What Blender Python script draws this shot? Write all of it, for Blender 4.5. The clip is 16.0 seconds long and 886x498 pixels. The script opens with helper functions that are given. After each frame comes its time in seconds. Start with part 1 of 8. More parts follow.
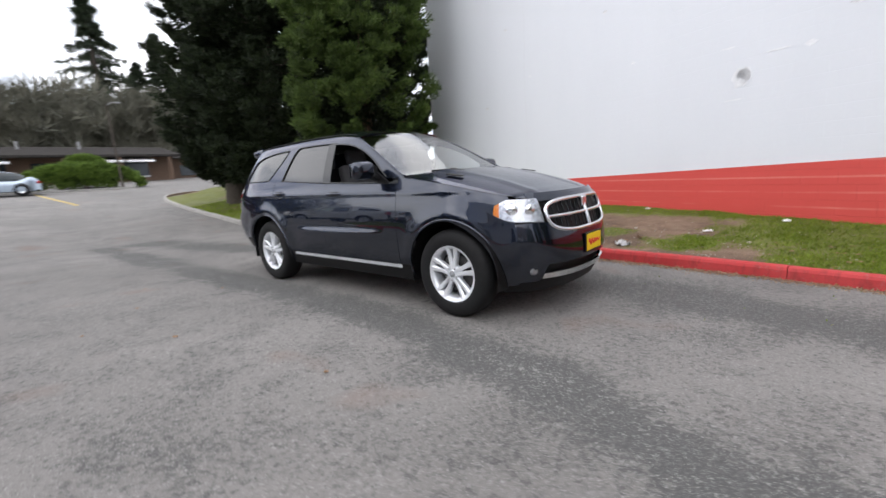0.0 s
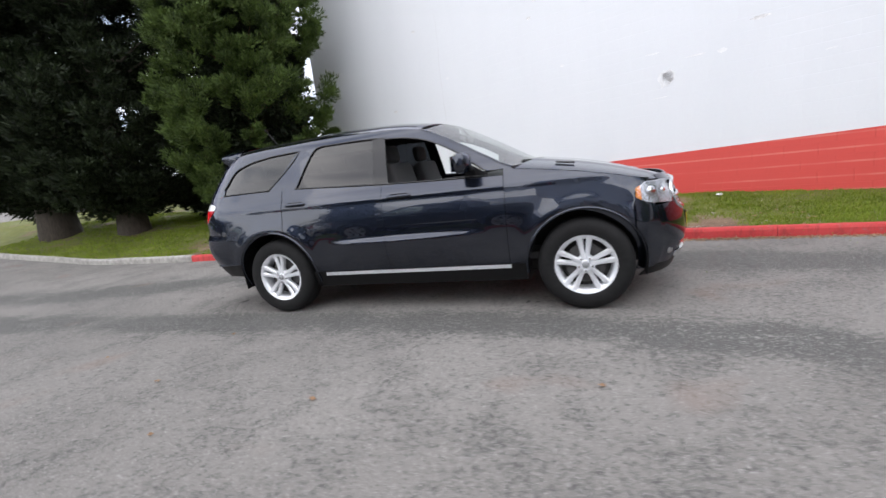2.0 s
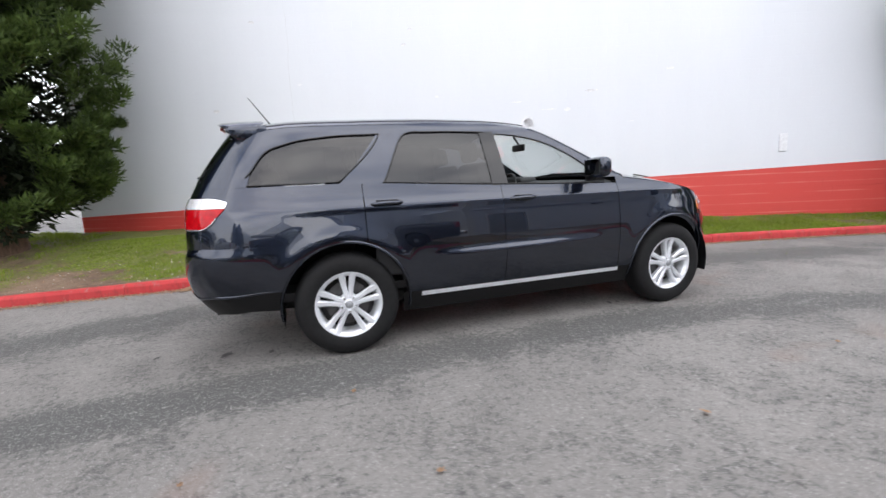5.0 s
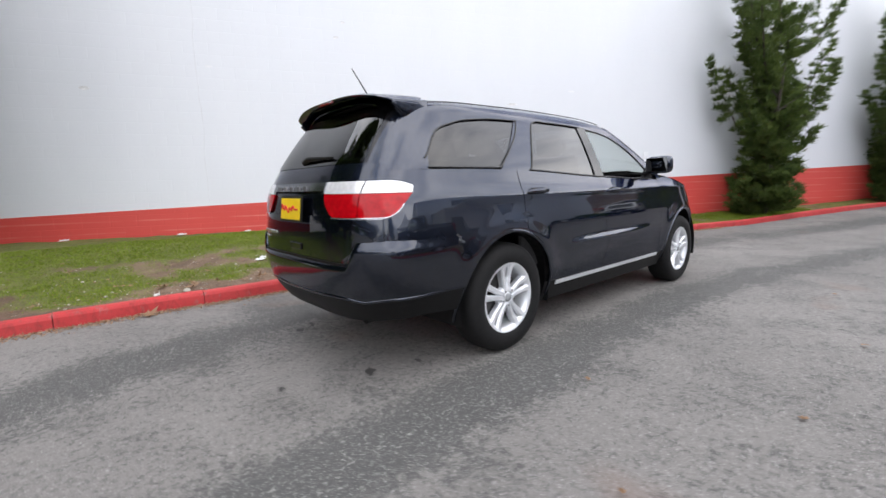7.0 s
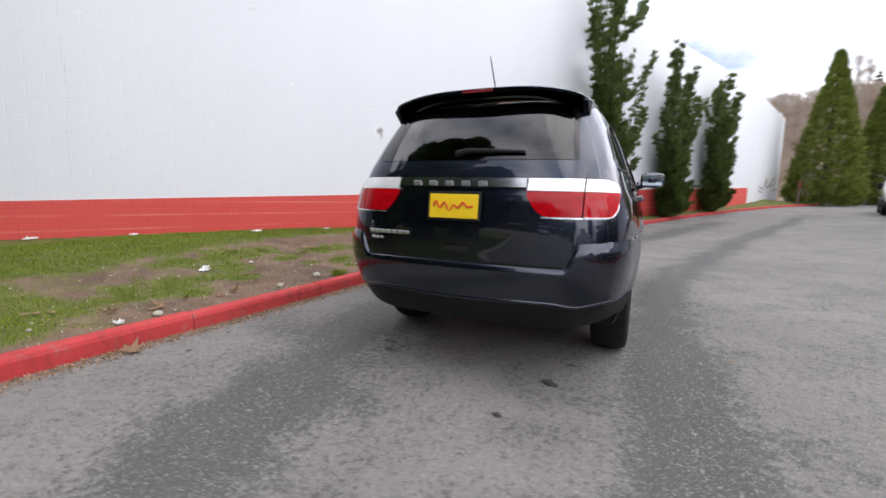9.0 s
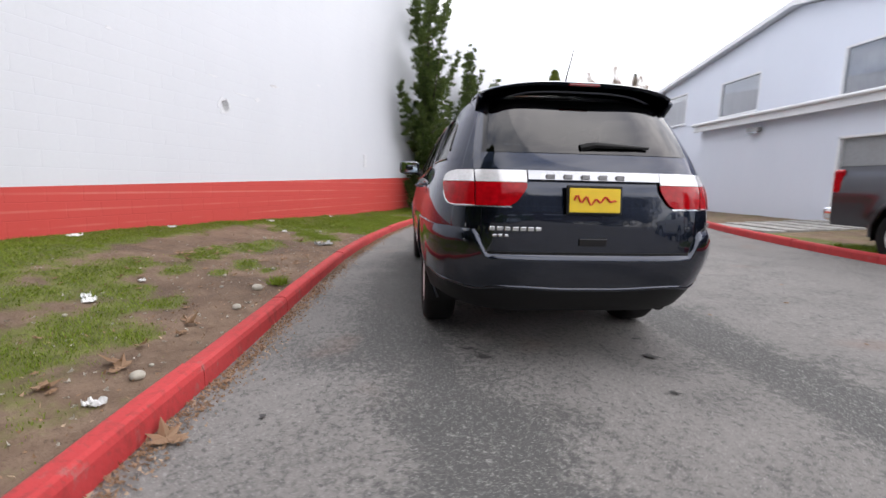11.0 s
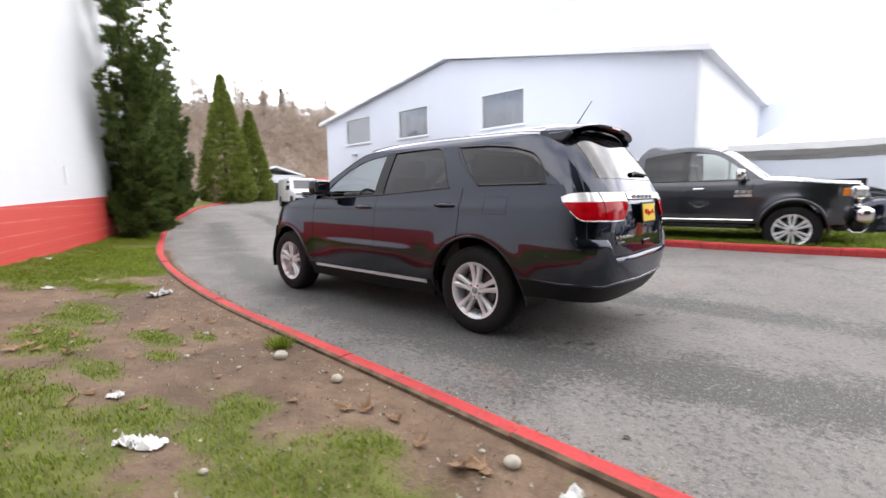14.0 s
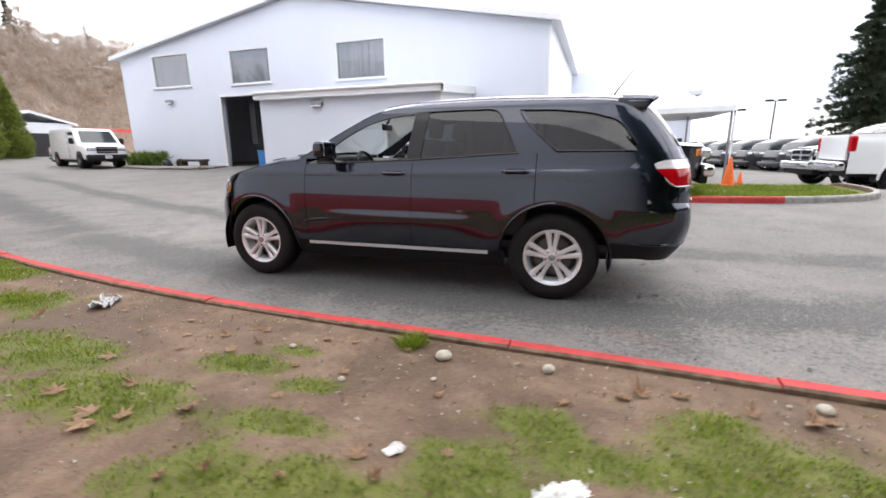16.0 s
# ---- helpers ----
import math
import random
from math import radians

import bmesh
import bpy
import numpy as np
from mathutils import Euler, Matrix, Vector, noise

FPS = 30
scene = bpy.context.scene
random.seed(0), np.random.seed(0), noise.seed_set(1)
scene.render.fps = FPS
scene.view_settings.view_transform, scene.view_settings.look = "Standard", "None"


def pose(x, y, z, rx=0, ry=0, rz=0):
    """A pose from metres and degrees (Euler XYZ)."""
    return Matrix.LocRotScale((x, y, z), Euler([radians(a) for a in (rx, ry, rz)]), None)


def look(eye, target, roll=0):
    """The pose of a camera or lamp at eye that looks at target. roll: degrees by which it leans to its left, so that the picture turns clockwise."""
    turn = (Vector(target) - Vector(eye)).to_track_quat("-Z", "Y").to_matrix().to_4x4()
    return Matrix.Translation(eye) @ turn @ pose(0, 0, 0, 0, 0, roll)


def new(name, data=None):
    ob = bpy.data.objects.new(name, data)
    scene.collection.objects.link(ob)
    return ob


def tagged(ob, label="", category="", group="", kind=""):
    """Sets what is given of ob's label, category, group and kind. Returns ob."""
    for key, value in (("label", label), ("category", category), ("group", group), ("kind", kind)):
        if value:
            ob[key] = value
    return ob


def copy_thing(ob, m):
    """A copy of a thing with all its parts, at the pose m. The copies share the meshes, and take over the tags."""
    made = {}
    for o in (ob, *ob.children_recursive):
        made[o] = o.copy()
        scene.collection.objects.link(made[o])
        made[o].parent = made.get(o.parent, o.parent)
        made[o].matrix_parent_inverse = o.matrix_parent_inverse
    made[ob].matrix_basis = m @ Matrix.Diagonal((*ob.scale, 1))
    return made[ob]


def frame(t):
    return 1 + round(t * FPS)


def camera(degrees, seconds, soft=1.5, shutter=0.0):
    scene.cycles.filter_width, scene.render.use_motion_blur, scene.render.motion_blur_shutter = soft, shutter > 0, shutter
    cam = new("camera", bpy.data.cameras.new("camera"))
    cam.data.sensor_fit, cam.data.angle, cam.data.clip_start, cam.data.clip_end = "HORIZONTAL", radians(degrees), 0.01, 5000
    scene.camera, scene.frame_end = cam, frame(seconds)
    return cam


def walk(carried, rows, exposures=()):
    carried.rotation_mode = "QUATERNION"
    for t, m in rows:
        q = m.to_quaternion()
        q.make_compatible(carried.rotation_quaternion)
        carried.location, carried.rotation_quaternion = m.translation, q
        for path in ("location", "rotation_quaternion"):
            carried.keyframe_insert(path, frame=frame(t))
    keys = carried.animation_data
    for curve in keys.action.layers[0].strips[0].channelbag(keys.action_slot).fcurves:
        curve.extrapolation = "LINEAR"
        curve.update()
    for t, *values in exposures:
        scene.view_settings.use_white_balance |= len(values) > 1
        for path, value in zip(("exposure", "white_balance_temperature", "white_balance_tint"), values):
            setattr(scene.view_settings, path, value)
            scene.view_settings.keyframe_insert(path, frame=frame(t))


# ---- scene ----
cam = camera(91.2, 16.0, 1.5, 0.5)
PATH = [
    (0, (3.87, -3.728, 1.244), (2.578, -2.24, 0.902), -3.6),
    (0.5, (3.313, -4.024, 1.257), (2.232, -2.372, 0.937), -3.2),
    (1, (2.745, -4.244, 1.248), (1.775, -2.533, 0.887), -3.5),
    (1.5, (2.176, -4.447, 1.268), (1.403, -2.633, 0.933), -4.8),
    (2, (1.587, -4.563, 1.297), (0.933, -2.708, 0.934), -7.0),
    (2.5, (1.005, -4.626, 1.307), (0.514, -2.706, 1.037), -5.1),
    (3, (0.42, -4.641, 1.301), (0.174, -2.679, 1.002), -4.6),
    (3.5, (-0.179, -4.58, 1.302), (-0.254, -2.603, 1.013), -2.6),
    (3.7, (-0.436, -4.579, 1.298), (-0.368, -2.601, 1.012), -3.1),
    (5.8, (-2.699, -3.714, 1.217), (-1.731, -1.991, 0.91), -0.7),
    (6, (-2.933, -3.625, 1.194), (-1.861, -1.963, 0.895), -0.9),
    (6.5, (-3.382, -3.238, 1.183), (-2.227, -1.641, 0.842), -2.4),
    (7, (-3.818, -2.854, 1.174), (-2.51, -1.368, 0.885), -1.5),
    (7.5, (-4.181, -2.427, 1.162), (-2.709, -1.108, 0.856), -0.8),
    (8, (-4.468, -1.958, 1.155), (-2.869, -0.785, 0.9), 1.4),
    (8.5, (-4.734, -1.518, 1.12), (-3.01, -0.536, 0.871), 0.4),
    (9, (-4.964, -0.998, 1.117), (-3.164, -0.166, 0.863), 1.3),
    (9.2, (-5.061, -0.795, 1.099), (-3.212, -0.066, 0.88), 1.0),
    (11.3, (-5.084, 1.412, 1.12), (-3.138, 1.048, 0.834), 1.1),
    (11.5, (-5.046, 1.605, 1.105), (-3.127, 1.107, 0.837), 0.6),
    (12, (-4.929, 2.1, 1.13), (-3.127, 1.28, 0.845), 0.6),
    (12.5, (-4.715, 2.536, 1.195), (-3.001, 1.565, 0.851), 1.8),
    (13, (-4.498, 3.039, 1.203), (-2.964, 1.782, 0.948), -0.2),
    (13.5, (-4.139, 3.507, 1.198), (-2.684, 2.168, 0.901), -1.3),
    (14, (-3.752, 3.866, 1.191), (-2.44, 2.375, 0.953), -0.7),
    (14.5, (-3.315, 4.162, 1.208), (-2.21, 2.52, 0.926), -0.6),
    (15, (-2.794, 4.349, 1.268), (-1.822, 2.638, 0.911), 0.3),
    (15.5, (-2.27, 4.565, 1.3), (-1.521, 2.749, 0.926), 0.0),
    (16, (-1.743, 4.684, 1.307), (-1.145, 2.829, 0.861), -0.6),
]
# the camera's picture brightens and warms a little on the far side of the vehicle
EXPOSURES = [(0, 0.48, 6600, 12), (3.5, 0.72, 6550, 12), (7, 0.64, 6550, 12), (9, 0.54, 6600, 13), (11.5, 0.54, 6700, 14), (13.5, 0.90, 6850, 13), (16, 0.98, 6800, 13)]
walk(cam, [(t, look(eye, target, roll)) for t, eye, target, roll in PATH], EXPOSURES)

# ---------------------------------------------------------------- light
world = bpy.data.worlds.new("overcast_sky")
scene.world = world
world.use_nodes = True
wt = world.node_tree
wt.nodes.clear()
w_out = wt.nodes.new("ShaderNodeOutputWorld")
w_bg = wt.nodes.new("ShaderNodeBackground")
w_bg.inputs["Strength"].default_value = 1.72
w_sky = wt.nodes.new("ShaderNodeTexSky")
w_sky.sky_type, w_sky.sun_disc = "NISHITA", False
w_sky.sun_elevation, w_sky.sun_rotation = radians(42), radians(200)
w_dim = wt.nodes.new("ShaderNodeVectorMath")
w_dim.operation = "SCALE"
w_dim.inputs["Scale"].default_value = 0.10
w_geo = wt.nodes.new("ShaderNodeTexCoord")
w_map = wt.nodes.new("ShaderNodeMapping")
w_map.inputs["Scale"].default_value = (1.0, 1.0, 2.6)
w_noise = wt.nodes.new("ShaderNodeTexNoise")
w_noise.inputs["Scale"].default_value = 2.2
w_noise.inputs["Detail"].default_value = 6
w_noise.inputs["Roughness"].default_value = 0.55
w_ramp = wt.nodes.new("ShaderNodeValToRGB")
w_ramp.color_ramp.elements[0].position, w_ramp.color_ramp.elements[0].color = 0.36, (0.27, 0.32, 0.42, 1)
w_ramp.color_ramp.elements[1].position, w_ramp.color_ramp.elements[1].color = 0.58, (1.02, 1.04, 1.07, 1)
w_mix = wt.nodes.new("ShaderNodeMix")
w_mix.data_type = "RGBA"
w_mix.inputs["Factor"].default_value = 0.86
wt.links.new(w_geo.outputs["Generated"], w_map.inputs["Vector"])
wt.links.new(w_map.outputs["Vector"], w_noise.inputs["Vector"])
wt.links.new(w_noise.outputs["Fac"], w_ramp.inputs["Fac"])
wt.links.new(w_sky.outputs["Color"], w_dim.inputs[0])
wt.links.new(w_dim.outputs["Vector"], w_mix.inputs["A"])
wt.links.new(w_ramp.outputs["Color"], w_mix.inputs["B"])
wt.links.new(w_mix.outputs["Result"], w_bg.inputs["Color"])
wt.links.new(w_bg.outputs["Background"], w_out.inputs["Surface"])

sun = new("sun", bpy.data.lights.new("sun", "SUN"))
sun.data.energy, sun.data.angle, sun.data.color = 1.35, radians(100), (1.0, 0.97, 0.93)
sun.matrix_world = look((7, -20, 20), (0, 0, 0))

# ---------------------------------------------------------------- materials
class Nodes:
    """A small builder for one node material."""

    def __init__(self, name):
        self.mat = bpy.data.materials.new(name)
        self.mat.use_nodes = True
        self.tree = self.mat.node_tree
        self.bsdf = self.tree.nodes["Principled BSDF"]
        self.out = self.tree.nodes["Material Output"]

    def add(self, kind, **sockets):
        node = self.tree.nodes.new(kind)
        for key, value in sockets.items():
            self.put(node, key.replace("_", " "), value)
        return node

    def put(self, node, key, value):
        sock = node.inputs[key]
        if hasattr(value, "is_output"):
            self.tree.links.new(value, sock)
        else:
            sock.default_value = value

    def set(self, **sockets):
        for key, value in sockets.items():
            self.put(self.bsdf, key.replace("_", " "), value)
        return self

    def coords(self, kind="Object", scale=(1, 1, 1)):
        c = self.add("ShaderNodeTexCoord")
        m = self.add("ShaderNodeMapping")
        self.tree.links.new(c.outputs[kind], m.inputs["Vector"])
        m.inputs["Scale"].default_value = scale
        return m.outputs["Vector"]

    def world(self, scale=(1, 1, 1)):
        c = self.add("ShaderNodeNewGeometry")
        m = self.add("ShaderNodeMapping")
        self.tree.links.new(c.outputs["Position"], m.inputs["Vector"])
        m.inputs["Scale"].default_value = scale
        return m.outputs["Vector"]

    def noise(self, vec, scale, detail=4, rough=0.55, distort=0.0):
        n = self.add("ShaderNodeTexNoise", Vector=vec, Scale=scale, Detail=detail, Roughness=rough, Distortion=distort)
        return n.outputs["Fac"]

    def ramp(self, fac, *stops):
        r = self.add("ShaderNodeValToRGB", Fac=fac)
        e = r.color_ramp.elements
        while len(e) < len(stops):
            e.new(0.5)
        for el, (p, c) in zip(e, stops):
            el.position = p
            el.color = (c, c, c, 1) if isinstance(c, (int, float)) else (*c, 1)
        return r.outputs["Color"]

    def mix(self, fac, a, b, blend="MIX"):
        m = self.add("ShaderNodeMix")
        m.data_type, m.blend_type = "RGBA", blend
        for key, value in (("Factor", fac), ("A", a), ("B", b)):
            sock = [s for s in m.inputs if s.name == key and (s.type == "RGBA" or key == "Factor" and s.type == "VALUE")][0]
            if hasattr(value, "is_output"):
                self.tree.links.new(value, sock)
            else:
                sock.default_value = (*value, 1) if key != "Factor" and len(value) == 3 else value
        return [s for s in m.outputs if s.type == "RGBA"][0]

    def bump(self, height, strength=0.3, distance=0.01):
        b = self.add("ShaderNodeBump", Height=height, Strength=strength, Distance=distance)
        self.put(self.bsdf, "Normal", b.outputs["Normal"])
        return self

    def rand(self):
        return self.add("ShaderNodeObjectInfo").outputs["Random"]

    def island(self):
        return self.add("ShaderNodeNewGeometry").outputs["Random Per Island"]


def plain(name, color, rough=0.5, metal=0.0, grain=0.12, scale=18.0, bump=0.0, **more):
    """A surface of one colour with a little mottling."""
    m = Nodes(name)
    v = m.coords()
    f = m.noise(v, scale, 5)
    lo = tuple(c * (1 - grain) for c in color)
    hi = tuple(min(1, c * (1 + grain)) for c in color)
    m.set(Base_Color=m.ramp(f, (0.3, lo), (0.7, hi)), Roughness=rough, Metallic=metal, **more)
    if bump:
        m.bump(m.noise(v, scale * 4, 3), bump, 0.004)
    return m.mat


def tinted_glass(name, tint, gloss=1.0):
    """Thin glass: sees through with a tint, mirrors by Fresnel."""
    m = Nodes(name)
    m.tree.nodes.remove(m.bsdf)
    t = m.add("ShaderNodeBsdfTransparent", Color=(*tint, 1))
    g = m.add("ShaderNodeBsdfGlossy", Color=(gloss, gloss, gloss, 1), Roughness=0.02)
    lw = m.add("ShaderNodeLayerWeight", Blend=0.5)
    f = m.add("ShaderNodeMath")
    f.operation = "POWER"
    m.tree.links.new(lw.outputs["Facing"], f.inputs[0])
    f.inputs[1].default_value = 2.5
    g2 = m.add("ShaderNodeMath")
    g2.operation = "MULTIPLY_ADD"
    m.tree.links.new(f.outputs[0], g2.inputs[0])
    g2.inputs[1].default_value, g2.inputs[2].default_value = 0.66, 0.07
    mix = m.add("ShaderNodeMixShader", Fac=g2.outputs[0])
    m.tree.links.new(t.outputs["BSDF"], mix.inputs[1])
    m.tree.links.new(g.outputs["BSDF"], mix.inputs[2])
    m.tree.links.new(mix.outputs["Shader"], m.out.inputs["Surface"])
    return m.mat


def paint(name, color, flake=0.35, rough=0.32, metal=0.85, edge=(1, 1, 1)):
    """Metallic car paint under a clear coat, with faint dust."""
    m = Nodes(name)
    v = m.coords()
    sparkle = m.noise(v, 900, 1)
    dust = m.noise(v, 3.0, 6)
    base = m.mix(m.ramp(sparkle, (0.45, 0.0), (0.75, flake)), color, tuple(min(1, c * 2.6 + 0.004) for c in color))
    m.set(Base_Color=base, Metallic=metal, Roughness=rough, Specular_IOR_Level=0.15, Specular_Tint=(*edge, 1), Coat_Weight=1.0, Coat_IOR=1.6,
          Coat_Roughness=m.ramp(dust, (0.35, 0.012), (0.75, 0.035)))
    return m.mat


def asphalt():
    """Old weathered asphalt: pale binder, dark pitted patches, loose grit, a darker worn wheel track."""
    m = Nodes("asphalt")
    v = m.world()
    grit = m.noise(v, 120, 2, 0.6)
    fine = m.noise(v, 46, 4, 0.75)
    fleck = m.noise(v, 24.0, 8, 0.80, 0.3)
    mid = m.noise(v, 1.9, 7, 0.62, 0.5)
    big = m.noise(v, 0.32, 5, 0.5, 0.6)
    att = m.add("ShaderNodeAttribute")
    att.attribute_name = "track"
    col = m.ramp(big, (0.3, (0.158, 0.150, 0.142)), (0.7, (0.222, 0.210, 0.199)))
    col = m.mix(m.ramp(mid, (0.46, 0.0), (0.66, 0.45)), col, (0.136, 0.128, 0.121))

    def blend(a, k, b):
        n = m.add("ShaderNodeMath")
        n.operation = "MULTIPLY_ADD"
        m.tree.links.new(a, n.inputs[0])
        n.inputs[1].default_value = k
        m.tree.links.new(b, n.inputs[2])
        return n.outputs[0]

    # pits and dark aggregate gather in patches and thicken along the track
    dark = blend(att.outputs["Fac"], 0.33, blend(mid, 0.34, fleck))
    col = m.mix(m.ramp(dark, (0.665, 0.0), (0.80, 0.88)), col, (0.066, 0.067, 0.065))
    col = m.mix(m.ramp(att.outputs["Fac"], (0.25, 0.0), (1.0, 0.08)), col, (0.085, 0.082, 0.080))
    col = m.mix(m.ramp(fine, (0.28, 0.65), (0.44, 0.0)), col, (0.065, 0.063, 0.061))
    col = m.mix(m.ramp(fine, (0.56, 0.0), (0.69, 0.7)), col, (0.33, 0.325, 0.315))
    col = m.mix(m.ramp(grit, (0.60, 0.0), (0.72, 0.8)), col, (0.40, 0.39, 0.37))
    speck = m.noise(v, 30, 3, 0.75)
    col = m.mix(m.ramp(blend(att.outputs["Fac"], 0.11, speck), (0.66, 0.0), (0.76, 0.60)), col, (0.34, 0.33, 0.315))
    rust = m.noise(v, 1.1, 3, 0.4, 0.2)
    col = m.mix(m.ramp(rust, (0.64, 0.0), (0.78, 0.40)), col, (0.20, 0.115, 0.085))
    m.set(Base_Color=col, Roughness=m.ramp(mid, (0.3, 0.88), (0.7, 0.74)), Specular_IOR_Level=0.30)
    h = m.mix(0.5, fine, grit)
    m.bump(h, 0.7, 0.008)
    return m.mat


def soil():
    """Trodden earth with thin grass, leaf crumbs and damp spots."""
    m = Nodes("trodden_soil")
    v = m.world()
    big = m.noise(v, 0.9, 6, 0.6, 0.5)
    mid = m.noise(v, 5.0, 6, 0.65)
    fine = m.noise(v, 60, 4, 0.7)
    col = m.ramp(mid, (0.3, (0.150, 0.110, 0.076)), (0.7, (0.270, 0.208, 0.152)))
    col = m.mix(m.ramp(big, (0.42, 0.0), (0.62, 0.7)), col, (0.118, 0.082, 0.052))
    col = m.mix(m.ramp(fine, (0.42, 0.0), (0.72, 0.6)), col, (0.33, 0.27, 0.20))
    col = m.mix(m.ramp(fine, (0.25, 0.6), (0.42, 0.0)), col, (0.055, 0.040, 0.026))
    m.set(Base_Color=col, Roughness=0.95, Specular_IOR_Level=0.2)
    m.bump(fine, 0.6, 0.012)
    return m.mat


def blades(name, dark, light, dry=None, clump=0.0):
    """Leaves and blades: colour runs per island, or by sprays of a clump's size; light passes a little."""
    m = Nodes(name)
    r = m.island()
    if clump:
        mixed = m.add("ShaderNodeMix")
        m.put(mixed, "Factor", 0.62)
        m.tree.links.new(r, mixed.inputs["A"])
        m.tree.links.new(m.ramp(m.noise(m.world(), clump, 3, 0.6), (0.30, 0.0), (0.70, 1.0)), mixed.inputs["B"])
        r = mixed.outputs["Result"]
    col = m.ramp(r, (0.0, dark), (0.86, light), (1.0, dry or light))
    patch = m.noise(m.world(), 1.3, 4)
    col = m.mix(m.ramp(patch, (0.3, 0.45), (0.7, 0.0)), col, tuple(c * 0.55 for c in dark))
    m.set(Base_Color=col, Roughness=0.6, Specular_IOR_Level=0.25)
    tr = m.add("ShaderNodeBsdfTranslucent", Color=col)
    mix = m.add("ShaderNodeMixShader", Fac=0.25)
    m.tree.links.new(m.bsdf.outputs["BSDF"], mix.inputs[1])
    m.tree.links.new(tr.outputs["BSDF"], mix.inputs[2])
    m.tree.links.new(mix.outputs["Shader"], m.out.inputs["Surface"])
    return m.mat


def block_paint(name, color, stain, course=0.2, long=0.4, joint=0.35, worn=0.0):
    """Painted masonry: faint courses in relief, streaks and flaking."""
    m = Nodes(name)
    v = m.coords()
    up = m.add("ShaderNodeMapping", Vector=m.coords())
    up.inputs["Rotation"].default_value = (radians(90), 0, 0)
    br = m.add("ShaderNodeTexBrick", Vector=up.outputs["Vector"], Scale=1.0, Mortar_Size=0.006, Mortar_Smooth=0.6,
               Brick_Width=long, Row_Height=course, Color1=(1, 1, 1, 1), Color2=(0.94, 0.94, 0.94, 1), Mortar=(0, 0, 0, 1))
    big = m.noise(m.coords(scale=(1.0, 1.0, 0.30)), 0.8, 6, 0.6)
    fine = m.noise(v, 25, 5, 0.6)
    col = m.mix(m.ramp(big, (0.35, 0.0), (0.75, 0.30)), color, stain)
    col = m.mix(m.ramp(fine, (0.3, 0.12), (0.6, 0.0)), col, stain)
    if worn:
        # the paint has gone pale along some of the bed joints
        rows = m.add("ShaderNodeTexWave", Vector=m.coords(), Scale=0.314 / course, Distortion=0.12, Detail=2.0, Detail_Scale=2.0)
        rows.bands_direction = "Z"
        pale = m.mix(m.ramp(m.noise(m.coords(scale=(0.25, 1, 1)), 3.0, 5, 0.6), (0.40, 0.0), (0.62, worn)), (0, 0, 0), m.ramp(rows.outputs["Color"], (0.93, 0.0), (0.99, 1.0)))
        col = m.mix(pale, col, (0.72, 0.30, 0.25))
    m.set(Base_Color=col, Roughness=0.62)
    h = m.mix(0.35, br.outputs["Color"], fine)
    m.bump(h, joint, 0.006)
    return m.mat


def foliage_mass(name, dark, light, scale=9.0):
    m = Nodes(name)
    v = m.world()
    n = m.noise(v, scale, 7, 0.7)
    b = m.noise(v, 1.1, 4)
    col = m.ramp(n, (0.32, dark), (0.68, light))
    col = m.mix(m.ramp(b, (0.35, 0.4), (0.65, 0.0)), col, tuple(c * 0.5 for c in dark))
    m.set(Base_Color=col, Roughness=0.9, Specular_IOR_Level=0.1)
    m.bump(n, 1.0, 0.08)
    return m.mat


def bark(name, dark, light):
    m = Nodes(name)
    n = m.noise(m.coords(scale=(1, 1, 0.22)), 26, 6, 0.65, 0.4)
    m.set(Base_Color=m.ramp(n, (0.3, dark), (0.7, light)), Roughness=0.92)
    m.bump(n, 0.8, 0.02)
    return m.mat


def kerb_paint():
    m = Nodes("red_kerb_paint")
    v = m.world()
    wear = m.noise(v, 7.0, 8, 0.68, 0.3)
    fine = m.noise(v, 50, 4, 0.6)
    col = m.ramp(m.noise(v, 1.6, 5), (0.3, (0.43, 0.034, 0.036)), (0.7, (0.56, 0.060, 0.062)))
    col = m.mix(m.ramp(m.rand(), (0.0, 0.0), (1.0, 0.30)), col, (0.36, 0.045, 0.045))
    col = m.mix(m.ramp(wear, (0.60, 0.0), (0.70, 0.7)), col, (0.27, 0.17, 0.15))
    grime = m.noise(m.world((1, 1, 0.4)), 13, 6, 0.7, 0.6)
    col = m.mix(m.ramp(grime, (0.50, 0.0), (0.72, 0.75)), col, (0.20, 0.035, 0.032))
    col = m.mix(m.ramp(fine, (0.28, 0.6), (0.42, 0.0)), col, (0.16, 0.06, 0.05))
    m.set(Base_Color=col, Roughness=0.72, Specular_IOR_Level=0.3)
    m.bump(fine, 0.4, 0.006)
    return m.mat


M_ASPHALT, M_SOIL = asphalt(), soil()
M_GRASS = blades("grass_blades", (0.138, 0.200, 0.016), (0.255, 0.345, 0.036), (0.30, 0.26, 0.08))
M_KERB = kerb_paint()
M_KERB_BACK = plain("mossy_kerb_back", (0.150, 0.105, 0.070), 0.95, grain=0.45, scale=11, bump=0.4)
M_CONCRETE = plain("weathered_concrete", (0.30, 0.29, 0.27), 0.85, grain=0.3, scale=9, bump=0.4)
M_WALL_WHITE = block_paint("white_wall_paint", (0.715, 0.735, 0.770), (0.61, 0.635, 0.67))
M_WALL_RED = block_paint("red_wall_paint", (0.63, 0.068, 0.055), (0.53, 0.072, 0.062), joint=0.9, worn=0.42)
M_WALL_BLUE = block_paint("pale_blue_wall_paint", (0.67, 0.71, 0.79), (0.58, 0.62, 0.71), 0.2, 0.4, 0.12)
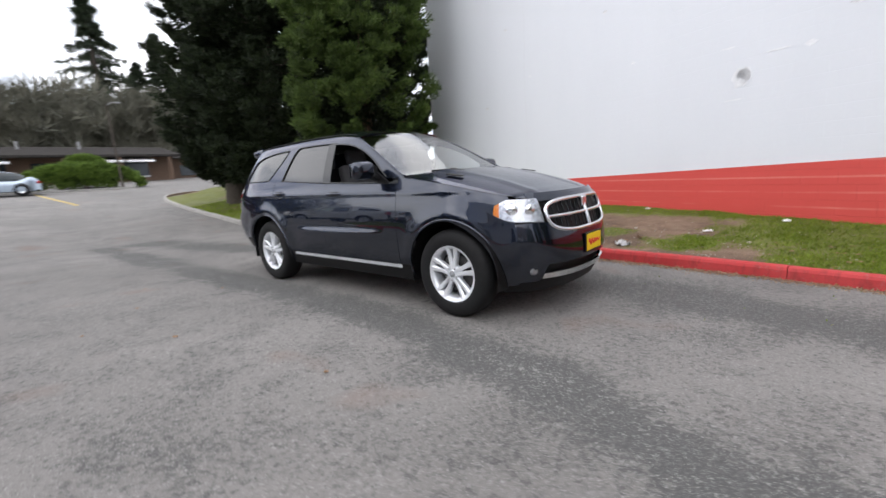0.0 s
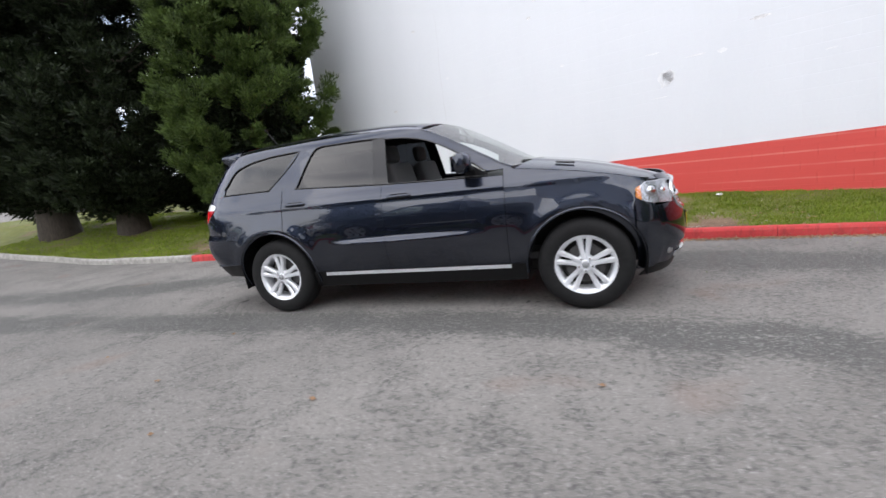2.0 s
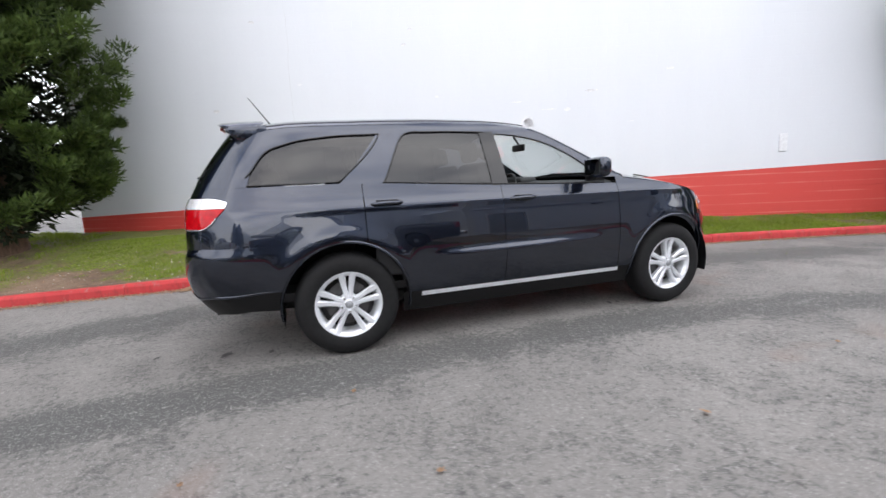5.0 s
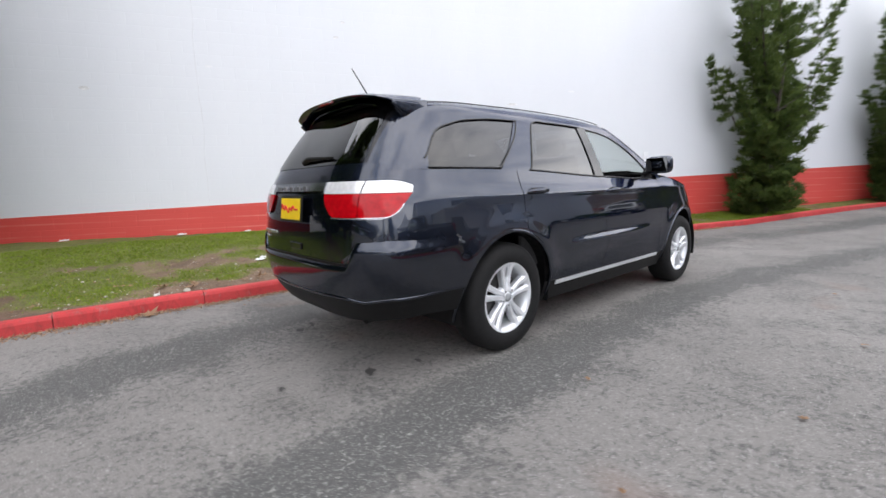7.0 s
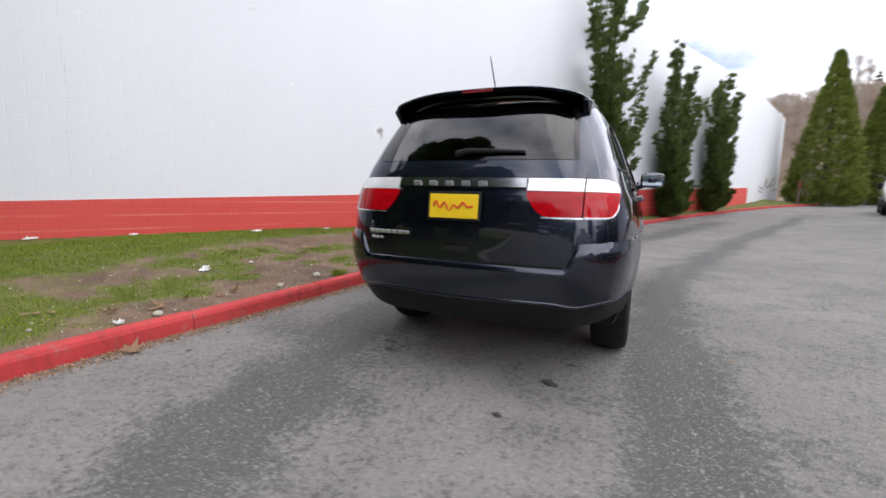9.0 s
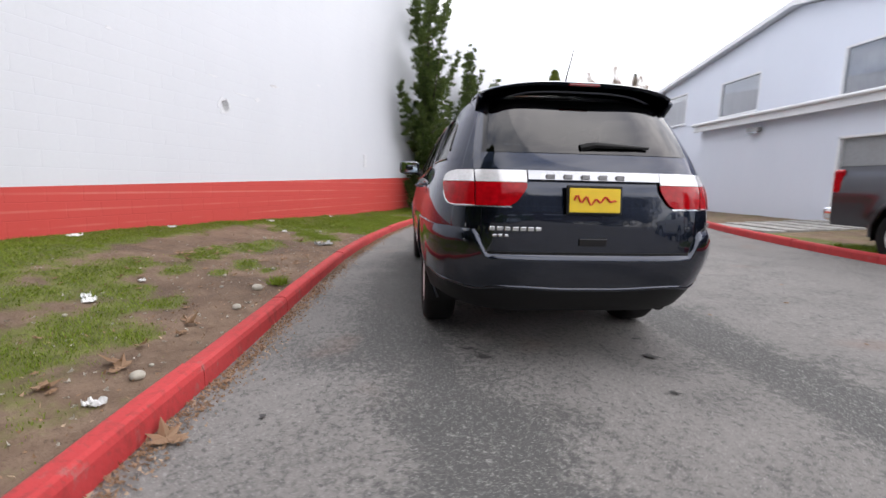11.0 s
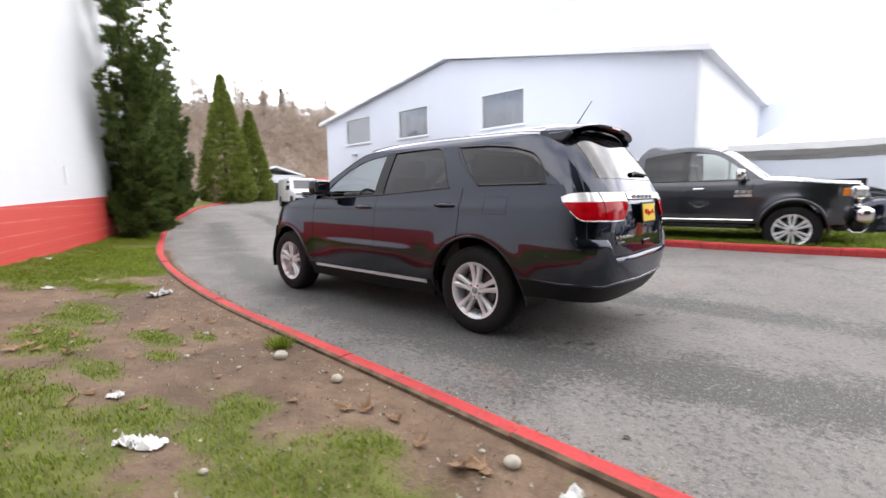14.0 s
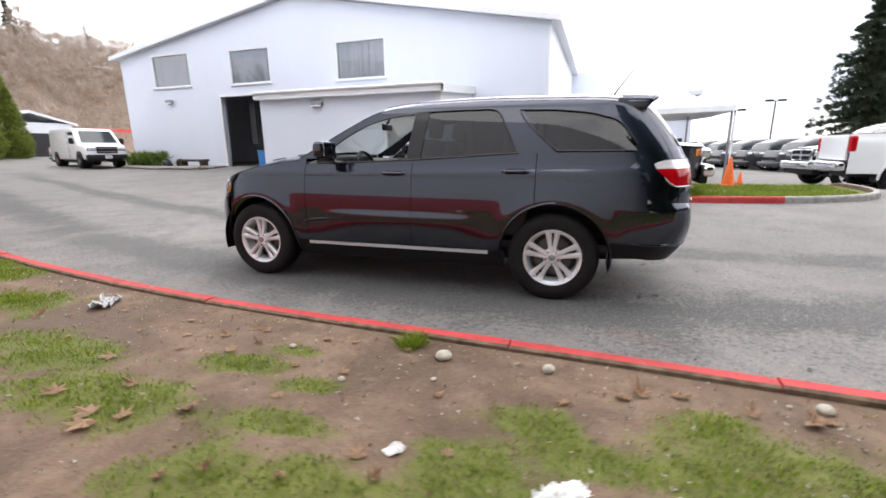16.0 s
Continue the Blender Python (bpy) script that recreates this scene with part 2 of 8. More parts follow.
M_TRIM = plain("white_trim_paint", (0.74, 0.75, 0.77), 0.5, grain=0.06)
M_METAL_ROOF = plain("grey_metal_roofing", (0.60, 0.62, 0.65), 0.5, 0.1, grain=0.1)
M_PAINT = paint("dark_steel_blue_paint", (0.0155, 0.0205, 0.0345), 0.22, 0.27, 0.92, (0.30, 0.36, 0.48))
M_PAINT_GREY = paint("dark_grey_metallic_paint", (0.050, 0.052, 0.062), 0.25, 0.30, 0.9, (0.18, 0.18, 0.22))
M_PAINT_WHITE = paint("white_car_paint", (0.80, 0.81, 0.82), 0.0, 0.4, 0.0)
M_PAINT_SILVER = paint("silver_blue_paint", (0.33, 0.39, 0.47), 0.2)
M_BLACK = plain("black_plastic", (0.004, 0.004, 0.0045), 0.5, grain=0.2, scale=60, bump=0.1, Specular_IOR_Level=0.3)
M_GLOSSBLACK = plain("gloss_black_trim", (0.006, 0.006, 0.007), 0.12, grain=0.1)
M_RUBBER = plain("tyre_rubber", (0.0075, 0.0075, 0.008), 0.75, grain=0.25, scale=30, bump=0.2, Specular_IOR_Level=0.3)
M_CHROME = plain("chrome", (0.82, 0.83, 0.85), 0.10, 1.0, grain=0.03)
M_ALLOY = plain("silver_alloy", (0.74, 0.76, 0.79), 0.30, 0.45, grain=0.05)
M_MIRROR = plain("mirror_glass", (0.55, 0.57, 0.58), 0.03, 1.0, grain=0.02)
M_STEEL = plain("dull_steel", (0.30, 0.30, 0.31), 0.5, 0.9, grain=0.2)
M_DISC = plain("dull_brake_iron", (0.10, 0.098, 0.098), 0.55, 0.7, grain=0.25)
M_DARKSTEEL = plain("dark_underbody_metal", (0.025, 0.024, 0.024), 0.7, 0.2, grain=0.3)
M_GLASS = tinted_glass("clear_car_glass", (0.80, 0.86, 0.84))
M_TINT = tinted_glass("dark_privacy_glass", (0.036, 0.040, 0.047), 0.70)
M_LENS = tinted_glass("clear_lamp_lens", (0.92, 0.93, 0.95))
M_TAILRED = plain("red_tail_lens", (0.40, 0.003, 0.007), 0.07, grain=0.25, scale=30, Specular_IOR_Level=0.35)
M_TAILDARK = plain("dark_red_tail_lens", (0.22, 0.006, 0.010), 0.15, grain=0.2, scale=30, Coat_Weight=1.0)
M_CLEARLAMP = plain("clear_white_lamp_lens", (0.78, 0.78, 0.79), 0.18, 0.25, grain=0.10, scale=45, Coat_Weight=1.0)
M_REFLECTOR = plain("bright_lamp_reflector", (0.62, 0.63, 0.66), 0.14, 0.9, grain=0.3, scale=34, bump=0.5)
M_AMBER = plain("amber_lens", (0.75, 0.22, 0.02), 0.2, grain=0.1, Coat_Weight=1.0)
M_YELLOW = plain("yellow_plate", (0.80, 0.55, 0.01), 0.45, grain=0.04)
M_REDINK = plain("red_ink", (0.62, 0.03, 0.02), 0.5, grain=0.05)
M_CLOTH = plain("dark_seat_cloth", (0.035, 0.034, 0.036), 0.9, grain=0.2, scale=90, bump=0.3)
M_DASH = plain("dark_dash_plastic", (0.03, 0.03, 0.032), 0.7, grain=0.15, scale=60)
M_BADGE = plain("satin_badge_metal", (0.70, 0.71, 0.73), 0.22, 0.9, grain=0.05)
M_WINPANE_DARK = plain("dark_van_glass", (0.04, 0.05, 0.055), 0.08, grain=0.2)
M_ORANGE = plain("orange_cone_plastic", (0.78, 0.14, 0.02), 0.5, grain=0.12)
M_CANVAS = plain("white_tent_canvas", (0.84, 0.85, 0.86), 0.7, grain=0.04, scale=3)
M_BLUE = plain("blue_plastic", (0.03, 0.17, 0.42), 0.45, grain=0.1)
M_DOORGREY = plain("grey_door_paint", (0.27, 0.28, 0.29), 0.55, grain=0.08)
# indoor shade put into the surface colour
M_ROOM_SHADE = plain("dark_room_surface", (0.03, 0.03, 0.032), 0.9, grain=0.2)
M_LEAF_C = blades("cedar_sprays", (0.013, 0.024, 0.008), (0.128, 0.195, 0.046), (0.190, 0.260, 0.068), 3.2)
# leaves of the dark conifers, also the coloured-in shade within the green crown
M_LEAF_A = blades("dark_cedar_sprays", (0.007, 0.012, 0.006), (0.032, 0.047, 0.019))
M_LEAF_J = blades("juniper_needles", (0.034, 0.064, 0.016), (0.150, 0.205, 0.050), (0.19, 0.22, 0.075), 3.0)
M_LEAF_Y = blades("arborvitae_sprays", (0.080, 0.108, 0.018), (0.235, 0.280, 0.052), (0.24, 0.20, 0.07), 2.0)
M_LEAF_F = blades("far_fir_needles", (0.018, 0.028, 0.017), (0.055, 0.074, 0.042))
# twig colour lightened to carry the haze of distance
M_TWIG = blades("bare_twigs", (0.29, 0.225, 0.180), (0.48, 0.40, 0.335))
M_BARK = bark("reddish_bark", (0.050, 0.030, 0.020), (0.150, 0.095, 0.062))
M_BARK_D = bark("grey_bark", (0.024, 0.019, 0.015), (0.070, 0.056, 0.044))
# hillside browns paled, with the haze mixed into them
M_HILL = foliage_mass("winter_scrub_hillside", (0.24, 0.170, 0.125), (0.38, 0.30, 0.235), 1.6)
M_HEDGE = blades("hedge_leaves", (0.045, 0.085, 0.014), (0.180, 0.270, 0.050))
M_SHINGLE = plain("dark_roof_shingles", (0.034, 0.031, 0.029), 0.95, grain=0.35, scale=5, bump=0.5, Specular_IOR_Level=0.1)
M_BROWN = plain("brown_brick_wall", (0.115, 0.072, 0.048), 0.85, grain=0.3, scale=12, bump=0.3)
M_DEADLEAF = blades("dead_maple_leaves", (0.25, 0.145, 0.080), (0.52, 0.355, 0.235), (0.62, 0.48, 0.34))
M_PAPER = plain("white_litter_paper", (0.78, 0.78, 0.77), 0.8, grain=0.08)
M_STONE = plain("pale_stone", (0.42, 0.39, 0.33), 0.85, grain=0.25, scale=20, bump=0.4)
M_YLINE = plain("worn_yellow_line", (0.50, 0.36, 0.09), 0.8, grain=0.35, scale=9)
M_TAR = plain("oil_stain", (0.045, 0.043, 0.041), 0.7, grain=0.3, scale=14)

# ---------------------------------------------------------------- mesh helpers
rng = np.random.default_rng(7)


def mesh_object(name, bm, material, parent=None, label="", smooth=False):
    me = bpy.data.meshes.new(name)
    if smooth:
        for f in bm.faces:
            f.smooth = True
        # panel rims and cut ends stay crisp
        for e in bm.edges:
            if len(e.link_faces) == 2 and e.calc_face_angle(0.0) > radians(80):
                e.smooth = False
    bm.to_mesh(me)
    bm.free()
    if material:
        me.materials.append(material)
    ob = new(name, me)
    if parent:
        ob.parent = parent
    return tagged(ob, label)


def part(name, bm, material, parent, label="", smooth=False):
    return mesh_object(name, bm, material, parent, label, smooth)


def raw_mesh(name, verts, faces, material, parent=None, smooth=False):
    """A mesh from arrays; faces all have the same number of corners."""
    verts, faces = np.asarray(verts, np.float32), np.asarray(faces, np.int32)
    me = bpy.data.meshes.new(name)
    k = faces.shape[1]
    me.vertices.add(len(verts))
    me.vertices.foreach_set("co", verts.ravel())
    me.loops.add(faces.size)
    me.loops.foreach_set("vertex_index", faces.ravel())
    me.polygons.add(len(faces))
    me.polygons.foreach_set("loop_start", np.arange(0, faces.size, k, dtype=np.int32))
    me.polygons.foreach_set("loop_total", np.full(len(faces), k, np.int32))
    if smooth:
        me.polygons.foreach_set("use_smooth", np.ones(len(faces), bool))
    me.update(calc_edges=True)
    me.validate()
    me.materials.append(material)
    ob = new(name, me)
    if parent:
        ob.parent = parent
    return ob


def empty(name, m=None):
    ob = new(name)
    ob.empty_display_size = 0.2
    if m is not None:
        ob.matrix_world = m
    return ob


def box(size, at=(0, 0, 0), bevel=0.0, segments=2, turn=(0, 0, 0), bm=None):
    """A bevelled box of the given size, centred at a place; joined into bm when given."""
    b = bmesh.new()
    bmesh.ops.create_cube(b, size=1)
    bmesh.ops.scale(b, vec=size, verts=b.verts)
    if bevel:
        bmesh.ops.bevel(b, geom=list(b.edges), offset=min(bevel, min(size) * 0.49), segments=segments, affect="EDGES", profile=0.5)
    b.transform(pose(*at, *turn))
    return join(bm, b)


def join(bm, b):
    if bm is None:
        return b
    me = bpy.data.meshes.new("tmp")
    b.to_mesh(me)
    b.free()
    bm.from_mesh(me)
    bpy.data.meshes.remove(me)
    return bm


def cylinder(r0, r1, p, q, sides=16, bm=None, cap=True):
    """A tapered rod from p to q."""
    p, q = Vector(p), Vector(q)
    b = bmesh.new()
    bmesh.ops.create_cone(b, cap_ends=cap, segments=sides, radius1=r0, radius2=r1, depth=(q - p).length)
    b.transform(Matrix.Translation((p + q) / 2) @ (q - p).to_track_quat("Z", "Y").to_matrix().to_4x4())
    return join(bm, b)


def tube(points, radius, sides=8, bm=None, closed=False):
    """A tube along a line; radius is one number or one for each point."""
    pts = [Vector(p) for p in points]
    rad = radius if isinstance(radius, (list, tuple)) else [radius] * len(pts)
    b = bmesh.new()
    rings = []
    for i, p in enumerate(pts):
        a, c = (pts[i - 1], pts[(i + 1) % len(pts)]) if closed else (pts[max(i - 1, 0)], pts[min(i + 1, len(pts) - 1)])
        q = (c - a).to_track_quat("Z", "Y") if i == 0 else q_prev.rotation_difference((c - a).to_track_quat("Z", "Y")) and (c - a).to_track_quat("Z", "Y")
        q_prev = q
        rings.append([b.verts.new(p + q @ Vector((rad[i] * math.cos(t), rad[i] * math.sin(t), 0))) for t in np.linspace(0, 2 * math.pi, sides, endpoint=False)])
    pairs = list(zip(rings, rings[1:])) + ([(rings[-1], rings[0])] if closed else [])
    for r, s in pairs:
        for k in range(sides):
            b.faces.new((r[k], r[(k + 1) % sides], s[(k + 1) % sides], s[k]))
    if not closed:
        b.faces.new(rings[0][::-1])
        b.faces.new(rings[-1])
    bmesh.ops.recalc_face_normals(b, faces=b.faces)
    return join(bm, b)


def lathe(profile, sides=48, bm=None, closed=False):
    """Turns (radius, height) pairs about the y axis; height runs along y."""
    b = bmesh.new()
    rings = []
    for r, h in profile:
        rings.append([b.verts.new((r * math.cos(t), h, r * math.sin(t))) for t in np.linspace(0, 2 * math.pi, sides, endpoint=False)])
    for r, s in list(zip(rings, rings[1:])) + ([(rings[-1], rings[0])] if closed else []):
        for k in range(sides):
            b.faces.new((r[k], r[(k + 1) % sides], s[(k + 1) % sides], s[k]))
    bmesh.ops.recalc_face_normals(b, faces=b.faces)
    return join(bm, b)


def prism(outline, depth, at=None, bm=None, bevel=0.0):
    """A plate: an outline of (x, z) pairs, with its thickness along y from 0 to depth."""
    b = bmesh.new()
    front = [b.verts.new((x, 0, z)) for x, z in outline]
    f = b.faces.new(front)
    ext = bmesh.ops.extrude_face_region(b, geom=[f])
    bmesh.ops.translate(b, vec=(0, depth, 0), verts=[v for v in ext["geom"] if isinstance(v, bmesh.types.BMVert)])
    bmesh.ops.recalc_face_normals(b, faces=b.faces)
    if bevel:
        bmesh.ops.bevel(b, geom=list(b.edges), offset=bevel, segments=2, affect="EDGES", profile=0.5)
    if at is not None:
        b.transform(at)
    return join(bm, b)


def grid(fn, nu, nv, thick=0.0, bm=None, flip=False):
    """A sheet of nu x nv quads over fn(u, v), u and v from 0 to 1; thick: pushed back along the normals as a shell."""
    b = bmesh.new()
    vs = [[b.verts.new(fn(i / nu, j / nv)) for j in range(nv + 1)] for i in range(nu + 1)]
    for i in range(nu):
        for j in range(nv):
            q = (vs[i][j], vs[i + 1][j], vs[i + 1][j + 1], vs[i][j + 1])
            b.faces.new(q[::-1] if flip else q)
    bmesh.ops.remove_doubles(b, verts=b.verts, dist=1e-5)
    if thick:
        b.normal_update()
        bmesh.ops.solidify(b, geom=list(b.faces), thickness=thick)
    return join(bm, b)


def mix_tab(tab, v):
    """A gently eased reading of a table of (place, value) rows."""
    if v <= tab[0][0]:
        return tab[0][1]
    for (a, p), (b, q) in zip(tab, tab[1:]):
        if v <= b:
            u = (v - a) / (b - a)
            u = u * u * (3 - 2 * u) * 0.35 + u * 0.65
            return p + (q - p) * u
    return tab[-1][1]


def along(line, step):
    """Points every step along a polyline, rounded at its corners."""
    pts = [Vector((*p, 0)) for p in line]
    for _ in range(3):
        out = [pts[0]]
        for a, b in zip(pts, pts[1:]):
            out += [a.lerp(b, 0.25), a.lerp(b, 0.75)]
        pts = out + [pts[-1]]
    res, left = [pts[0].copy()], step
    for a, b in zip(pts, pts[1:]):
        d = (b - a).length
        pos = 0.0
        while d - pos >= left:
            pos += left
            res.append(a.lerp(b, pos / d))
            left = step
        left -= d - pos
    return res


# ---------------------------------------------------------------- the lie of the land
def ease(v, a, b):
    u = min(1, max(0, (v - a) / (b - a)))
    return u * u * (3 - 2 * u)


def ground_z(x, y):
    fore = 0.030 * min(max(x - 9, 0), 40)
    side = 0.045 * min(max(-1.2 - y, 0), 9.5 + 3.0 * ease(x, -2, 4))
    rear = 0.065 * min(max(-10 - x, 0), 45) * (1 - ease(-y, 8, 16))
    dip = 0.42 * ease(-x, 0.6, 3.2) * ease(-y, 8.0, 9.8)
    return (fore**4 + side**4) ** 0.25 + rear - dip


def wall_y(x):
    return 5.40 - 0.41 * x


WALL_TURN = math.degrees(math.atan2(-0.41, 1))
KERB_LEFT = [(-20.5, 12.5), (-24.5, 10.0), (-25.6, 7.2), (-24.7, 5.3), (-22.6, 4.25), (-19.4, 3.55), (-15.3, 3.05), (-12, 2.78), (-9, 2.48), (-7, 2.28), (-5, 2.24), (-3.5, 2.22), (-2, 2.12), (-0.5, 2.06),
             (1, 1.97), (2, 1.86), (3, 1.72), (4, 1.55), (5.3, 1.28), (6.5, 1.00), (8, 0.58), (10, -0.05), (13, -0.98), (17.5, -2.65), (22, -4.65), (26, -6.4), (29, -7.9), (32.5, -9.9), (36, -12.6)]
KERB_RIGHT = [(-7.6, -8.4), (-7.9, -7.2), (-7.4, -6.2), (-6.2, -5.68), (-5.0, -5.45), (-3.5, -5.30), (-2, -5.25), (-0.5, -5.28), (1, -5.42), (2.5, -5.68), (4, -6.0), (6, -6.7), (8, -7.7), (9.3, -9.2)]


TRACKS = [[(-9, -1.35), (-4, -1.3), (-2.1, -1.21), (-0.7, -1.2), (1.2, -1.28), (2.5, -1.5), (3.6, -1.9), (7, -2.9), (11.4, -4.35), (17, -6.4), (26, -10.0)],
          [(-9, -0.5), (-4.5, 0.3), (-3.5, 0.75), (-2.3, 1.1), (0, 1.0), (2, 0.8), (5, 0.1), (10, -1.6), (16, -3.8)]]


def track_at(x, y):
    """How near a place lies to the worn wheel tracks along the drive, 1 on them."""
    best = 0.0
    for line, wide, top in zip(TRACKS, (0.25, 0.42), (1.0, 0.85)):
        if line[0][0] < x < line[-1][0]:
            d = abs(y - mix_tab(line, x))
            best = max(best, top * math.exp(-((d / wide) ** 2)))
    return best * (0.75 + 0.6 * noise.noise(Vector((x * 0.9, y * 0.9, 5))) + 0.45 * noise.noise(Vector((x * 3.1, y * 5.0, 2))))


def sheet():
    """The ground out to the horizon, close-meshed near the vehicle."""
    s = np.linspace(0, 1, 46)[1:] ** 3.4 * 1500
    ax = np.concatenate([-9.0 - s[::-1], np.arange(-9.0, 18.01, 0.15), 18.0 + s])
    ay = np.concatenate([-7.5 - s[::-1], np.arange(-7.5, 3.51, 0.15), 3.5 + s])
    n = len(ay)
    verts, faces, track = [], [], []
    for x in ax:
        for y in ay:
            verts.append((x, y, ground_z(x, y) + 0.006 * noise.noise(Vector((x * 0.5, y * 0.5, 0)))))
            track.append(track_at(x, y) if -9 < x < 30 and -12 < y < 3 else 0.0)
    for i in range(len(ax) - 1):
        for j in range(n - 1):
            a = i * n + j
            faces.append((a, a + n, a + n + 1, a + 1))
    ob = raw_mesh("road", verts, faces, M_ASPHALT, smooth=True)
    at = ob.data.attributes.new("track", "FLOAT", "POINT")
    at.data.foreach_set("value", np.asarray(track, np.float32))
    return tagged(ob, "worn grey asphalt yard and drive with dark patches", "road", kind="structure")


sheet()


# patches of turf on the bare part of the verge: place and half widths
TURF = [(2.6, 2.6, 0.7, 0.45), (1.0, 3.2, 0.5, 0.32), (0.25, 3.45, 0.75, 0.25), (0.0, 2.9, 0.34, 0.17), (-0.5, 3.0, 0.2, 0.11), (-0.6, 3.37, 0.35, 0.13), (-1.45, 3.4, 0.30, 0.26),
        (-1.85, 3.2, 0.36, 0.18), (-2.4, 3.12, 0.55, 0.42), (3.8, 3.0, 1.2, 0.6), (1.35, 3.1, 0.5, 0.25), (-1.75, 3.75, 0.5, 0.32), (-2.3, 2.75, 0.24, 0.14),
        (-3.6, 3.05, 0.85, 0.55), (-0.95, 3.8, 0.8, 0.32), (-1.6, 2.98, 0.3, 0.14), (-3.8, 3.5, 0.9, 0.7), (1.4, 4.55, 1.8, 0.3), (-0.1, 2.62, 0.25, 0.08), (-3.0, 4.5, 1.4, 0.75), (-4.7, 4.2, 1.1, 1.0), (-1.2, 5.0, 1.3, 0.45)]


def turf_at(x, y):
    """How grassy the verge is, 0 bare earth to 1 full turf."""
    n = noise.noise(Vector((x * 0.8 + 3.1, y * 0.95, 0.3))) * 0.9 + noise.noise(Vector((x * 2.3, y * 2.3, 4.0))) * 0.5 + noise.noise(Vector((x * 6, y * 6, 1.0))) * 0.25
    d = y - kerb_y(x)
    lawn_side = min(1, max(0, 0.22 + (0.07 + 0.50 * ease(x, 1.5, 4.0) + 0.55 * ease(-x, 5.0, 7.5) + n) * 1.05))
    # worn bare round the big conifer's foot
    lawn_side *= 1 - 0.85 * math.exp(-(((x + 6.6) / 1.5) ** 2 + ((y - 4.6) / 1.2) ** 2))
    share = max(ease(x, 2.4, 4.0), ease(-x, 4.6, 6.4))
    if share >= 1:
        return lawn_side
    rough = noise.noise(Vector((x * 3.4, y * 3.4, 4.0))) * 0.55 + noise.noise(Vector((x * 9, y * 9, 1.0))) * 0.45
    near = 0.75 * ease(d, 1.75, 2.4) * (1 - math.exp(-(((x - 0.2) / 1.0) ** 2 + ((y - 4.0) / 0.5) ** 2))) + max(math.exp(-(((x - a) / rx) ** 2 + ((y - b) / ry) ** 2)) for a, b, rx, ry in TURF)
    bare_side = 0.92 * ease(near + 0.62 * rough + 0.06 * n, 0.18, 1.05)
    return bare_side + (lawn_side - bare_side) * share


KERB_TAB = sorted((p for p in KERB_LEFT if p[0] > -23 and p[1] < 6), key=lambda p: p[0])


def kerb_y(x):
    return mix_tab(KERB_TAB, x)


def verge_z(x, y):
    d = max(0, y - kerb_y(x))
    mound = 0.30 * ease(d, 0.2, 3.2) + 0.10 * ease(-x, 7, 12) * ease(d, 0.3, 4)
    lump = 0.022 * noise.noise(Vector((x * 1.7, y * 1.7, 0))) + 0.012 * noise.noise(Vector((x * 5, y * 5, 2)))
    return ground_z(x, kerb_y(x)) + 0.097 + 0.014 * ease(d, 0.1, 0.7) + mound + lump * ease(d, 0.1, 0.5)


def verge_material():
    m = Nodes("verge_soil_and_turf")
    v = m.world()
    mid = m.noise(v, 5.0, 6, 0.65)
    clod = m.noise(v, 16, 8, 0.75, 0.4)
    fine = m.noise(v, 70, 4, 0.7)
    damp = m.noise(v, 1.1, 6, 0.6, 0.6)
    earth = m.ramp(mid, (0.3, (0.138, 0.091, 0.061)), (0.7, (0.238, 0.167, 0.120)))
    earth = m.mix(m.ramp(damp, (0.46, 0.0), (0.60, 0.75)), earth, (0.088, 0.056, 0.037))
    earth = m.mix(m.ramp(clod, (0.56, 0.0), (0.70, 0.55)), earth, (0.285, 0.215, 0.160))
    earth = m.mix(m.ramp(clod, (0.32, 0.65), (0.45, 0.0)), earth, (0.055, 0.037, 0.025))
    earth = m.mix(m.ramp(fine, (0.56, 0.0), (0.72, 0.5)), earth, (0.30, 0.235, 0.18))
    earth = m.mix(m.ramp(fine, (0.28, 0.7), (0.42, 0.0)), earth, (0.050, 0.036, 0.024))
    turf = m.ramp(mid, (0.3, (0.080, 0.105, 0.018)), (0.7, (0.140, 0.172, 0.032)))
    turf = m.mix(m.ramp(clod, (0.34, 0.7), (0.50, 0.0)), turf, (0.050, 0.060, 0.016))
    turf = m.mix(m.ramp(fine, (0.55, 0.0), (0.72, 0.5)), turf, (0.24, 0.25, 0.07))
    att = m.add("ShaderNodeAttribute")
    att.attribute_name = "turf"
    edge = m.add("ShaderNodeMath")
    edge.operation = "MULTIPLY_ADD"
    m.tree.links.new(clod, edge.inputs[0])
    edge.inputs[1].default_value = 0.9
    m.tree.links.new(att.outputs["Fac"], edge.inputs[2])
    m.set(Base_Color=m.mix(m.ramp(edge.outputs[0], (0.60, 0.0), (1.30, 0.80)), earth, turf), Roughness=m.ramp(damp, (0.42, 0.95), (0.64, 0.66)), Specular_IOR_Level=0.22)
    m.bump(m.mix(0.5, clod, fine), 0.9, 0.018)
    return m.mat


M_VERGE = verge_material()


def back_y(x):
    """Where the verge ends: at the wall, and past its corner a line behind the trees."""
    return wall_y(x) - 0.02 if x > -6.5 else 8.05 + (-6.5 - x) * 0.62


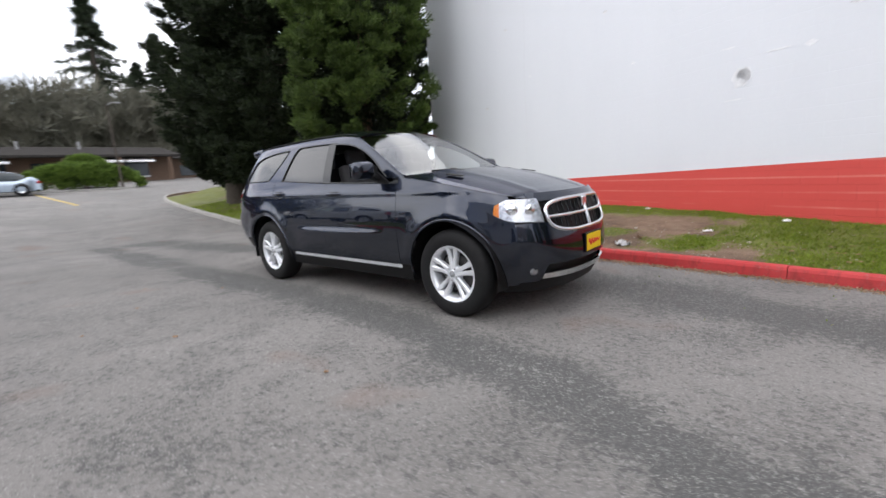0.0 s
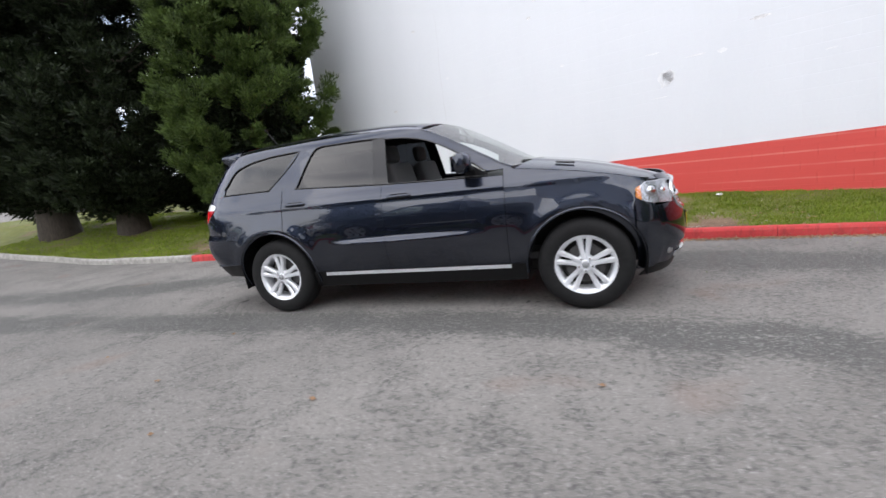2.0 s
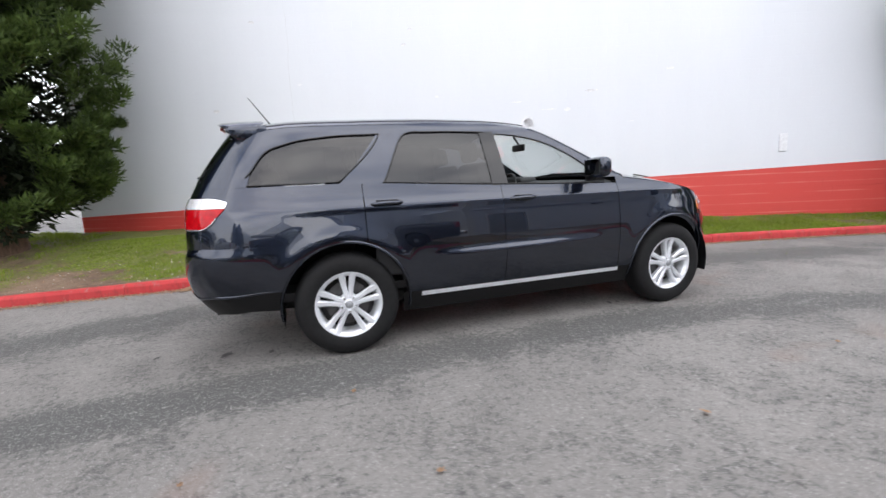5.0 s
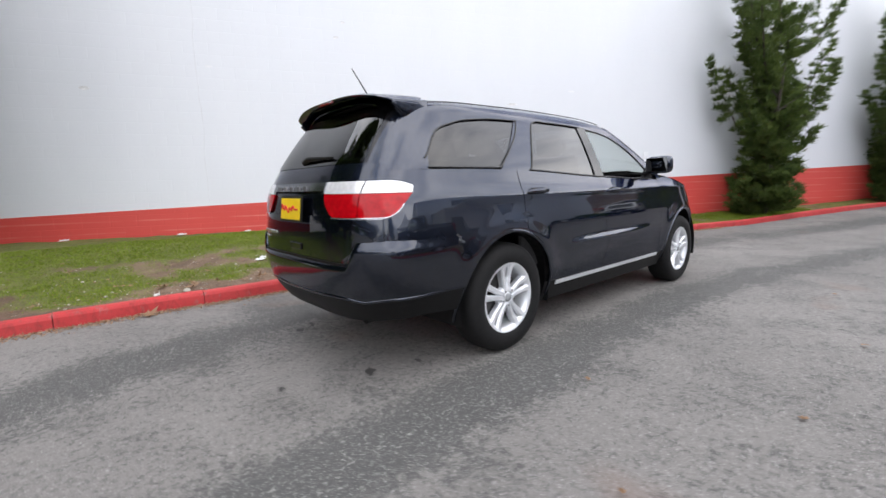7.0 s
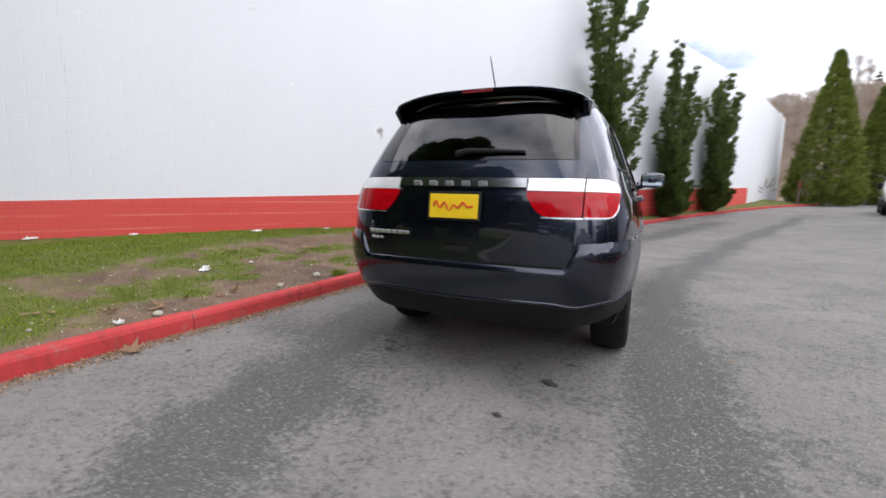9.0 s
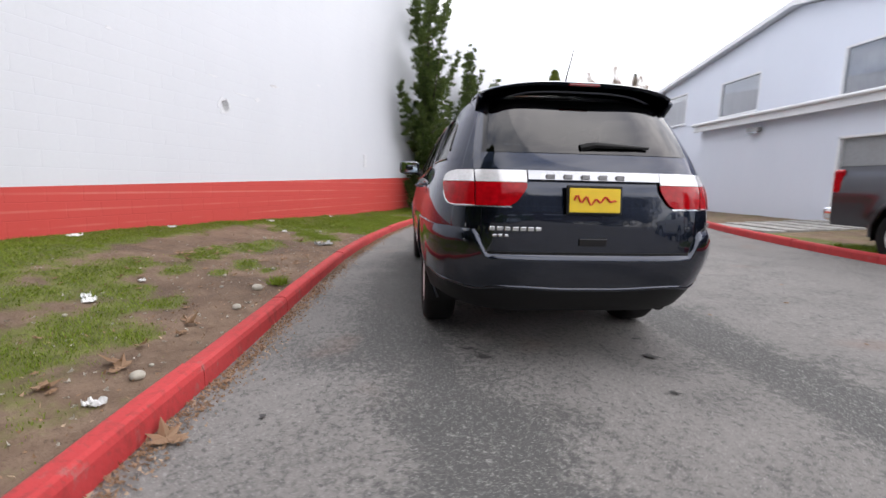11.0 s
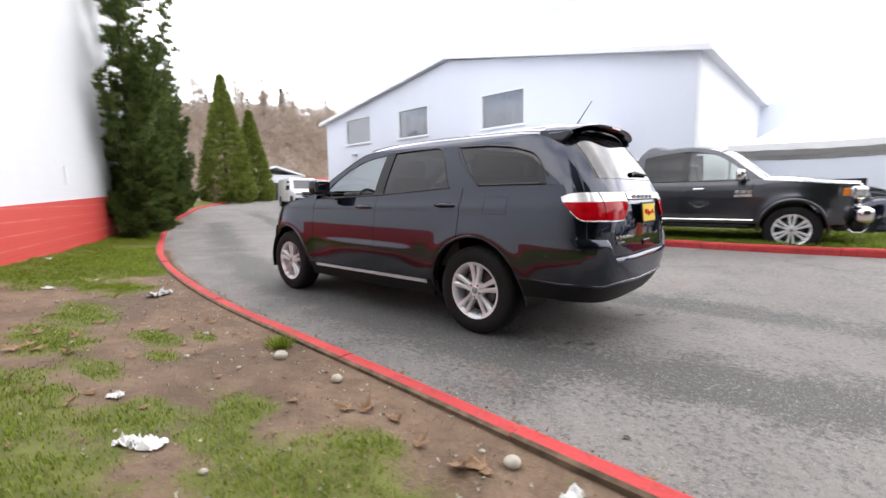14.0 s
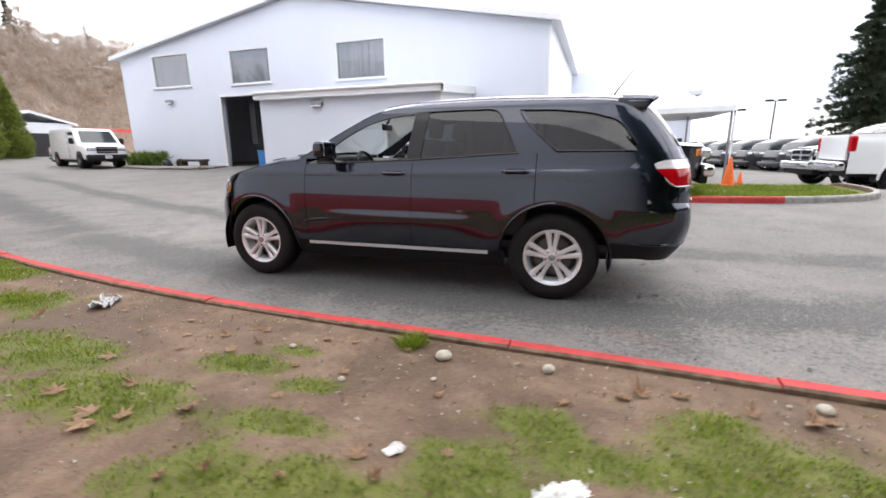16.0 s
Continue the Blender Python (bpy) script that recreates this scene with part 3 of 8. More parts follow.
def verge(name, xs, rows, label):
    verts, faces, turf = [], [], []
    for x in xs:
        y0, y1 = kerb_y(x) + 0.125, back_y(x)
        for j in range(rows + 1):
            y = y0 + (y1 - y0) * j / rows
            verts.append((x, y, verge_z(x, y)))
            turf.append(turf_at(x, y))
    for i in range(len(xs) - 1):
        for j in range(rows):
            a = i * (rows + 1) + j
            faces.append((a, a + rows + 1, a + rows + 2, a + 1))
    ob = raw_mesh(name, verts, faces, M_VERGE, smooth=True)
    at = ob.data.attributes.new("turf", "FLOAT", "POINT")
    at.data.foreach_set("value", np.asarray(turf, np.float32))
    return tagged(ob, label, "verge", kind="structure")


verge("verge", np.concatenate([np.arange(-22.5, -8, 0.3), np.arange(-8, 8, 0.07), np.arange(8, 35.4, 0.3)]), 60, "sloping verge of patchy grass and trodden soil below the wall")


def island_back(x):
    return -8.15 if x < 1.0 else -9.42


def island_front(x):
    return mix_tab([(a, b) for a, b in KERB_RIGHT[3:]], x) - 0.12 if x > -6.2 else mix_tab([(-7.7, -7.2), (-7.3, -6.3), (-6.2, -5.8)], x)


def island_z(x, y):
    return ground_z(x, y) + 0.10 - 0.05 * ease(-y, 5.5, 6.5) + 0.015 * noise.noise(Vector((x * 1.5, y * 1.5, 7)))


def island():
    xs, rows = np.arange(-7.6, 9.2, 0.12), 30
    verts, faces, turf = [], [], []
    for x in xs:
        y0, y1 = island_front(x), island_back(x)
        for j in range(rows + 1):
            y = y0 + (y1 - y0) * j / rows
            verts.append((x, y, island_z(x, y)))
            bed = ease(x, 0.4, 1.2) * (0.75 + 0.2 * noise.noise(Vector((x * 2, y * 2, 0))))
            turf.append(min(1, max(0, 0.95 + 0.2 * noise.noise(Vector((x * 3, y * 3, 0))) - bed * (1 - 0.6 * (y > -6.4)))))
    for i in range(len(xs) - 1):
        for j in range(rows):
            a = i * (rows + 1) + j
            faces.append((a, a + 1, a + rows + 2, a + rows + 1))
    ob = raw_mesh("grass_island", verts, faces, M_VERGE, smooth=True)
    at = ob.data.attributes.new("turf", "FLOAT", "POINT")
    at.data.foreach_set("value", np.asarray(turf, np.float32))
    tagged(ob, "mown grass island with a bark bed by the building", "verge", kind="structure")


island()


def path_slab(x0, x1, y0, y1):
    bm = bmesh.new()
    n = 6
    for k in range(n):
        a, b = y0 + (y1 - y0) * k / n, y0 + (y1 - y0) * (k + 1) / n
        zc = island_z((x0 + x1) / 2, (a + b) / 2) + 0.015
        box((x1 - x0, abs(b - a) - 0.012, 0.10), ((x0 + x1) / 2, (a + b) / 2, zc - 0.02), 0.01, 1, bm=bm)
    return tagged(mesh_object("footpath", bm, M_CONCRETE), "pale concrete path to the annex door", "path", kind="structure")


path_slab(3.2, 5.0, -9.40, -6.3)

# ---------------------------------------------------------------- the long white wall
def long_wall():
    turn = pose(0, 0, 0, 0, 0, WALL_TURN)
    c = math.cos(radians(WALL_TURN))

    def run(name, x0, x1, low, high, thick, proud, material, label):
        """A length of wall whose top and foot rise gently; its face lies on the wall line."""
        bm = bmesh.new()
        n = 40
        loops = []
        for i in range(n + 1):
            x = x0 + (x1 - x0) * i / n
            u = x / c
            lo, hi = low(x), high(x)
            loops.append([bm.verts.new((u, -proud, lo)), bm.verts.new((u, -proud, hi)), bm.verts.new((u, thick, hi)), bm.verts.new((u, thick, lo))])
        for a, b in zip(loops, loops[1:]):
            for k in range(4):
                bm.faces.new((a[k], a[(k + 1) % 4], b[(k + 1) % 4], b[k]))
        bm.faces.new(loops[0][::-1])
        bm.faces.new(loops[-1])
        bmesh.ops.recalc_face_normals(bm, faces=bm.faces)
        ob = mesh_object(name, bm, material)
        ob.matrix_world = Matrix.Translation((0, 5.40, 0)) @ turn
        return tagged(ob, label, "wall", kind="structure")

    def band(x):
        return 0.97 + 0.032 * x

    run("wall_red_base", -6.5, 30.6, lambda x: -0.6 + 0.01 * x, band, 0.30, 0.012, M_WALL_RED, "red painted block base of the long white wall")
    run("wall_white", -6.5, 30.6, lambda x: band(x) + 0.002, lambda x: 7.3 + 0.035 * x, 0.30, 0.0, M_WALL_WHITE, "tall white painted block wall with patched scars")
    run("wall_coping", -6.5, 30.6, lambda x: 7.3 + 0.035 * x, lambda x: 7.38 + 0.035 * x, 0.34, 0.006, M_TRIM, "thin white coping along the wall top")
    run("wall_white_far", 30.6, 39.5, lambda x: -0.2, lambda x: 8.36 - (x - 30.6) * 0.07, 0.30, -0.05, M_WALL_WHITE, "white end bay of the wall without a red base")
    # the return wall and roof close the building behind
    bm = box((0.3, 14, 9.0), (-6.5 / c + 0.15, 7.3, 2.9))
    ob = tagged(mesh_object("wall_return", bm, M_WALL_WHITE), "white return wall at the building corner", "wall", kind="structure")
    ob.matrix_world = Matrix.Translation((0, 5.40, 0)) @ turn
    bm = box((0.3, 14, 10.0), (39.5 / c - 0.15, 7.3, 3.2))
    ob = tagged(mesh_object("wall_return_far", bm, M_WALL_BLUE), "shaded return wall at the far corner", "wall", kind="structure")
    ob.matrix_world = Matrix.Translation((0, 5.40, 0)) @ turn
    return turn


WALL_M = Matrix.Translation((0, 5.40, 0)) @ long_wall()


def wall_mark(x, z, w, h, seed, material, label, name="plaster_patch"):
    """A ragged flake or patch a few millimetres proud of the wall face."""
    r = random.Random(seed)
    n = 14
    ring = [(math.cos(t) * w / 2 * r.uniform(0.65, 1.15), math.sin(t) * h / 2 * r.uniform(0.65, 1.15)) for t in np.linspace(0, 2 * math.pi, n, endpoint=False)]
    bm = prism([(a, b) for a, b in ring], -0.004)
    ob = mesh_object(name, bm, material)
    ob.matrix_world = WALL_M @ Matrix.Translation((x / math.cos(radians(WALL_TURN)), -0.001, z))
    return tagged(ob, label, "wall patch")


M_SCAR = plain("grey_plaster_scar", (0.66, 0.66, 0.67), 0.8, grain=0.3, scale=14, bump=0.5)
M_CRACK = plain("pale_render_crack", (0.63, 0.64, 0.66), 0.8, grain=0.15)
M_PATCH = plain("white_wall_patch", (0.76, 0.77, 0.79), 0.7, grain=0.1, scale=20, bump=0.4)
wall_mark(2.97, 2.36, 0.20, 0.26, 3, M_SCAR, "rough grey knocked-out patch on the white wall")
wall_mark(2.93, 2.34, 0.30, 0.32, 5, M_PATCH, "white plaster smear round the scar")
for n, (x, z, w, h) in enumerate([(4.15, 2.95, 0.26, 0.06), (0.60, 4.07, 0.12, 0.06), (-2.35, 4.70, 0.12, 0.07), (0.73, 4.36, 0.10, 0.05), (-3.25, 2.94, 0.16, 0.07),
                                  (3.35, 2.62, 0.34, 0.025), (2.75, 2.80, 0.22, 0.03), (2.85, 2.05, 0.30, 0.02), (4.9, 2.3, 0.18, 0.02), (3.7, 2.6, 0.14, 0.08), (1.2, 3.0, 0.10, 0.05), (-1.5, 3.4, 0.14, 0.04), (5.6, 3.3, 0.2, 0.05)]):
    wall_mark(x, z, w, h, 20 + n, M_SCAR if n < 5 else M_PATCH, "small chipped mark on the white wall", "wall_chip")


def wall_vent():
    bm = box((0.16, 0.02, 0.36), (0, -0.012, 0), 0.006)
    ob = mesh_object("cover_plate", bm, M_PATCH)
    ob.matrix_world = WALL_M @ Matrix.Translation((7.72 / math.cos(radians(WALL_TURN)), 0, 1.72))
    tagged(ob, "upright painted cover plate on the white wall", "plate")


wall_vent()


def wall_crack(x, z0, z1, seed):
    """A thin wandering joint in the render, as a strip a hair proud."""
    r = random.Random(seed)
    pts = [(x + r.uniform(-0.02, 0.02), z0 + (z1 - z0) * k / 24) for k in range(25)]
    bm = bmesh.new()
    for (a, b), (c, d) in zip(pts, pts[1:]):
        w = r.uniform(0.0015, 0.005)
        bm.faces.new([bm.verts.new(p) for p in ((a - w, -0.004, b), (a + w, -0.004, b), (c + w, -0.004, d), (c - w, -0.004, d))])
    ob = mesh_object("wall_crack", bm, M_CRACK)
    ob.matrix_world = WALL_M @ Matrix.Scale(1 / math.cos(radians(WALL_TURN)), 4, (1, 0, 0))
    tagged(ob, "thin upright crack in the white render", "crack")


wall_crack(-1.68, 0.97, 6.0, 4)

# ---------------------------------------------------------------- the pale blue service building
BLD = Matrix.Translation((-0.28, -13.40, 0)) @ pose(0, 0, 0, 0, 0, math.degrees(math.atan2(-0.70, 22.6)))
# local: x along the front to the far end, y into the yard, z up


def slab_with_holes(x0, x1, z0, top, holes, thick):
    """A wall in the local xz plane with rectangular openings; top(x) gives its upper edge."""
    bm = bmesh.new()
    xs = sorted({x0, x1, *[h[0] for h in holes], *[h[1] for h in holes], *[k for k in (11.5,) if x0 < k < x1]})
    for a, b in zip(xs, xs[1:]):
        mid = (a + b) / 2
        cuts = sorted((h[2], h[3]) for h in holes if h[0] <= mid <= h[1])
        z = z0
        spans = []
        for c, d in cuts:
            if c > z + 1e-4:
                spans.append(((z, z), (c, c)))
            z = d
        spans.append(((z, z), (top(a), top(b))))
        for (l0, l1), (h0, h1) in spans:
            prism([(a, l0), (b, l1), (b, h1), (a, h0)], -thick, bm=bm)
    bmesh.ops.remove_doubles(bm, verts=bm.verts, dist=1e-5)
    return bm


def gable(x):
    return 5.97 + (8.10 - 5.97) * x / 11.5 if x < 11.5 else 8.10 - (8.10 - 6.32) * (x - 11.5) / 11.1


def setting(name, bm, material, label, category, m=None):
    ob = mesh_object(name, bm, material)
    if m is not None:
        ob.matrix_world = m
    return tagged(ob, label, category, kind="structure")


B_WIN = [(18.10, 20.70, 4.64, 6.28), (13.05, 15.50, 4.54, 6.16), (6.95, 9.42, 4.40, 6.04)]
B_DOOR = (12.90, 16.25, 0.40, 4.00)
setting("wall_garage_front", slab_with_holes(0, 23.0, -0.3, gable, [*B_WIN, B_DOOR], 0.25), M_WALL_BLUE, "pale blue painted gable wall of the service building", "wall", BLD)
setting("wall_garage_side", box((0.25, 13.6, 6.7), (0.125, -7.06, 2.62)), M_WALL_WHITE, "white side wall of the service building", "wall", BLD)
setting("wall_garage_far_side", box((0.25, 13.6, 6.9), (22.87, -7.06, 2.7)), M_WALL_BLUE, "far side wall of the service building", "wall", BLD)
setting("wall_garage_back", box((22.6, 0.25, 6.6), (11.3, -13.9, 2.6)), M_WALL_BLUE, "back wall of the service building", "wall", BLD)
bm = prism([(-0.35, 5.90), (11.5, 8.14), (23.35, 6.20), (23.35, 6.35), (11.5, 8.30), (-0.35, 6.06)], -14.4)
bm.transform(Matrix.Translation((0, 0.32, 0)))
setting("roof_garage", bm, M_METAL_ROOF, "low-pitched grey metal roof with a pale fascia", "roof", BLD)
setting("floor_garage", box((22.2, 13.5, 0.1), (11.3, -7.0, 0.50)), M_CONCRETE, "concrete floor inside the service bay", "floor", BLD)
for x0, z0, x1, z1 in ((-0.36, 5.86, 11.5, 8.10), (11.5, 8.10, 23.36, 6.16)):
    bm = prism([(x0, z0), (x1, z1), (x1, z1 + 0.20), (x0, z0 + 0.20)], 0.05)
    bm.transform(Matrix.Translation((0, 0.325, 0)))
    setting("trim_fascia", bm, M_TRIM, "white fascia board under the roof edge", "trim", BLD)
setting("trim_downpipe", tube([(0.05, 0.06, 5.8), (0.05, 0.06, 0.6)], 0.05), M_TRIM, "white downpipe at the building corner", "downpipe", BLD)


def blind_window(n, x0, x1, z0, z1):
    """A high window with vertical blinds behind the glass."""
    root = empty(f"window_{n}", BLD)
    tagged(root, "high window with hanging vertical blinds behind dull glass", "window", kind="structure")
    f = 0.07
    bm = None
    for s, at in (((x1 - x0, 0.12, f), ((x0 + x1) / 2, -0.06, z0 + f / 2)), ((x1 - x0, 0.12, f), ((x0 + x1) / 2, -0.06, z1 - f / 2)),
                  ((f, 0.12, z1 - z0 - 2 * f), (x0 + f / 2, -0.06, (z0 + z1) / 2)), ((f, 0.12, z1 - z0 - 2 * f), (x1 - f / 2, -0.06, (z0 + z1) / 2))):
        bm = box(s, at, 0.008, 1, bm=bm)
    part("window_frame", bm, M_TRIM, root)
    part("window_sill", box((x1 - x0 + 0.1, 0.14, 0.05), ((x0 + x1) / 2, 0.03, z0 - 0.03), 0.01, 1), M_TRIM, root)
    part("pane", box((x1 - x0 - 2 * f, 0.008, z1 - z0 - 2 * f), ((x0 + x1) / 2, -0.07, (z0 + z1) / 2)), M_WINPANE, root).visible_shadow = False
    r = random.Random(n)
    k = 22
    w = (x1 - x0 - 2 * f) / k
    for i in range(k):
        part("blind_slat", box((w * 1.05, 0.004, z1 - z0 - 2 * f), (x0 + f + w * (i + 0.5), -0.16, (z0 + z1) / 2), turn=(0, 0, r.uniform(10, 45))), M_SLAT, root)
    return root


M_WINPANE = tinted_glass("dull_window_glass", (0.80, 0.82, 0.84))
M_SLAT = plain("grey_blind_slats", (0.52, 0.51, 0.53), 0.8, grain=0.15, scale=4)
for n, w in enumerate(B_WIN):
    blind_window(n + 1, *w)

# service bay door: dark opening with a folded-up door, strip curtain edges and a car tail seen inside
def bay():
    x0, x1, z0, z1 = B_DOOR
    bm = None
    for s, at in (((0.10, 0.30, z1 - z0), (x0 - 0.05, -0.10, (z0 + z1) / 2)), ((0.10, 0.30, z1 - z0), (x1 + 0.05, -0.10, (z0 + z1) / 2)), ((x1 - x0 + 0.2, 0.30, 0.10), ((x0 + x1) / 2, -0.10, z1 + 0.05))):
        bm = box(s, at, 0.01, 1, bm=bm)
    setting("door_1", bm, M_TRIM, "white frame of the open service bay", "door", BLD)
    # the bay's shade is in the near-black colour of curtains, partition and ceiling
    for k, x in enumerate((x0 + 0.55, x0 + 1.3, x0 + 2.1)):
        root = empty("strip_curtain", BLD)
        tagged(root, "plastic strip curtain hanging in the bay, coloured dark for shade", "curtain", "bay curtains")
        part("strip", box((0.35, 0.012, z1 - 1.4), (x, -0.5 - 0.1 * k, (z1 + 1.4) / 2 + 0.3), 0.004, 1), M_ROOM_SHADE, root)
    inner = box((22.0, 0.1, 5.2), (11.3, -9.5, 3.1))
    setting("wall_bay_inner", inner, M_ROOM_SHADE, "inner partition of the workshop, coloured dark for shade", "wall", BLD)
    setting("ceiling_garage", box((22.0, 13.0, 0.1), (11.3, -6.9, 5.75)), M_ROOM_SHADE, "workshop ceiling, coloured dark for shade", "ceiling", BLD)


bay()


def tube_lamp(x, y, z):
    root = empty("tube_light", BLD)
    tagged(root, "lit white workshop tube light under the ceiling", "ceiling light", "workshop lights")
    part("housing", box((1.3, 0.16, 0.06), (x, y, z + 0.05), 0.01, 1), M_TRIM, root)
    part("tube", box((1.2, 0.10, 0.03), (x, y, z), 0.01, 1), M_TUBE, root, "glowing white tube")


m = Nodes("lit_tube")
m.set(Base_Color=(0.9, 0.9, 0.9, 1), Emission_Color=(1, 0.98, 0.92, 1), Emission_Strength=4.0)
M_TUBE = m.mat
for x, y in ((14.2, -3.0), (14.6, -6.0), (13.6, -8.0), (19.0, -3.0)):
    tube_lamp(x, y, 5.62)


def wall_pack(x, z, m):
    root = empty("wall_lamp", m)
    tagged(root, "grey box lamp fixed to the outside wall", "wall lamp", "outside wall lamps")
    part("housing", box((0.42, 0.18, 0.14), (x, 0.10, z), 0.03), M_DOORGREY, root)
    part("lens", box((0.36, 0.14, 0.06), (x, 0.12, z - 0.09), 0.02), M_REFLECTOR, root)


wall_pack(19.7, 3.95, BLD)
# the low annex in front
AX = Matrix.Translation((2.82, -9.42, 0))
A_DOOR = (0.62, 2.02, 0.42, 2.50)


def annex():
    setting("wall_annex_front", slab_with_holes(0.2, 7.1, -0.2, lambda x: 3.22, [A_DOOR], 0.2), M_WALL_BLUE, "pale blue front wall of the low annex", "wall", AX)
    bm = prism([(-4.1, -0.2), (0, -0.2), (0, 3.22), (-4.1, 3.62)], 0.2)
    bm.transform(pose(0.0, 0, 0, 0, 0, 90) @ Matrix.Identity(4))
    bm.transform(Matrix.Translation((0.2, 0, 0)))
    setting("wall_annex_side", bm, M_TRIM, "cream white end wall of the annex", "wall", AX)
    bm = box((0.2, 4.0, 3.7), (7.0, -2.1, 1.6))
    setting("wall_annex_far", bm, M_WALL_BLUE, "far end wall of the annex", "wall", AX)
    bm = prism([(-4.2, 3.66), (0.22, 3.24), (0.22, 3.36), (-4.2, 3.80)], 7.3)
    bm.transform(pose(0, 0, 0, 0, 0, 90))
    bm.transform(Matrix.Translation((7.15, 0, 0)))
    setting("roof_annex", bm, M_METAL_ROOF, "shallow lean-to roof of the annex", "roof", AX)
    setting("trim_annex_fascia", box((7.35, 0.06, 0.26), (3.48, 0.25, 3.27), 0.01, 1), M_TRIM, "white fascia board along the annex roof", "trim", AX)
    setting("trim_annex_gutter", tube([(-0.15, 0.33, 3.38), (7.15, 0.33, 3.38)], 0.05, 8), M_TRIM, "white gutter along the annex roof", "gutter", AX)
    bm = prism([(-4.2, 3.52), (0.28, 3.10), (0.28, 3.36), (-4.2, 3.78)], 0.06)
    bm.transform(pose(0, 0, 0, 0, 0, 90))
    bm.transform(Matrix.Translation((-0.10, 0, 0)))
    setting("trim_annex_bargeboard", bm, M_TRIM, "white sloping bargeboard on the annex end", "trim", AX)
    x0, x1, z0, z1 = A_DOOR
    root = empty("door_2", AX)
    tagged(root, "plain grey steel door of the annex, shut", "door", kind="structure")
    part("door_leaf", box((x1 - x0 - 0.12, 0.05, z1 - z0 - 0.06), ((x0 + x1) / 2, -0.10, (z0 + z1) / 2 - 0.03), 0.008, 1), M_DOORGREY, root)
    bm = None
    for s, at in (((0.06, 0.16, z1 - z0), (x0 + 0.03, -0.05, (z0 + z1) / 2)), ((0.06, 0.16, z1 - z0), (x1 - 0.03, -0.05, (z0 + z1) / 2)), ((x1 - x0, 0.16, 0.06), ((x0 + x1) / 2, -0.05, z1 - 0.03))):
        bm = box(s, at, 0.006, 1, bm=bm)
    part("door_frame", bm, M_TRIM, root)
    part("door_handle", tube([(x0 + 0.2, -0.06, 1.45), (x0 + 0.2, 0.0, 1.45), (x0 + 0.32, 0.0, 1.45)], 0.012), M_STEEL, root)
    wall_pack(4.6, 2.95, AX)


annex()
# lower wing behind the tent, and the far roof-top room
setting("wall_wing", box((6.2, 0.25, 6.5), (-3.2, -26.4, 2.8)), M_WALL_BLUE, "grey-blue flat-roofed wing behind the tent", "wall")

# ---------------------------------------------------------------- the dark sport utility vehicle
HALF = [(0.20, 0.86), (0.30, 0.895), (0.42, 0.930), (0.60, 0.956), (0.72, 0.964), (0.82, 0.962), (0.95, 0.952), (1.05, 0.937), (1.12, 0.920), (1.18, 0.897), (1.30, 0.858), (1.45, 0.800), (1.60, 0.732), (1.70, 0.672), (1.76, 0.60), (1.82, 0.50)]
REAR = [(0.20, -2.46), (0.36, -2.555), (0.50, -2.61), (0.68, -2.635), (0.76, -2.632), (0.82, -2.63), (1.0, -2.62), (1.15, -2.60), (1.22, -2.57), (1.4, -2.47), (1.6, -2.33), (1.7, -2.25), (1.8, -2.15)]
FRONT = [(0.20, 2.26), (0.32, 2.32), (0.45, 2.365), (0.62, 2.372), (0.75, 2.345), (0.9, 2.30), (1.0, 2.26), (1.06, 2.21), (1.12, 2.13), (1.2, 1.98), (1.4, 1.4), (1.8, 0.4)]


def spline(tab):
    """A smooth curve through the rows of a table, as numpy arrays to read from."""
    xs, ys = np.array(tab, float).T
    m = np.gradient(ys, xs)

    def read(v):
        v = min(max(v, xs[0]), xs[-1])
        i = min(int(np.searchsorted(xs, v, side="right")) - 1, len(xs) - 2)
        h = xs[i + 1] - xs[i]
        t = (v - xs[i]) / h
        return float((2 * t**3 - 3 * t**2 + 1) * ys[i] + (t**3 - 2 * t**2 + t) * h * m[i] + (-2 * t**3 + 3 * t**2) * ys[i + 1] + (t**3 - t**2) * h * m[i + 1])

    return read


half_w, rear_p, front_p = spline(HALF), spline(REAR), spline(FRONT)
SPEAR = [(-0.88, 0.0), (-0.6, 0.7), (-0.2, 1.0), (0.15, 0.9), (0.5, 0.45), (0.76, 0.0)]


def rear_round(z):
    """How square the tail's corners are in plan: rounder towards the bumper's foot."""
    k = 1 - ease(z, 0.40, 0.78)
    return 7 - 1.7 * k, 5 - 1.2 * k


def side_y(x, z):
    """Half the body's width at a length and a height."""
    w = half_w(z)
    # wheel-arch flares and the pressed spear along the doors
    for hx in (-1.521, 1.521):
        d = math.hypot(x - hx, z - 0.385)
        w += 0.016 * math.exp(-(((d - 0.50) / 0.085) ** 2)) * ease(z, 0.30, 0.55)
    if -0.88 < x < 0.76:
        w += 0.024 * mix_tab(SPEAR, x) * 0.5 * (1 - math.tanh((z - 0.725 - 0.01 * x) / 0.016)) * ease(z, 0.42, 0.69)
    # shoulder crease below the windows
    w += 0.008 * math.exp(-(((z - 1.10) / 0.03) ** 2)) * ease(x, -2.2, -1.6)
    if x < -0.8:
        s = min(1, (x + 0.8) / (rear_p(z) + 0.8))
        p, q = rear_round(z)
        return w * max(0, 1 - abs(s) ** p) ** (1 / q)
    if x > 1.0:
        s = min(1, (x - 1.0) / (front_p(z) - 1.0))
        return w * max(0, 1 - abs(s) ** 4.2) ** (1 / 2.35)
    return w


def rear_x(y, z):
    p, q = rear_round(z)
    return -0.8 + (rear_p(z) + 0.8) * max(0, 1 - min(1, abs(y) / half_w(z)) ** q) ** (1 / p)


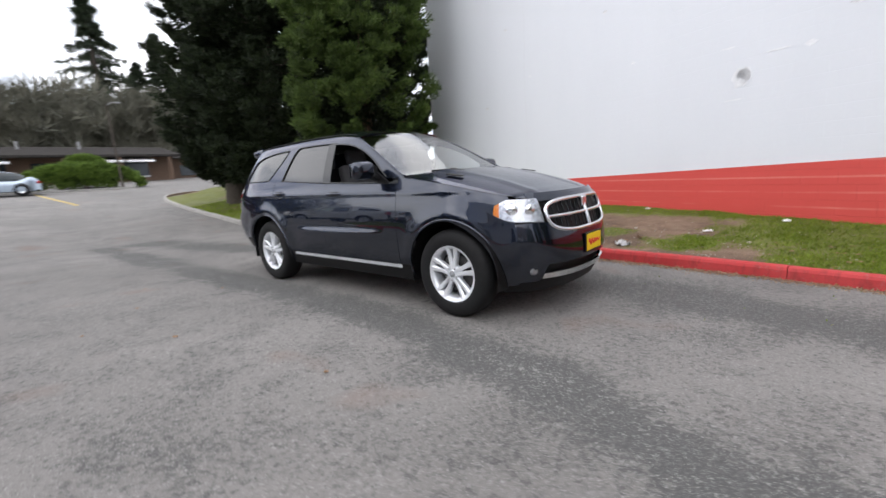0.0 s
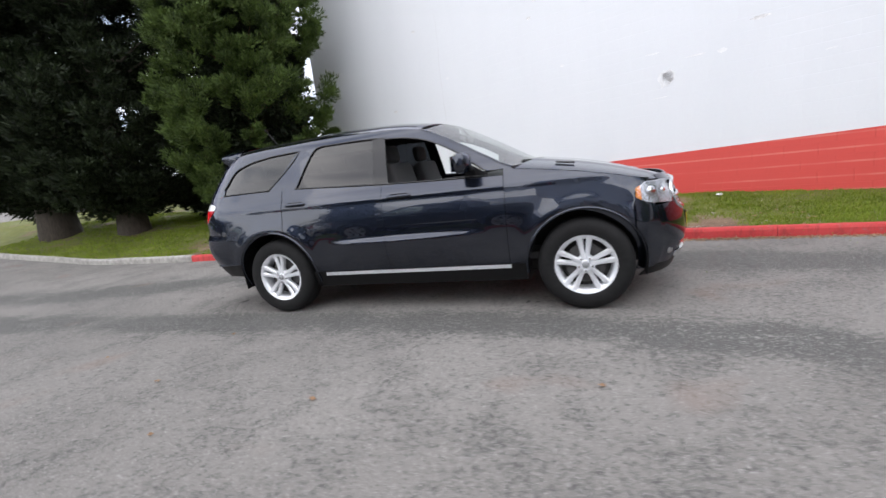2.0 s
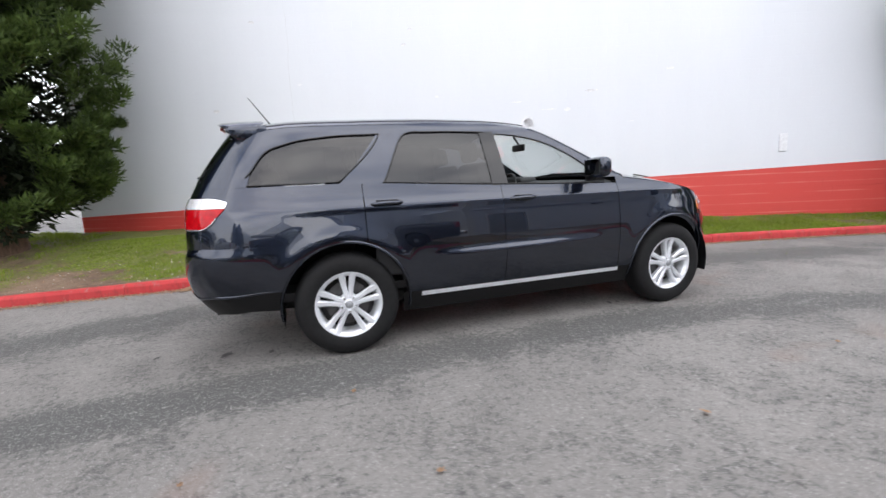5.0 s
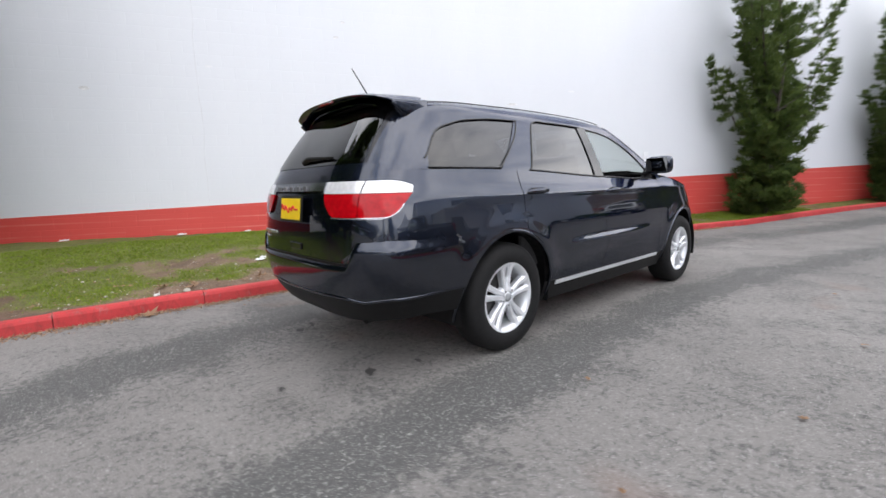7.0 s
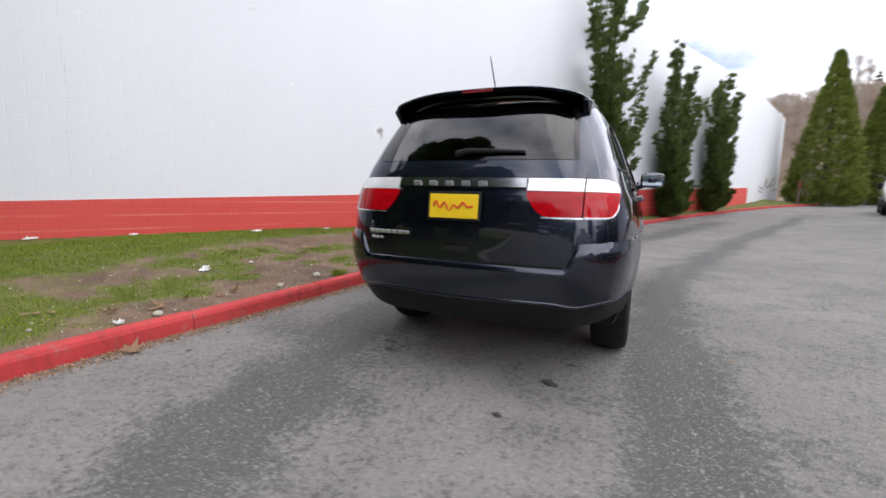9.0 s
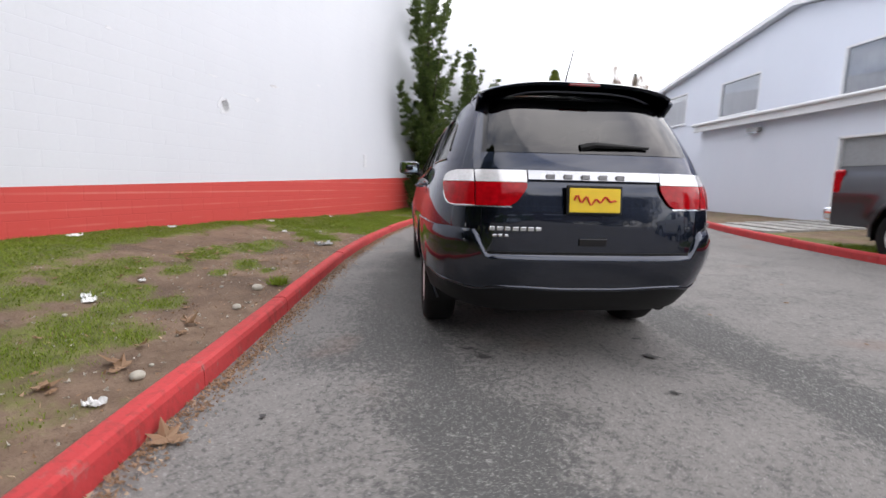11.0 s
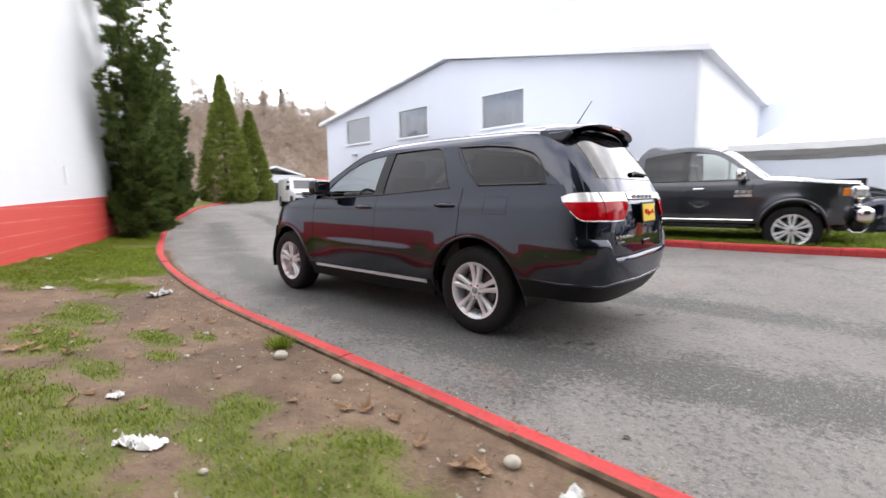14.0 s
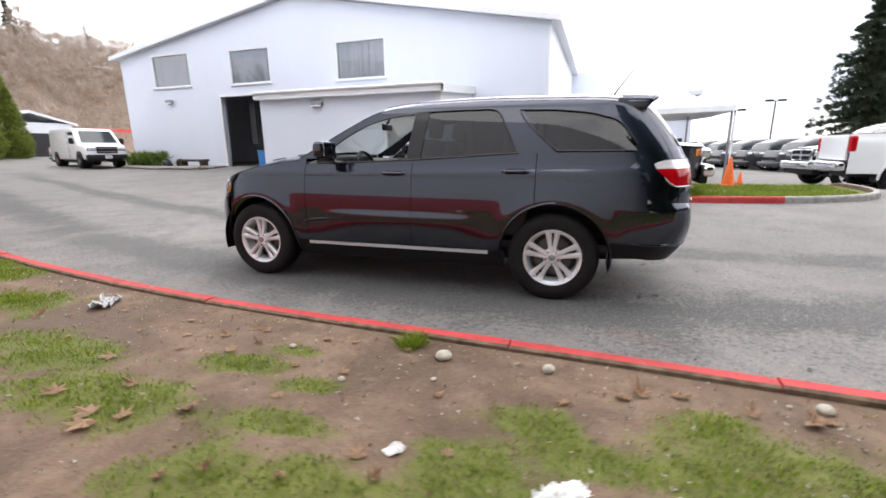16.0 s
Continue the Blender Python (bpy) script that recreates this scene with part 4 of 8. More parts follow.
def front_x(y, z):
    return 1.0 + (front_p(z) - 1.0) * max(0, 1 - min(1, abs(y) / half_w(z)) ** 2.35) ** (1 / 4.2)


def rear_cut(z):
    return rear_x(0.86 * half_w(z), z)


def front_cut(z):
    return front_x(0.80 * half_w(z), z)


ROOF_EDGE = spline([(-2.25, 1.640), (-1.9, 1.690), (-1.4, 1.712), (-0.5, 1.722), (-0.1, 1.705), (0.14, 1.668), (0.5, 1.50), (0.78, 1.345), (0.95, 1.255), (1.02, 1.235)])
HOOD_EDGE = spline([(0.90, 1.240), (1.33, 1.185), (1.7, 1.115), (1.98, 1.045), (2.25, 0.985)])
BELT = spline([(-2.3, 1.285), (-1.5, 1.285), (-0.3, 1.225), (0.6, 1.195), (0.9, 1.19)])
R_ARCH = 0.462


def arch(x, hx):
    d = R_ARCH**2 - (x - hx) ** 2
    return 0.385 + math.sqrt(d) if d > 0 else -1


def side_panel(name, root, x0, x1, low, high, nu, nv, material, sides=(-1, 1), out=0.0, thick=0.006, gap=0.0018, label=""):
    """A body panel on each flank between two curves; gap leaves the shut line open."""
    made = []
    for s in sides:
        def place(u, v, s=s):
            zg = low(x0 + (x1 - x0) * u) + gap
            zh = high(x0 + (x1 - x0) * u) - gap
            z = zg + (zh - zg) * v
            x = (x0 + gap) + (x1 - x0 - 2 * gap) * u
            return (x, s * (side_y(x, z) + out), z)

        made.append(part(name, grid(place, nu, nv, thick, flip=s > 0), material, root, label, smooth=True))
    return made


def build_car_body(root):
    # --- flanks
    def quarter(s):
        def place(u, v):
            x_n = -1.36 + (-2.42 + 1.36) * u
            lo = max(0.548, arch(x_n, -1.521))
            hi = BELT(x_n) - 0.0122
            z = lo + (hi - lo) * v
            x = -1.360 + (rear_cut(z) - 0.004 + 1.360) * u
            return (x, s * side_y(x, z), z)
        return place

    for s in (-1, 1):
        part("quarter_panel", grid(quarter(s), 44, 30, 0.006, flip=s < 0), M_PAINT, root, smooth=True)
    side_panel("front_door", root, -0.235, 0.905, lambda x: 0.425, lambda x: BELT(x) - 0.008, 44, 64, M_PAINT)

    def rear_door_low(x):
        a = arch(x, -1.521)
        return max(0.425, a + 0.012 if a > 0 else 0)

    side_panel("rear_door", root, -1.355, -0.235, rear_door_low, lambda x: BELT(x) - 0.008, 48, 64, M_PAINT)

    def fender(s):
        def place(u, v):
            x_n = 0.908 + 1.25 * u
            a = arch(x_n, 1.521)
            lo = a if a > 0 else (0.425 if x_n < 1.5 else 0.30)
            if x_n > 1.521 and a > 0:
                lo = max(a, 0.30)
            z_e = HOOD_EDGE(x_n)
            hi = HOOD_EDGE(0.908 + (front_cut(z_e) - 0.908) * u) + 0.001
            z = lo + (hi - lo) * v
            x = 0.908 + (front_cut(z) - 0.908) * u
            return (x, s * side_y(x, z), z)
        return place

    for s in (-1, 1):
        part("front_fender", grid(fender(s), 56, 30, 0.006, flip=s > 0), M_PAINT, root, smooth=True)
    # rails over the windows, pillars and the strip round the glass
    qw_top = spline([(-2.30, 1.33), (-2.14, 1.345), (-2.02, 1.50), (-1.86, 1.572), (-1.6, 1.618), (-1.18, 1.640)])
    rw_top = spline([(-1.185, 1.268), (-1.13, 1.385), (-1.075, 1.50), (-1.02, 1.60), (-0.985, 1.636), (-0.94, 1.650), (-0.8, 1.654), (-0.6, 1.655), (-0.30, 1.648)])
    fw_top = spline([(-0.21, 1.632), (0.0, 1.612), (0.18, 1.572), (0.4, 1.478), (0.57, 1.372), (0.66, 1.30), (0.75, 1.235)])

    def glass_top(x):
        if x < -1.18:
            return qw_top(x)
        if x < -0.25:
            return max(rw_top(x), 1.64 if x < -1.0 else 0)
        return fw_top(x)

    def rail(s):
        def place(u, v):
            x_n = -2.30 + 3.28 * u
            lo = glass_top(x_n) if x_n > -2.14 else BELT(x_n) - 0.012
            lo = max(lo, 1.215) if x_n > 0.5 else lo
            hi = max(ROOF_EDGE(x_n), lo + 0.004)
            z = lo + (hi - lo) * v
            x = x_n
            if x_n < -1.95:
                k = (-1.95 - x_n) / 0.35
                x = -1.95 + (rear_cut(z) + 1.95) * k
            return (x, s * side_y(x, z), z)
        return place

    for s in (-1, 1):
        part("roof_rail", grid(rail(s), 90, 8, 0.008, flip=s > 0), M_PAINT, root, smooth=True)

    def pillar(name, x0b, x0t, x1b, x1t, zt, material, out=0.002):
        for s in (-1, 1):
            def place(u, v, s=s):
                zb = BELT((x0b + x1b) / 2) - 0.012
                z = zb + (zt - zb) * v
                x = (x0b + (x0t - x0b) * v) * (1 - u) + (x1b + (x1t - x1b) * v) * u
                return (x, s * (side_y(x, z) + out), z)
            part(name, grid(place, 8, 16, 0.008, flip=s > 0), material, root, smooth=True)

    pillar("window_post", -0.305, -0.345, -0.165, -0.215, 1.652, M_GLOSSBLACK)
    for s in (-1, 1):
        # the painted post between the rear door glass and the quarter glass slants forward at the top
        def place(u, v, s=s):
            zb = 1.2665
            z = zb + (1.652 - zb) * v
            a = -1.53 + 0.34 * v ** 0.85
            b = -1.182 + 0.172 * v + 0.55 * max(0, v - 0.84) ** 1.3
            x = a + (b - a) * u
            return (x, s * side_y(x, z), z)
        part("rear_pillar", grid(place, 14, 18, 0.008, flip=s > 0), M_PAINT, root, smooth=True)

        def tail(u, v, s=s):
            z = 1.275 + 0.33 * v
            a = rear_cut(z)
            b = -2.135 + 0.16 * v ** 1.6
            x = a + (b - a) * u
            return (x, s * side_y(x, z), z)
        part("rear_corner_post", grid(tail, 14, 14, 0.008, flip=s > 0), M_PAINT, root, smooth=True)

    # --- glass
    def pane(name, x0, x1, low, high, material, label):
        obs = side_panel(name, root, x0, x1, low, high, 30, 10, material, out=-0.008, thick=0.0, gap=0.0, label=label)
        for ob in obs:
            ob.visible_shadow = False

    pane("quarter_glass", -2.145, -1.18, lambda x: 1.288 + 0.35 * max(0, (x + 1.52) / 0.34) ** 1.5 if x > -1.52 else 1.288, lambda x: qw_top(x), M_TINT, "dark privacy glass")
    pane("rear_door_glass", -1.195, -0.30, lambda x: 1.232 + 0.040 * (-0.30 - x) / 0.89, lambda x: rw_top(x), M_TINT, "dark privacy glass")
    # the front door glass is wound down, so the openings stay clear
    # black trims along the window edges
    def trim(points, r=0.007, name="window_trim", material=M_GLOSSBLACK):
        for s in (-1, 1):
            part(name, tube([(x, s * (side_y(x, z) + 0.001), z) for x, z in points], r, 6), material, root, smooth=True)

    trim([(x, BELT(x) - 0.002) for x in np.linspace(-1.20, 0.78, 34)], 0.008, "belt_moulding")
    trim([(x, qw_top(x)) for x in np.linspace(-2.145, -1.18, 30)] + [(-1.18 - 0.34 * k, 1.64 - 0.352 * k ** 0.75) for k in np.linspace(0.05, 1, 12)] + [(x, 1.286) for x in np.linspace(-1.56, -2.14, 14)], 0.007)
    trim([(x, rw_top(x)) for x in np.linspace(-1.19, -0.30, 30)], 0.007)
    trim([(x, fw_top(x)) for x in np.linspace(-0.20, 0.74, 30)], 0.008)
    # shut lines seen from the side: dark backing just inside the panels
    for s in (-1, 1):
        def inner(u, v, s=s):
            x = -1.50 + 2.55 * u
            lo = max(0.40, arch(x, -1.521), arch(x, 1.521))
            z = lo + (1.175 - lo) * v
            return (x, s * (side_y(x, z) - 0.03), z)
        part("inner_skin", grid(inner, 40, 12), M_BLACK, root)

    # --- roof, hood, windscreen
    def roof(u, v):
        w = 2 * v - 1
        xs = 0.13 - 2.36 * u
        ze = ROOF_EDGE(xs)
        ye = side_y(xs, ze)
        bow = 0.11 * (1 - u) ** 6 - 0.03 * u ** 8
        crown = 0.086 * (1 - 0.25 * (1 - u) ** 5)
        lap = max(0.0, abs(w) - 0.93) / 0.07
        return (xs + bow * (1 - w * w), (ye + 0.004 * lap) * w, ze - 0.006 * lap + crown * (1 - abs(w) ** 4.0))

    part("roof", grid(roof, 50, 30, 0.01, flip=True), M_PAINT, root, smooth=True)
    for s in (-1, 1):
        part("roof_channel", tube([(x, s * (side_y(x, ROOF_EDGE(x)) - 0.03), ROOF_EDGE(x) + 0.026) for x in np.linspace(-2.0, 0.1, 26)], 0.004, 6), M_BLACK, root)
        part("roof_strip", tube([(x, s * 0.57, ROOF_EDGE(x) + 0.026) for x in np.linspace(-2.02, -1.5, 12)], 0.012, 8), M_BLACK, root, smooth=True)

    def screen(u, v):
        w = 2 * v - 1
        xs = 0.985 - 0.845 * u
        ze = ROOF_EDGE(xs) - 0.004
        ye = side_y(xs, ze) - 0.012
        bow = 0.19 * (1 - u) + 0.11 * u
        return (xs + bow * (1 - w * w), ye * w, ze + (0.012 + 0.062 * u) * (1 - w * w))

    part("windscreen", grid(screen, 24, 24, flip=True), M_GLASS, root, "clear laminated windscreen", smooth=True).visible_shadow = False
    part("windscreen_edge", tube([screen(0, v) for v in np.linspace(0, 1, 24)], 0.012, 6), M_BLACK, root)
    for s in (-1, 1):
        part("a_pillar_trim", tube([(x, s * (side_y(x, ROOF_EDGE(x)) - 0.006), ROOF_EDGE(x) + 0.000) for x in np.linspace(0.13, 0.98, 24)], 0.010, 8), M_PAINT, root, smooth=True)

    def hood(u, v):
        w = 2 * v - 1
        xs = 0.99 + 1.30 * u
        ze = HOOD_EDGE(min(xs, 2.25))
        zc = ze + 0.055 - 0.028 * u
        ye = side_y(xs, ze) + 0.003 if u < 0.8 else None
        xe = xs + 0.17 * (1 - w * w) * (1 - u)
        if u >= 0.8:
            k = (u - 0.8) / 0.2
            y0 = side_y(0.99 + 1.30 * 0.8, HOOD_EDGE(0.99 + 1.30 * 0.8)) + 0.003
            y = (y0 + (0.63 - y0) * k) * w
            xf = front_x(y, 1.005) - 0.012
            x0 = 0.99 + 1.30 * 0.8 + 0.17 * (1 - w * w) * 0.2
            x = x0 + (xf - x0) * k
            ridge = 0.012 * math.exp(-(((abs(y) - 0.45) / 0.05) ** 2)) * (1 - k)
            lip = max(0.0, abs(w) - 0.95) / 0.05 * (1 - k)
            y += math.copysign(0.004 * lip, w)
            z = ze + (zc - ze) * (1 - abs(w) ** 3.2) + ridge - 0.003 * lip
            z = z + (1.022 - (HOOD_EDGE(2.25) + (0.027) * (1 - abs(w) ** 3.2))) * k * k
            return (x, y, z)
        y = ye * w
        ridge = 0.012 * math.exp(-(((abs(y) - 0.45) / 0.05) ** 2))
        lip = max(0.0, abs(w) - 0.95) / 0.05
        return (xe, y + math.copysign(0.004 * lip, w), ze + (zc - ze) * (1 - abs(w) ** 3.2) + ridge - 0.003 * lip)

    part("hood", grid(hood, 40, 40, 0.002), M_PAINT, root, smooth=True)

    # cowl under the windscreen
    def cowl(u, v):
        w = 2 * v - 1
        x = 0.97 + 0.19 * (1 - w * w) + 0.09 * u
        return (x, 0.84 * w, 1.228 + 0.02 * (1 - w * w) - 0.01 * u)

    part("cowl", grid(cowl, 4, 20), M_BLACK, root)
    for s, y0 in ((1, 0.62), (1, -0.05)):
        part("windscreen_wiper", tube([(1.19, y0, 1.262), (1.12, y0 - 0.25, 1.282), (1.03, y0 - 0.50, 1.280)], 0.007, 6), M_BLACK, root)
    for s in (-1, 1):
        part("hood_vent", box((0.16, 0.055, 0.010), (1.40, s * 0.66, 1.226), 0.004, turn=(s * -7, 8, s * -10)), M_BLACK, root)
    part("antenna", tube([(-1.98, 0.0, 1.80), (-1.985, 0, 1.82), (-2.13, 0.0, 2.02)], [0.016, 0.006, 0.003], 8), M_BLACK, root)


def rear_patch(root, name, y0, y1, z0, z1, material, out=0.0, nu=20, nv=12, thick=0.006, label="", sides=(1,)):
    """A panel on the tail; y0, y1, z0 and z1 may be functions of the other way."""
    made = []
    for s in sides:
        def place(u, v, s=s):
            a = y0(v) if callable(y0) else y0
            b = y1(v) if callable(y1) else y1
            y = a + (b - a) * u
            lo = z0(y) if callable(z0) else z0
            hi = z1(y) if callable(z1) else z1
            z = lo + (hi - lo) * v
            return (rear_x(y, z) - (out(y) if callable(out) else out), s * y, z)
        made.append(part(name, grid(place, nu, nv, thick, flip=s > 0), material, root, label, smooth=True))
    return made


def build_car_tail(root):
    W = lambda z: 0.86 * half_w(z)
    # gate below the glass, glass, surrounds
    rear_patch(root, "tailgate", -0.66, 0.66, 0.735, 1.005, M_PAINT, 0.0, 40, 14)
    rear_patch(root, "tailgate_upper", lambda v: -0.70, lambda v: 0.70, 1.213, 1.318, M_PAINT, 0.0, 40, 8)
    rear_patch(root, "tailgate_centre", -0.50, 0.50, 1.005, 1.213, M_PAINT, -0.012, 30, 8)
    gl = lambda v: 0.625 - 0.055 * v
    rear_patch(root, "rear_glass", lambda v: -gl(v), lambda v: gl(v), 1.318, 1.665, M_TINT, 0.004, 30, 16, 0.0, "dark tailgate glass")[0].visible_shadow = False
    rear_patch(root, "glass_surround", lambda v: gl(v), lambda v: gl(v) + 0.05, 1.318, 1.675, M_GLOSSBLACK, 0.0, 10, 14, sides=(1, -1))

    def corner(name, y_in, x_end, z0, z1, out, nu, nv):
        """A painted piece that runs round the rear corner on each side."""
        for s in (1, -1):
            def place(u, v, s=s):
                z = z0 + (z1 - z0) * v
                if u < 0.5:
                    y = y_in(z) + (0.86 * half_w(z) - y_in(z)) * u / 0.5
                    return (rear_x(y, z) - out, s * y, z)
                t = (u - 0.5) / 0.5
                x = rear_cut(z) + (x_end(z) - rear_cut(z)) * t
                return (x - out * (1 - t), s * (side_y(x, z) + out * (1 - t) - 0.010 * t), z)
            part(name, grid(place, nu, nv, 0.003, flip=s > 0), M_PAINT, root, smooth=True)

    corner("rear_pillar_corner", lambda z: 0.702 if z < 1.322 else 0.652 - 0.055 * (z - 1.318) / 0.35, lambda z: rear_cut(z) + 0.03, 1.214, 1.690, 0.001, 28, 22)
    # tail lamps: white strip over red, in two pieces each side
    for s in (1, -1):
        lamp = empty("tail_lamp")
        lamp.parent = root
        inner_edge = lambda v: 0.505 - 0.10 * min(1, v * 1.25) ** 0.6
        def rp(name, y0, y1, z0, z1, mat, out, nu=10, nv=8, label=""):
            def place(u, v):
                a = y0(v) if callable(y0) else y0
                b = y1(v) if callable(y1) else y1
                y = a + (b - a) * u
                z = z0 + (z1 - z0) * v
                return (rear_x(y, z) - out, s * y, z)
            part(name, grid(place, nu, nv, 0.012, flip=s > 0), mat, lamp, label, smooth=True)
        rp("red_lens", inner_edge, 0.695, 1.005, 1.140, M_TAILRED, 0.006, label="red tail lamp lens")
        rp("clear_lens", 0.405, 0.695, 1.143, 1.212, M_CLEARLAMP, 0.008, label="bright clear lamp strip")
        rp("lamp_moulding", 0.49, lambda v: W(1.0), 0.995, 1.003, M_BADGE, 0.005)

        def wrap(z0, z1, tip0, tip1, lift=0.0, drop=0.0):
            """From the gate's edge round the corner to a tip on the flank."""
            def place(u, v):
                k = max(0.0, (u - 0.5) / 0.5)
                up, down = lift * k ** 2.0, drop * k ** 2.6
                z = z0 + up + (z1 - down - z0 - up) * v
                if u < 0.5:
                    y = 0.703 + (0.86 * half_w(z) - 0.703) * u / 0.5
                    return (rear_x(y, z) - 0.008, s * y, z)
                t = (u - 0.5) / 0.5
                a = rear_cut(z)
                x = a + (tip0 + (tip1 - tip0) * v - a) * t
                return (x - 0.008 * (1 - t), s * (side_y(x, z) + 0.006), z)
            return place
        part("red_lens", grid(wrap(1.005, 1.140, -2.350, -2.290, 0.075), 22, 8, 0.010, flip=s > 0), M_TAILRED, lamp, "red tail lamp lens", smooth=True)
        part("clear_lens", grid(wrap(1.143, 1.212, -2.288, -2.270, 0.0, 0.030), 22, 6, 0.010, flip=s > 0), M_CLEARLAMP, lamp, "bright clear lamp strip", smooth=True)
        part("lamp_moulding", tube([wrap(1.002, 1.140, -2.350, -2.290, 0.075)(u, 0.0) for u in np.linspace(0, 1, 20)], 0.0045, 6), M_BADGE, lamp, smooth=True)
    corner("tail_corner", lambda z: 0.664, lambda z: rear_cut(z) + 0.03, 0.74, 1.003, 0.001, 26, 12)
    M_BAR = plain("satin_bar_metal", (0.42, 0.43, 0.45), 0.16, 1.0, grain=0.05)
    # bright bar with five raised blocks, plate, badges, wiper, high stop lamp
    rear_patch(root, "tailgate_bar", -0.398, 0.398, 1.160, 1.212, M_BAR, 0.014, 30, 6, 0.02, "bright chrome tailgate bar")
    for k in range(5):
        y = 0.27 - 0.105 * k
        part("bar_block", box((0.010, 0.052, 0.030), (rear_x(y, 1.178) - 0.020, y, 1.178), 0.004, 1), M_STEEL, root)
    px = rear_x(0, 1.05) - 0.028
    plate = empty("plate_holder")
    plate.parent = root
    part("plate_frame", box((0.014, 0.335, 0.170), (px + 0.004, 0.012, 1.046), 0.006, turn=(0, 6, 0)), M_BLACK, plate)
    part("plate", box((0.006, 0.305, 0.140), (px - 0.006, 0.012, 1.046), 0.004, turn=(0, 6, 0)), M_YELLOW, plate, "yellow dealer plate")
    squig = [(px - 0.0125, 0.012 + 0.125 - 0.25 * k / 26, 1.046 + 0.026 * math.sin(k * 1.05) * (1 - k / 36) + 0.010 * math.sin(k * 0.4)) for k in range(27)]
    part("red_script", tube([(x + (1.046 - z) * 0.10, y, z) for x, y, z in squig], 0.0055, 5), M_REDINK, plate, "red looping script mark")
    for y, w, z, h in [(0.60 - 0.045 * k, 0.034, 0.872, 0.022) for k in range(7)] + [(0.585 - 0.034 * k, 0.024, 0.832, 0.015) for k in range(3)]:
        part("badge_bar", box((0.006, w, h), (rear_x(y, z) - 0.005, y, z), 0.002, 1), M_BADGE, root)
    part("gate_handle", box((0.012, 0.17, 0.045), (rear_x(0, 0.80) - 0.004, 0, 0.80), 0.01), M_GLOSSBLACK, root)
    wp = [(rear_x(0.05, 1.37) - 0.012, 0.06, 1.352), (rear_x(0.0, 1.38) - 0.03, -0.02, 1.372), (rear_x(-0.3, 1.36) - 0.018, -0.36, 1.362)]
    part("rear_wiper", tube(wp, [0.024, 0.018, 0.008], 8), M_BLACK, root)

    # spoiler over the glass
    def spoiler(u, v):
        w = 2 * u - 1
        y = 0.662 * w
        top = 1.772 - 0.072 * abs(w) ** 3.2
        rows = [(-2.06, top + 0.020), (-2.22, top + 0.013), (-2.325, top + 0.002), (-2.355, top - 0.009), (-2.345, top - 0.020), (-2.25, top - 0.028), (-2.12, top - 0.046)]
        f = v * (len(rows) - 1)
        i = min(int(f), len(rows) - 2)
        a, b = rows[i], rows[i + 1]
        t = f - i
        x = a[0] + (b[0] - a[0]) * t + 0.085 * abs(w) ** 3
        z = a[1] + (b[1] - a[1]) * t
        shut = max(0.0, (abs(w) - 0.90) / 0.10) ** 2.2
        return (x + (-2.14 - x) * 0.55 * shut, y, z + (top - 0.020 - z) * shut)

    part("spoiler", grid(spoiler, 30, 18), M_PAINT, root, smooth=True)
    for s in (-1, 1):
        part("spoiler_cheek", prism([(-1.98, 1.59), (-2.165, 1.60), (-2.255, 1.675), (-2.235, 1.700), (-1.98, 1.715)], 0.035, at=Matrix.Translation((0, s * 0.638 - 0.0175, 0)), bevel=0.008), M_PAINT, root, smooth=True)
    part("stop_lamp", box((0.016, 0.20, 0.018), (-2.348, 0.0, 1.751), 0.006), M_TAILDARK, root, "dark red high stop lamp")
    # bumper wrapped round the tail from arch to arch, with raised shoulders; black valance below
    def arch_end(z):
        return -1.521 - math.sqrt(max(0.0, 0.478 ** 2 - (z - 0.385) ** 2)) - 0.004

    def round_tail(u, z, out):
        """u from -1 to 1 along the tail and both corners at one height."""
        s, k = (1 if u >= 0 else -1), abs(u)
        if k < 0.62:
            y = 0.86 * half_w(z) * k / 0.62
            return (rear_x(y, z) - out, s * y, z)
        t = (k - 0.62) / 0.38
        x0, x1 = rear_cut(z), arch_end(z)
        x = x0 + (x1 - x0) * t
        o = out * (1 - t) ** 1.5
        return (x - o * (1 - t) ** 2, s * (side_y(x, z) + max(o, 0.0015)), z)

    def bump_top(u):
        return 0.728 + 0.140 * ease(abs(u), 0.465, 0.525)

    def crease(u):
        k = abs(u)
        return 0.505 + 0.012 * ease(k, 0.1, 0.35) - 0.020 * math.exp(-(((k - 0.52) / 0.06) ** 2)) + 0.028 * ease(k, 0.62, 1.0)

    def bumper(u, v):
        q = 2 * u - 1
        lo, hi = crease(q) + 0.010, bump_top(q)
        out, roll = 0.010, 0.0
        if v > 0.8:
            roll = (v - 0.8) / 0.2
            out -= 0.040 * roll ** 2 * (1 - 0.6 * ease(abs(q), 0.7, 1.0))
        x, y, z = round_tail(q, lo + (hi - lo) * min(1, v / 0.97), max(out, -0.018))
        return (x, y, z)

    part("rear_bumper", grid(bumper, 130, 20, 0.012), M_PAINT, root, smooth=True)
    part("bumper_crease", tube([round_tail(q, crease(q) + 0.008, 0.016) for q in np.linspace(-1, 1, 120)], 0.014, 8), M_PAINT, root, smooth=True)
    rear_patch(root, "bumper_ledge", -0.62, 0.62, lambda y: 0.722, lambda y: 0.738, M_BLACK, 0.008, 40, 3, 0.03)

    def valance(u, v):
        q = 2 * u - 1
        lo = 0.362 + 0.045 * ease(abs(q), 0.4, 0.8)
        z = lo + (crease(q) + 0.012 - lo) * v
        return round_tail(q, z, 0.010 * v - 0.030 * (1 - v) ** 2)

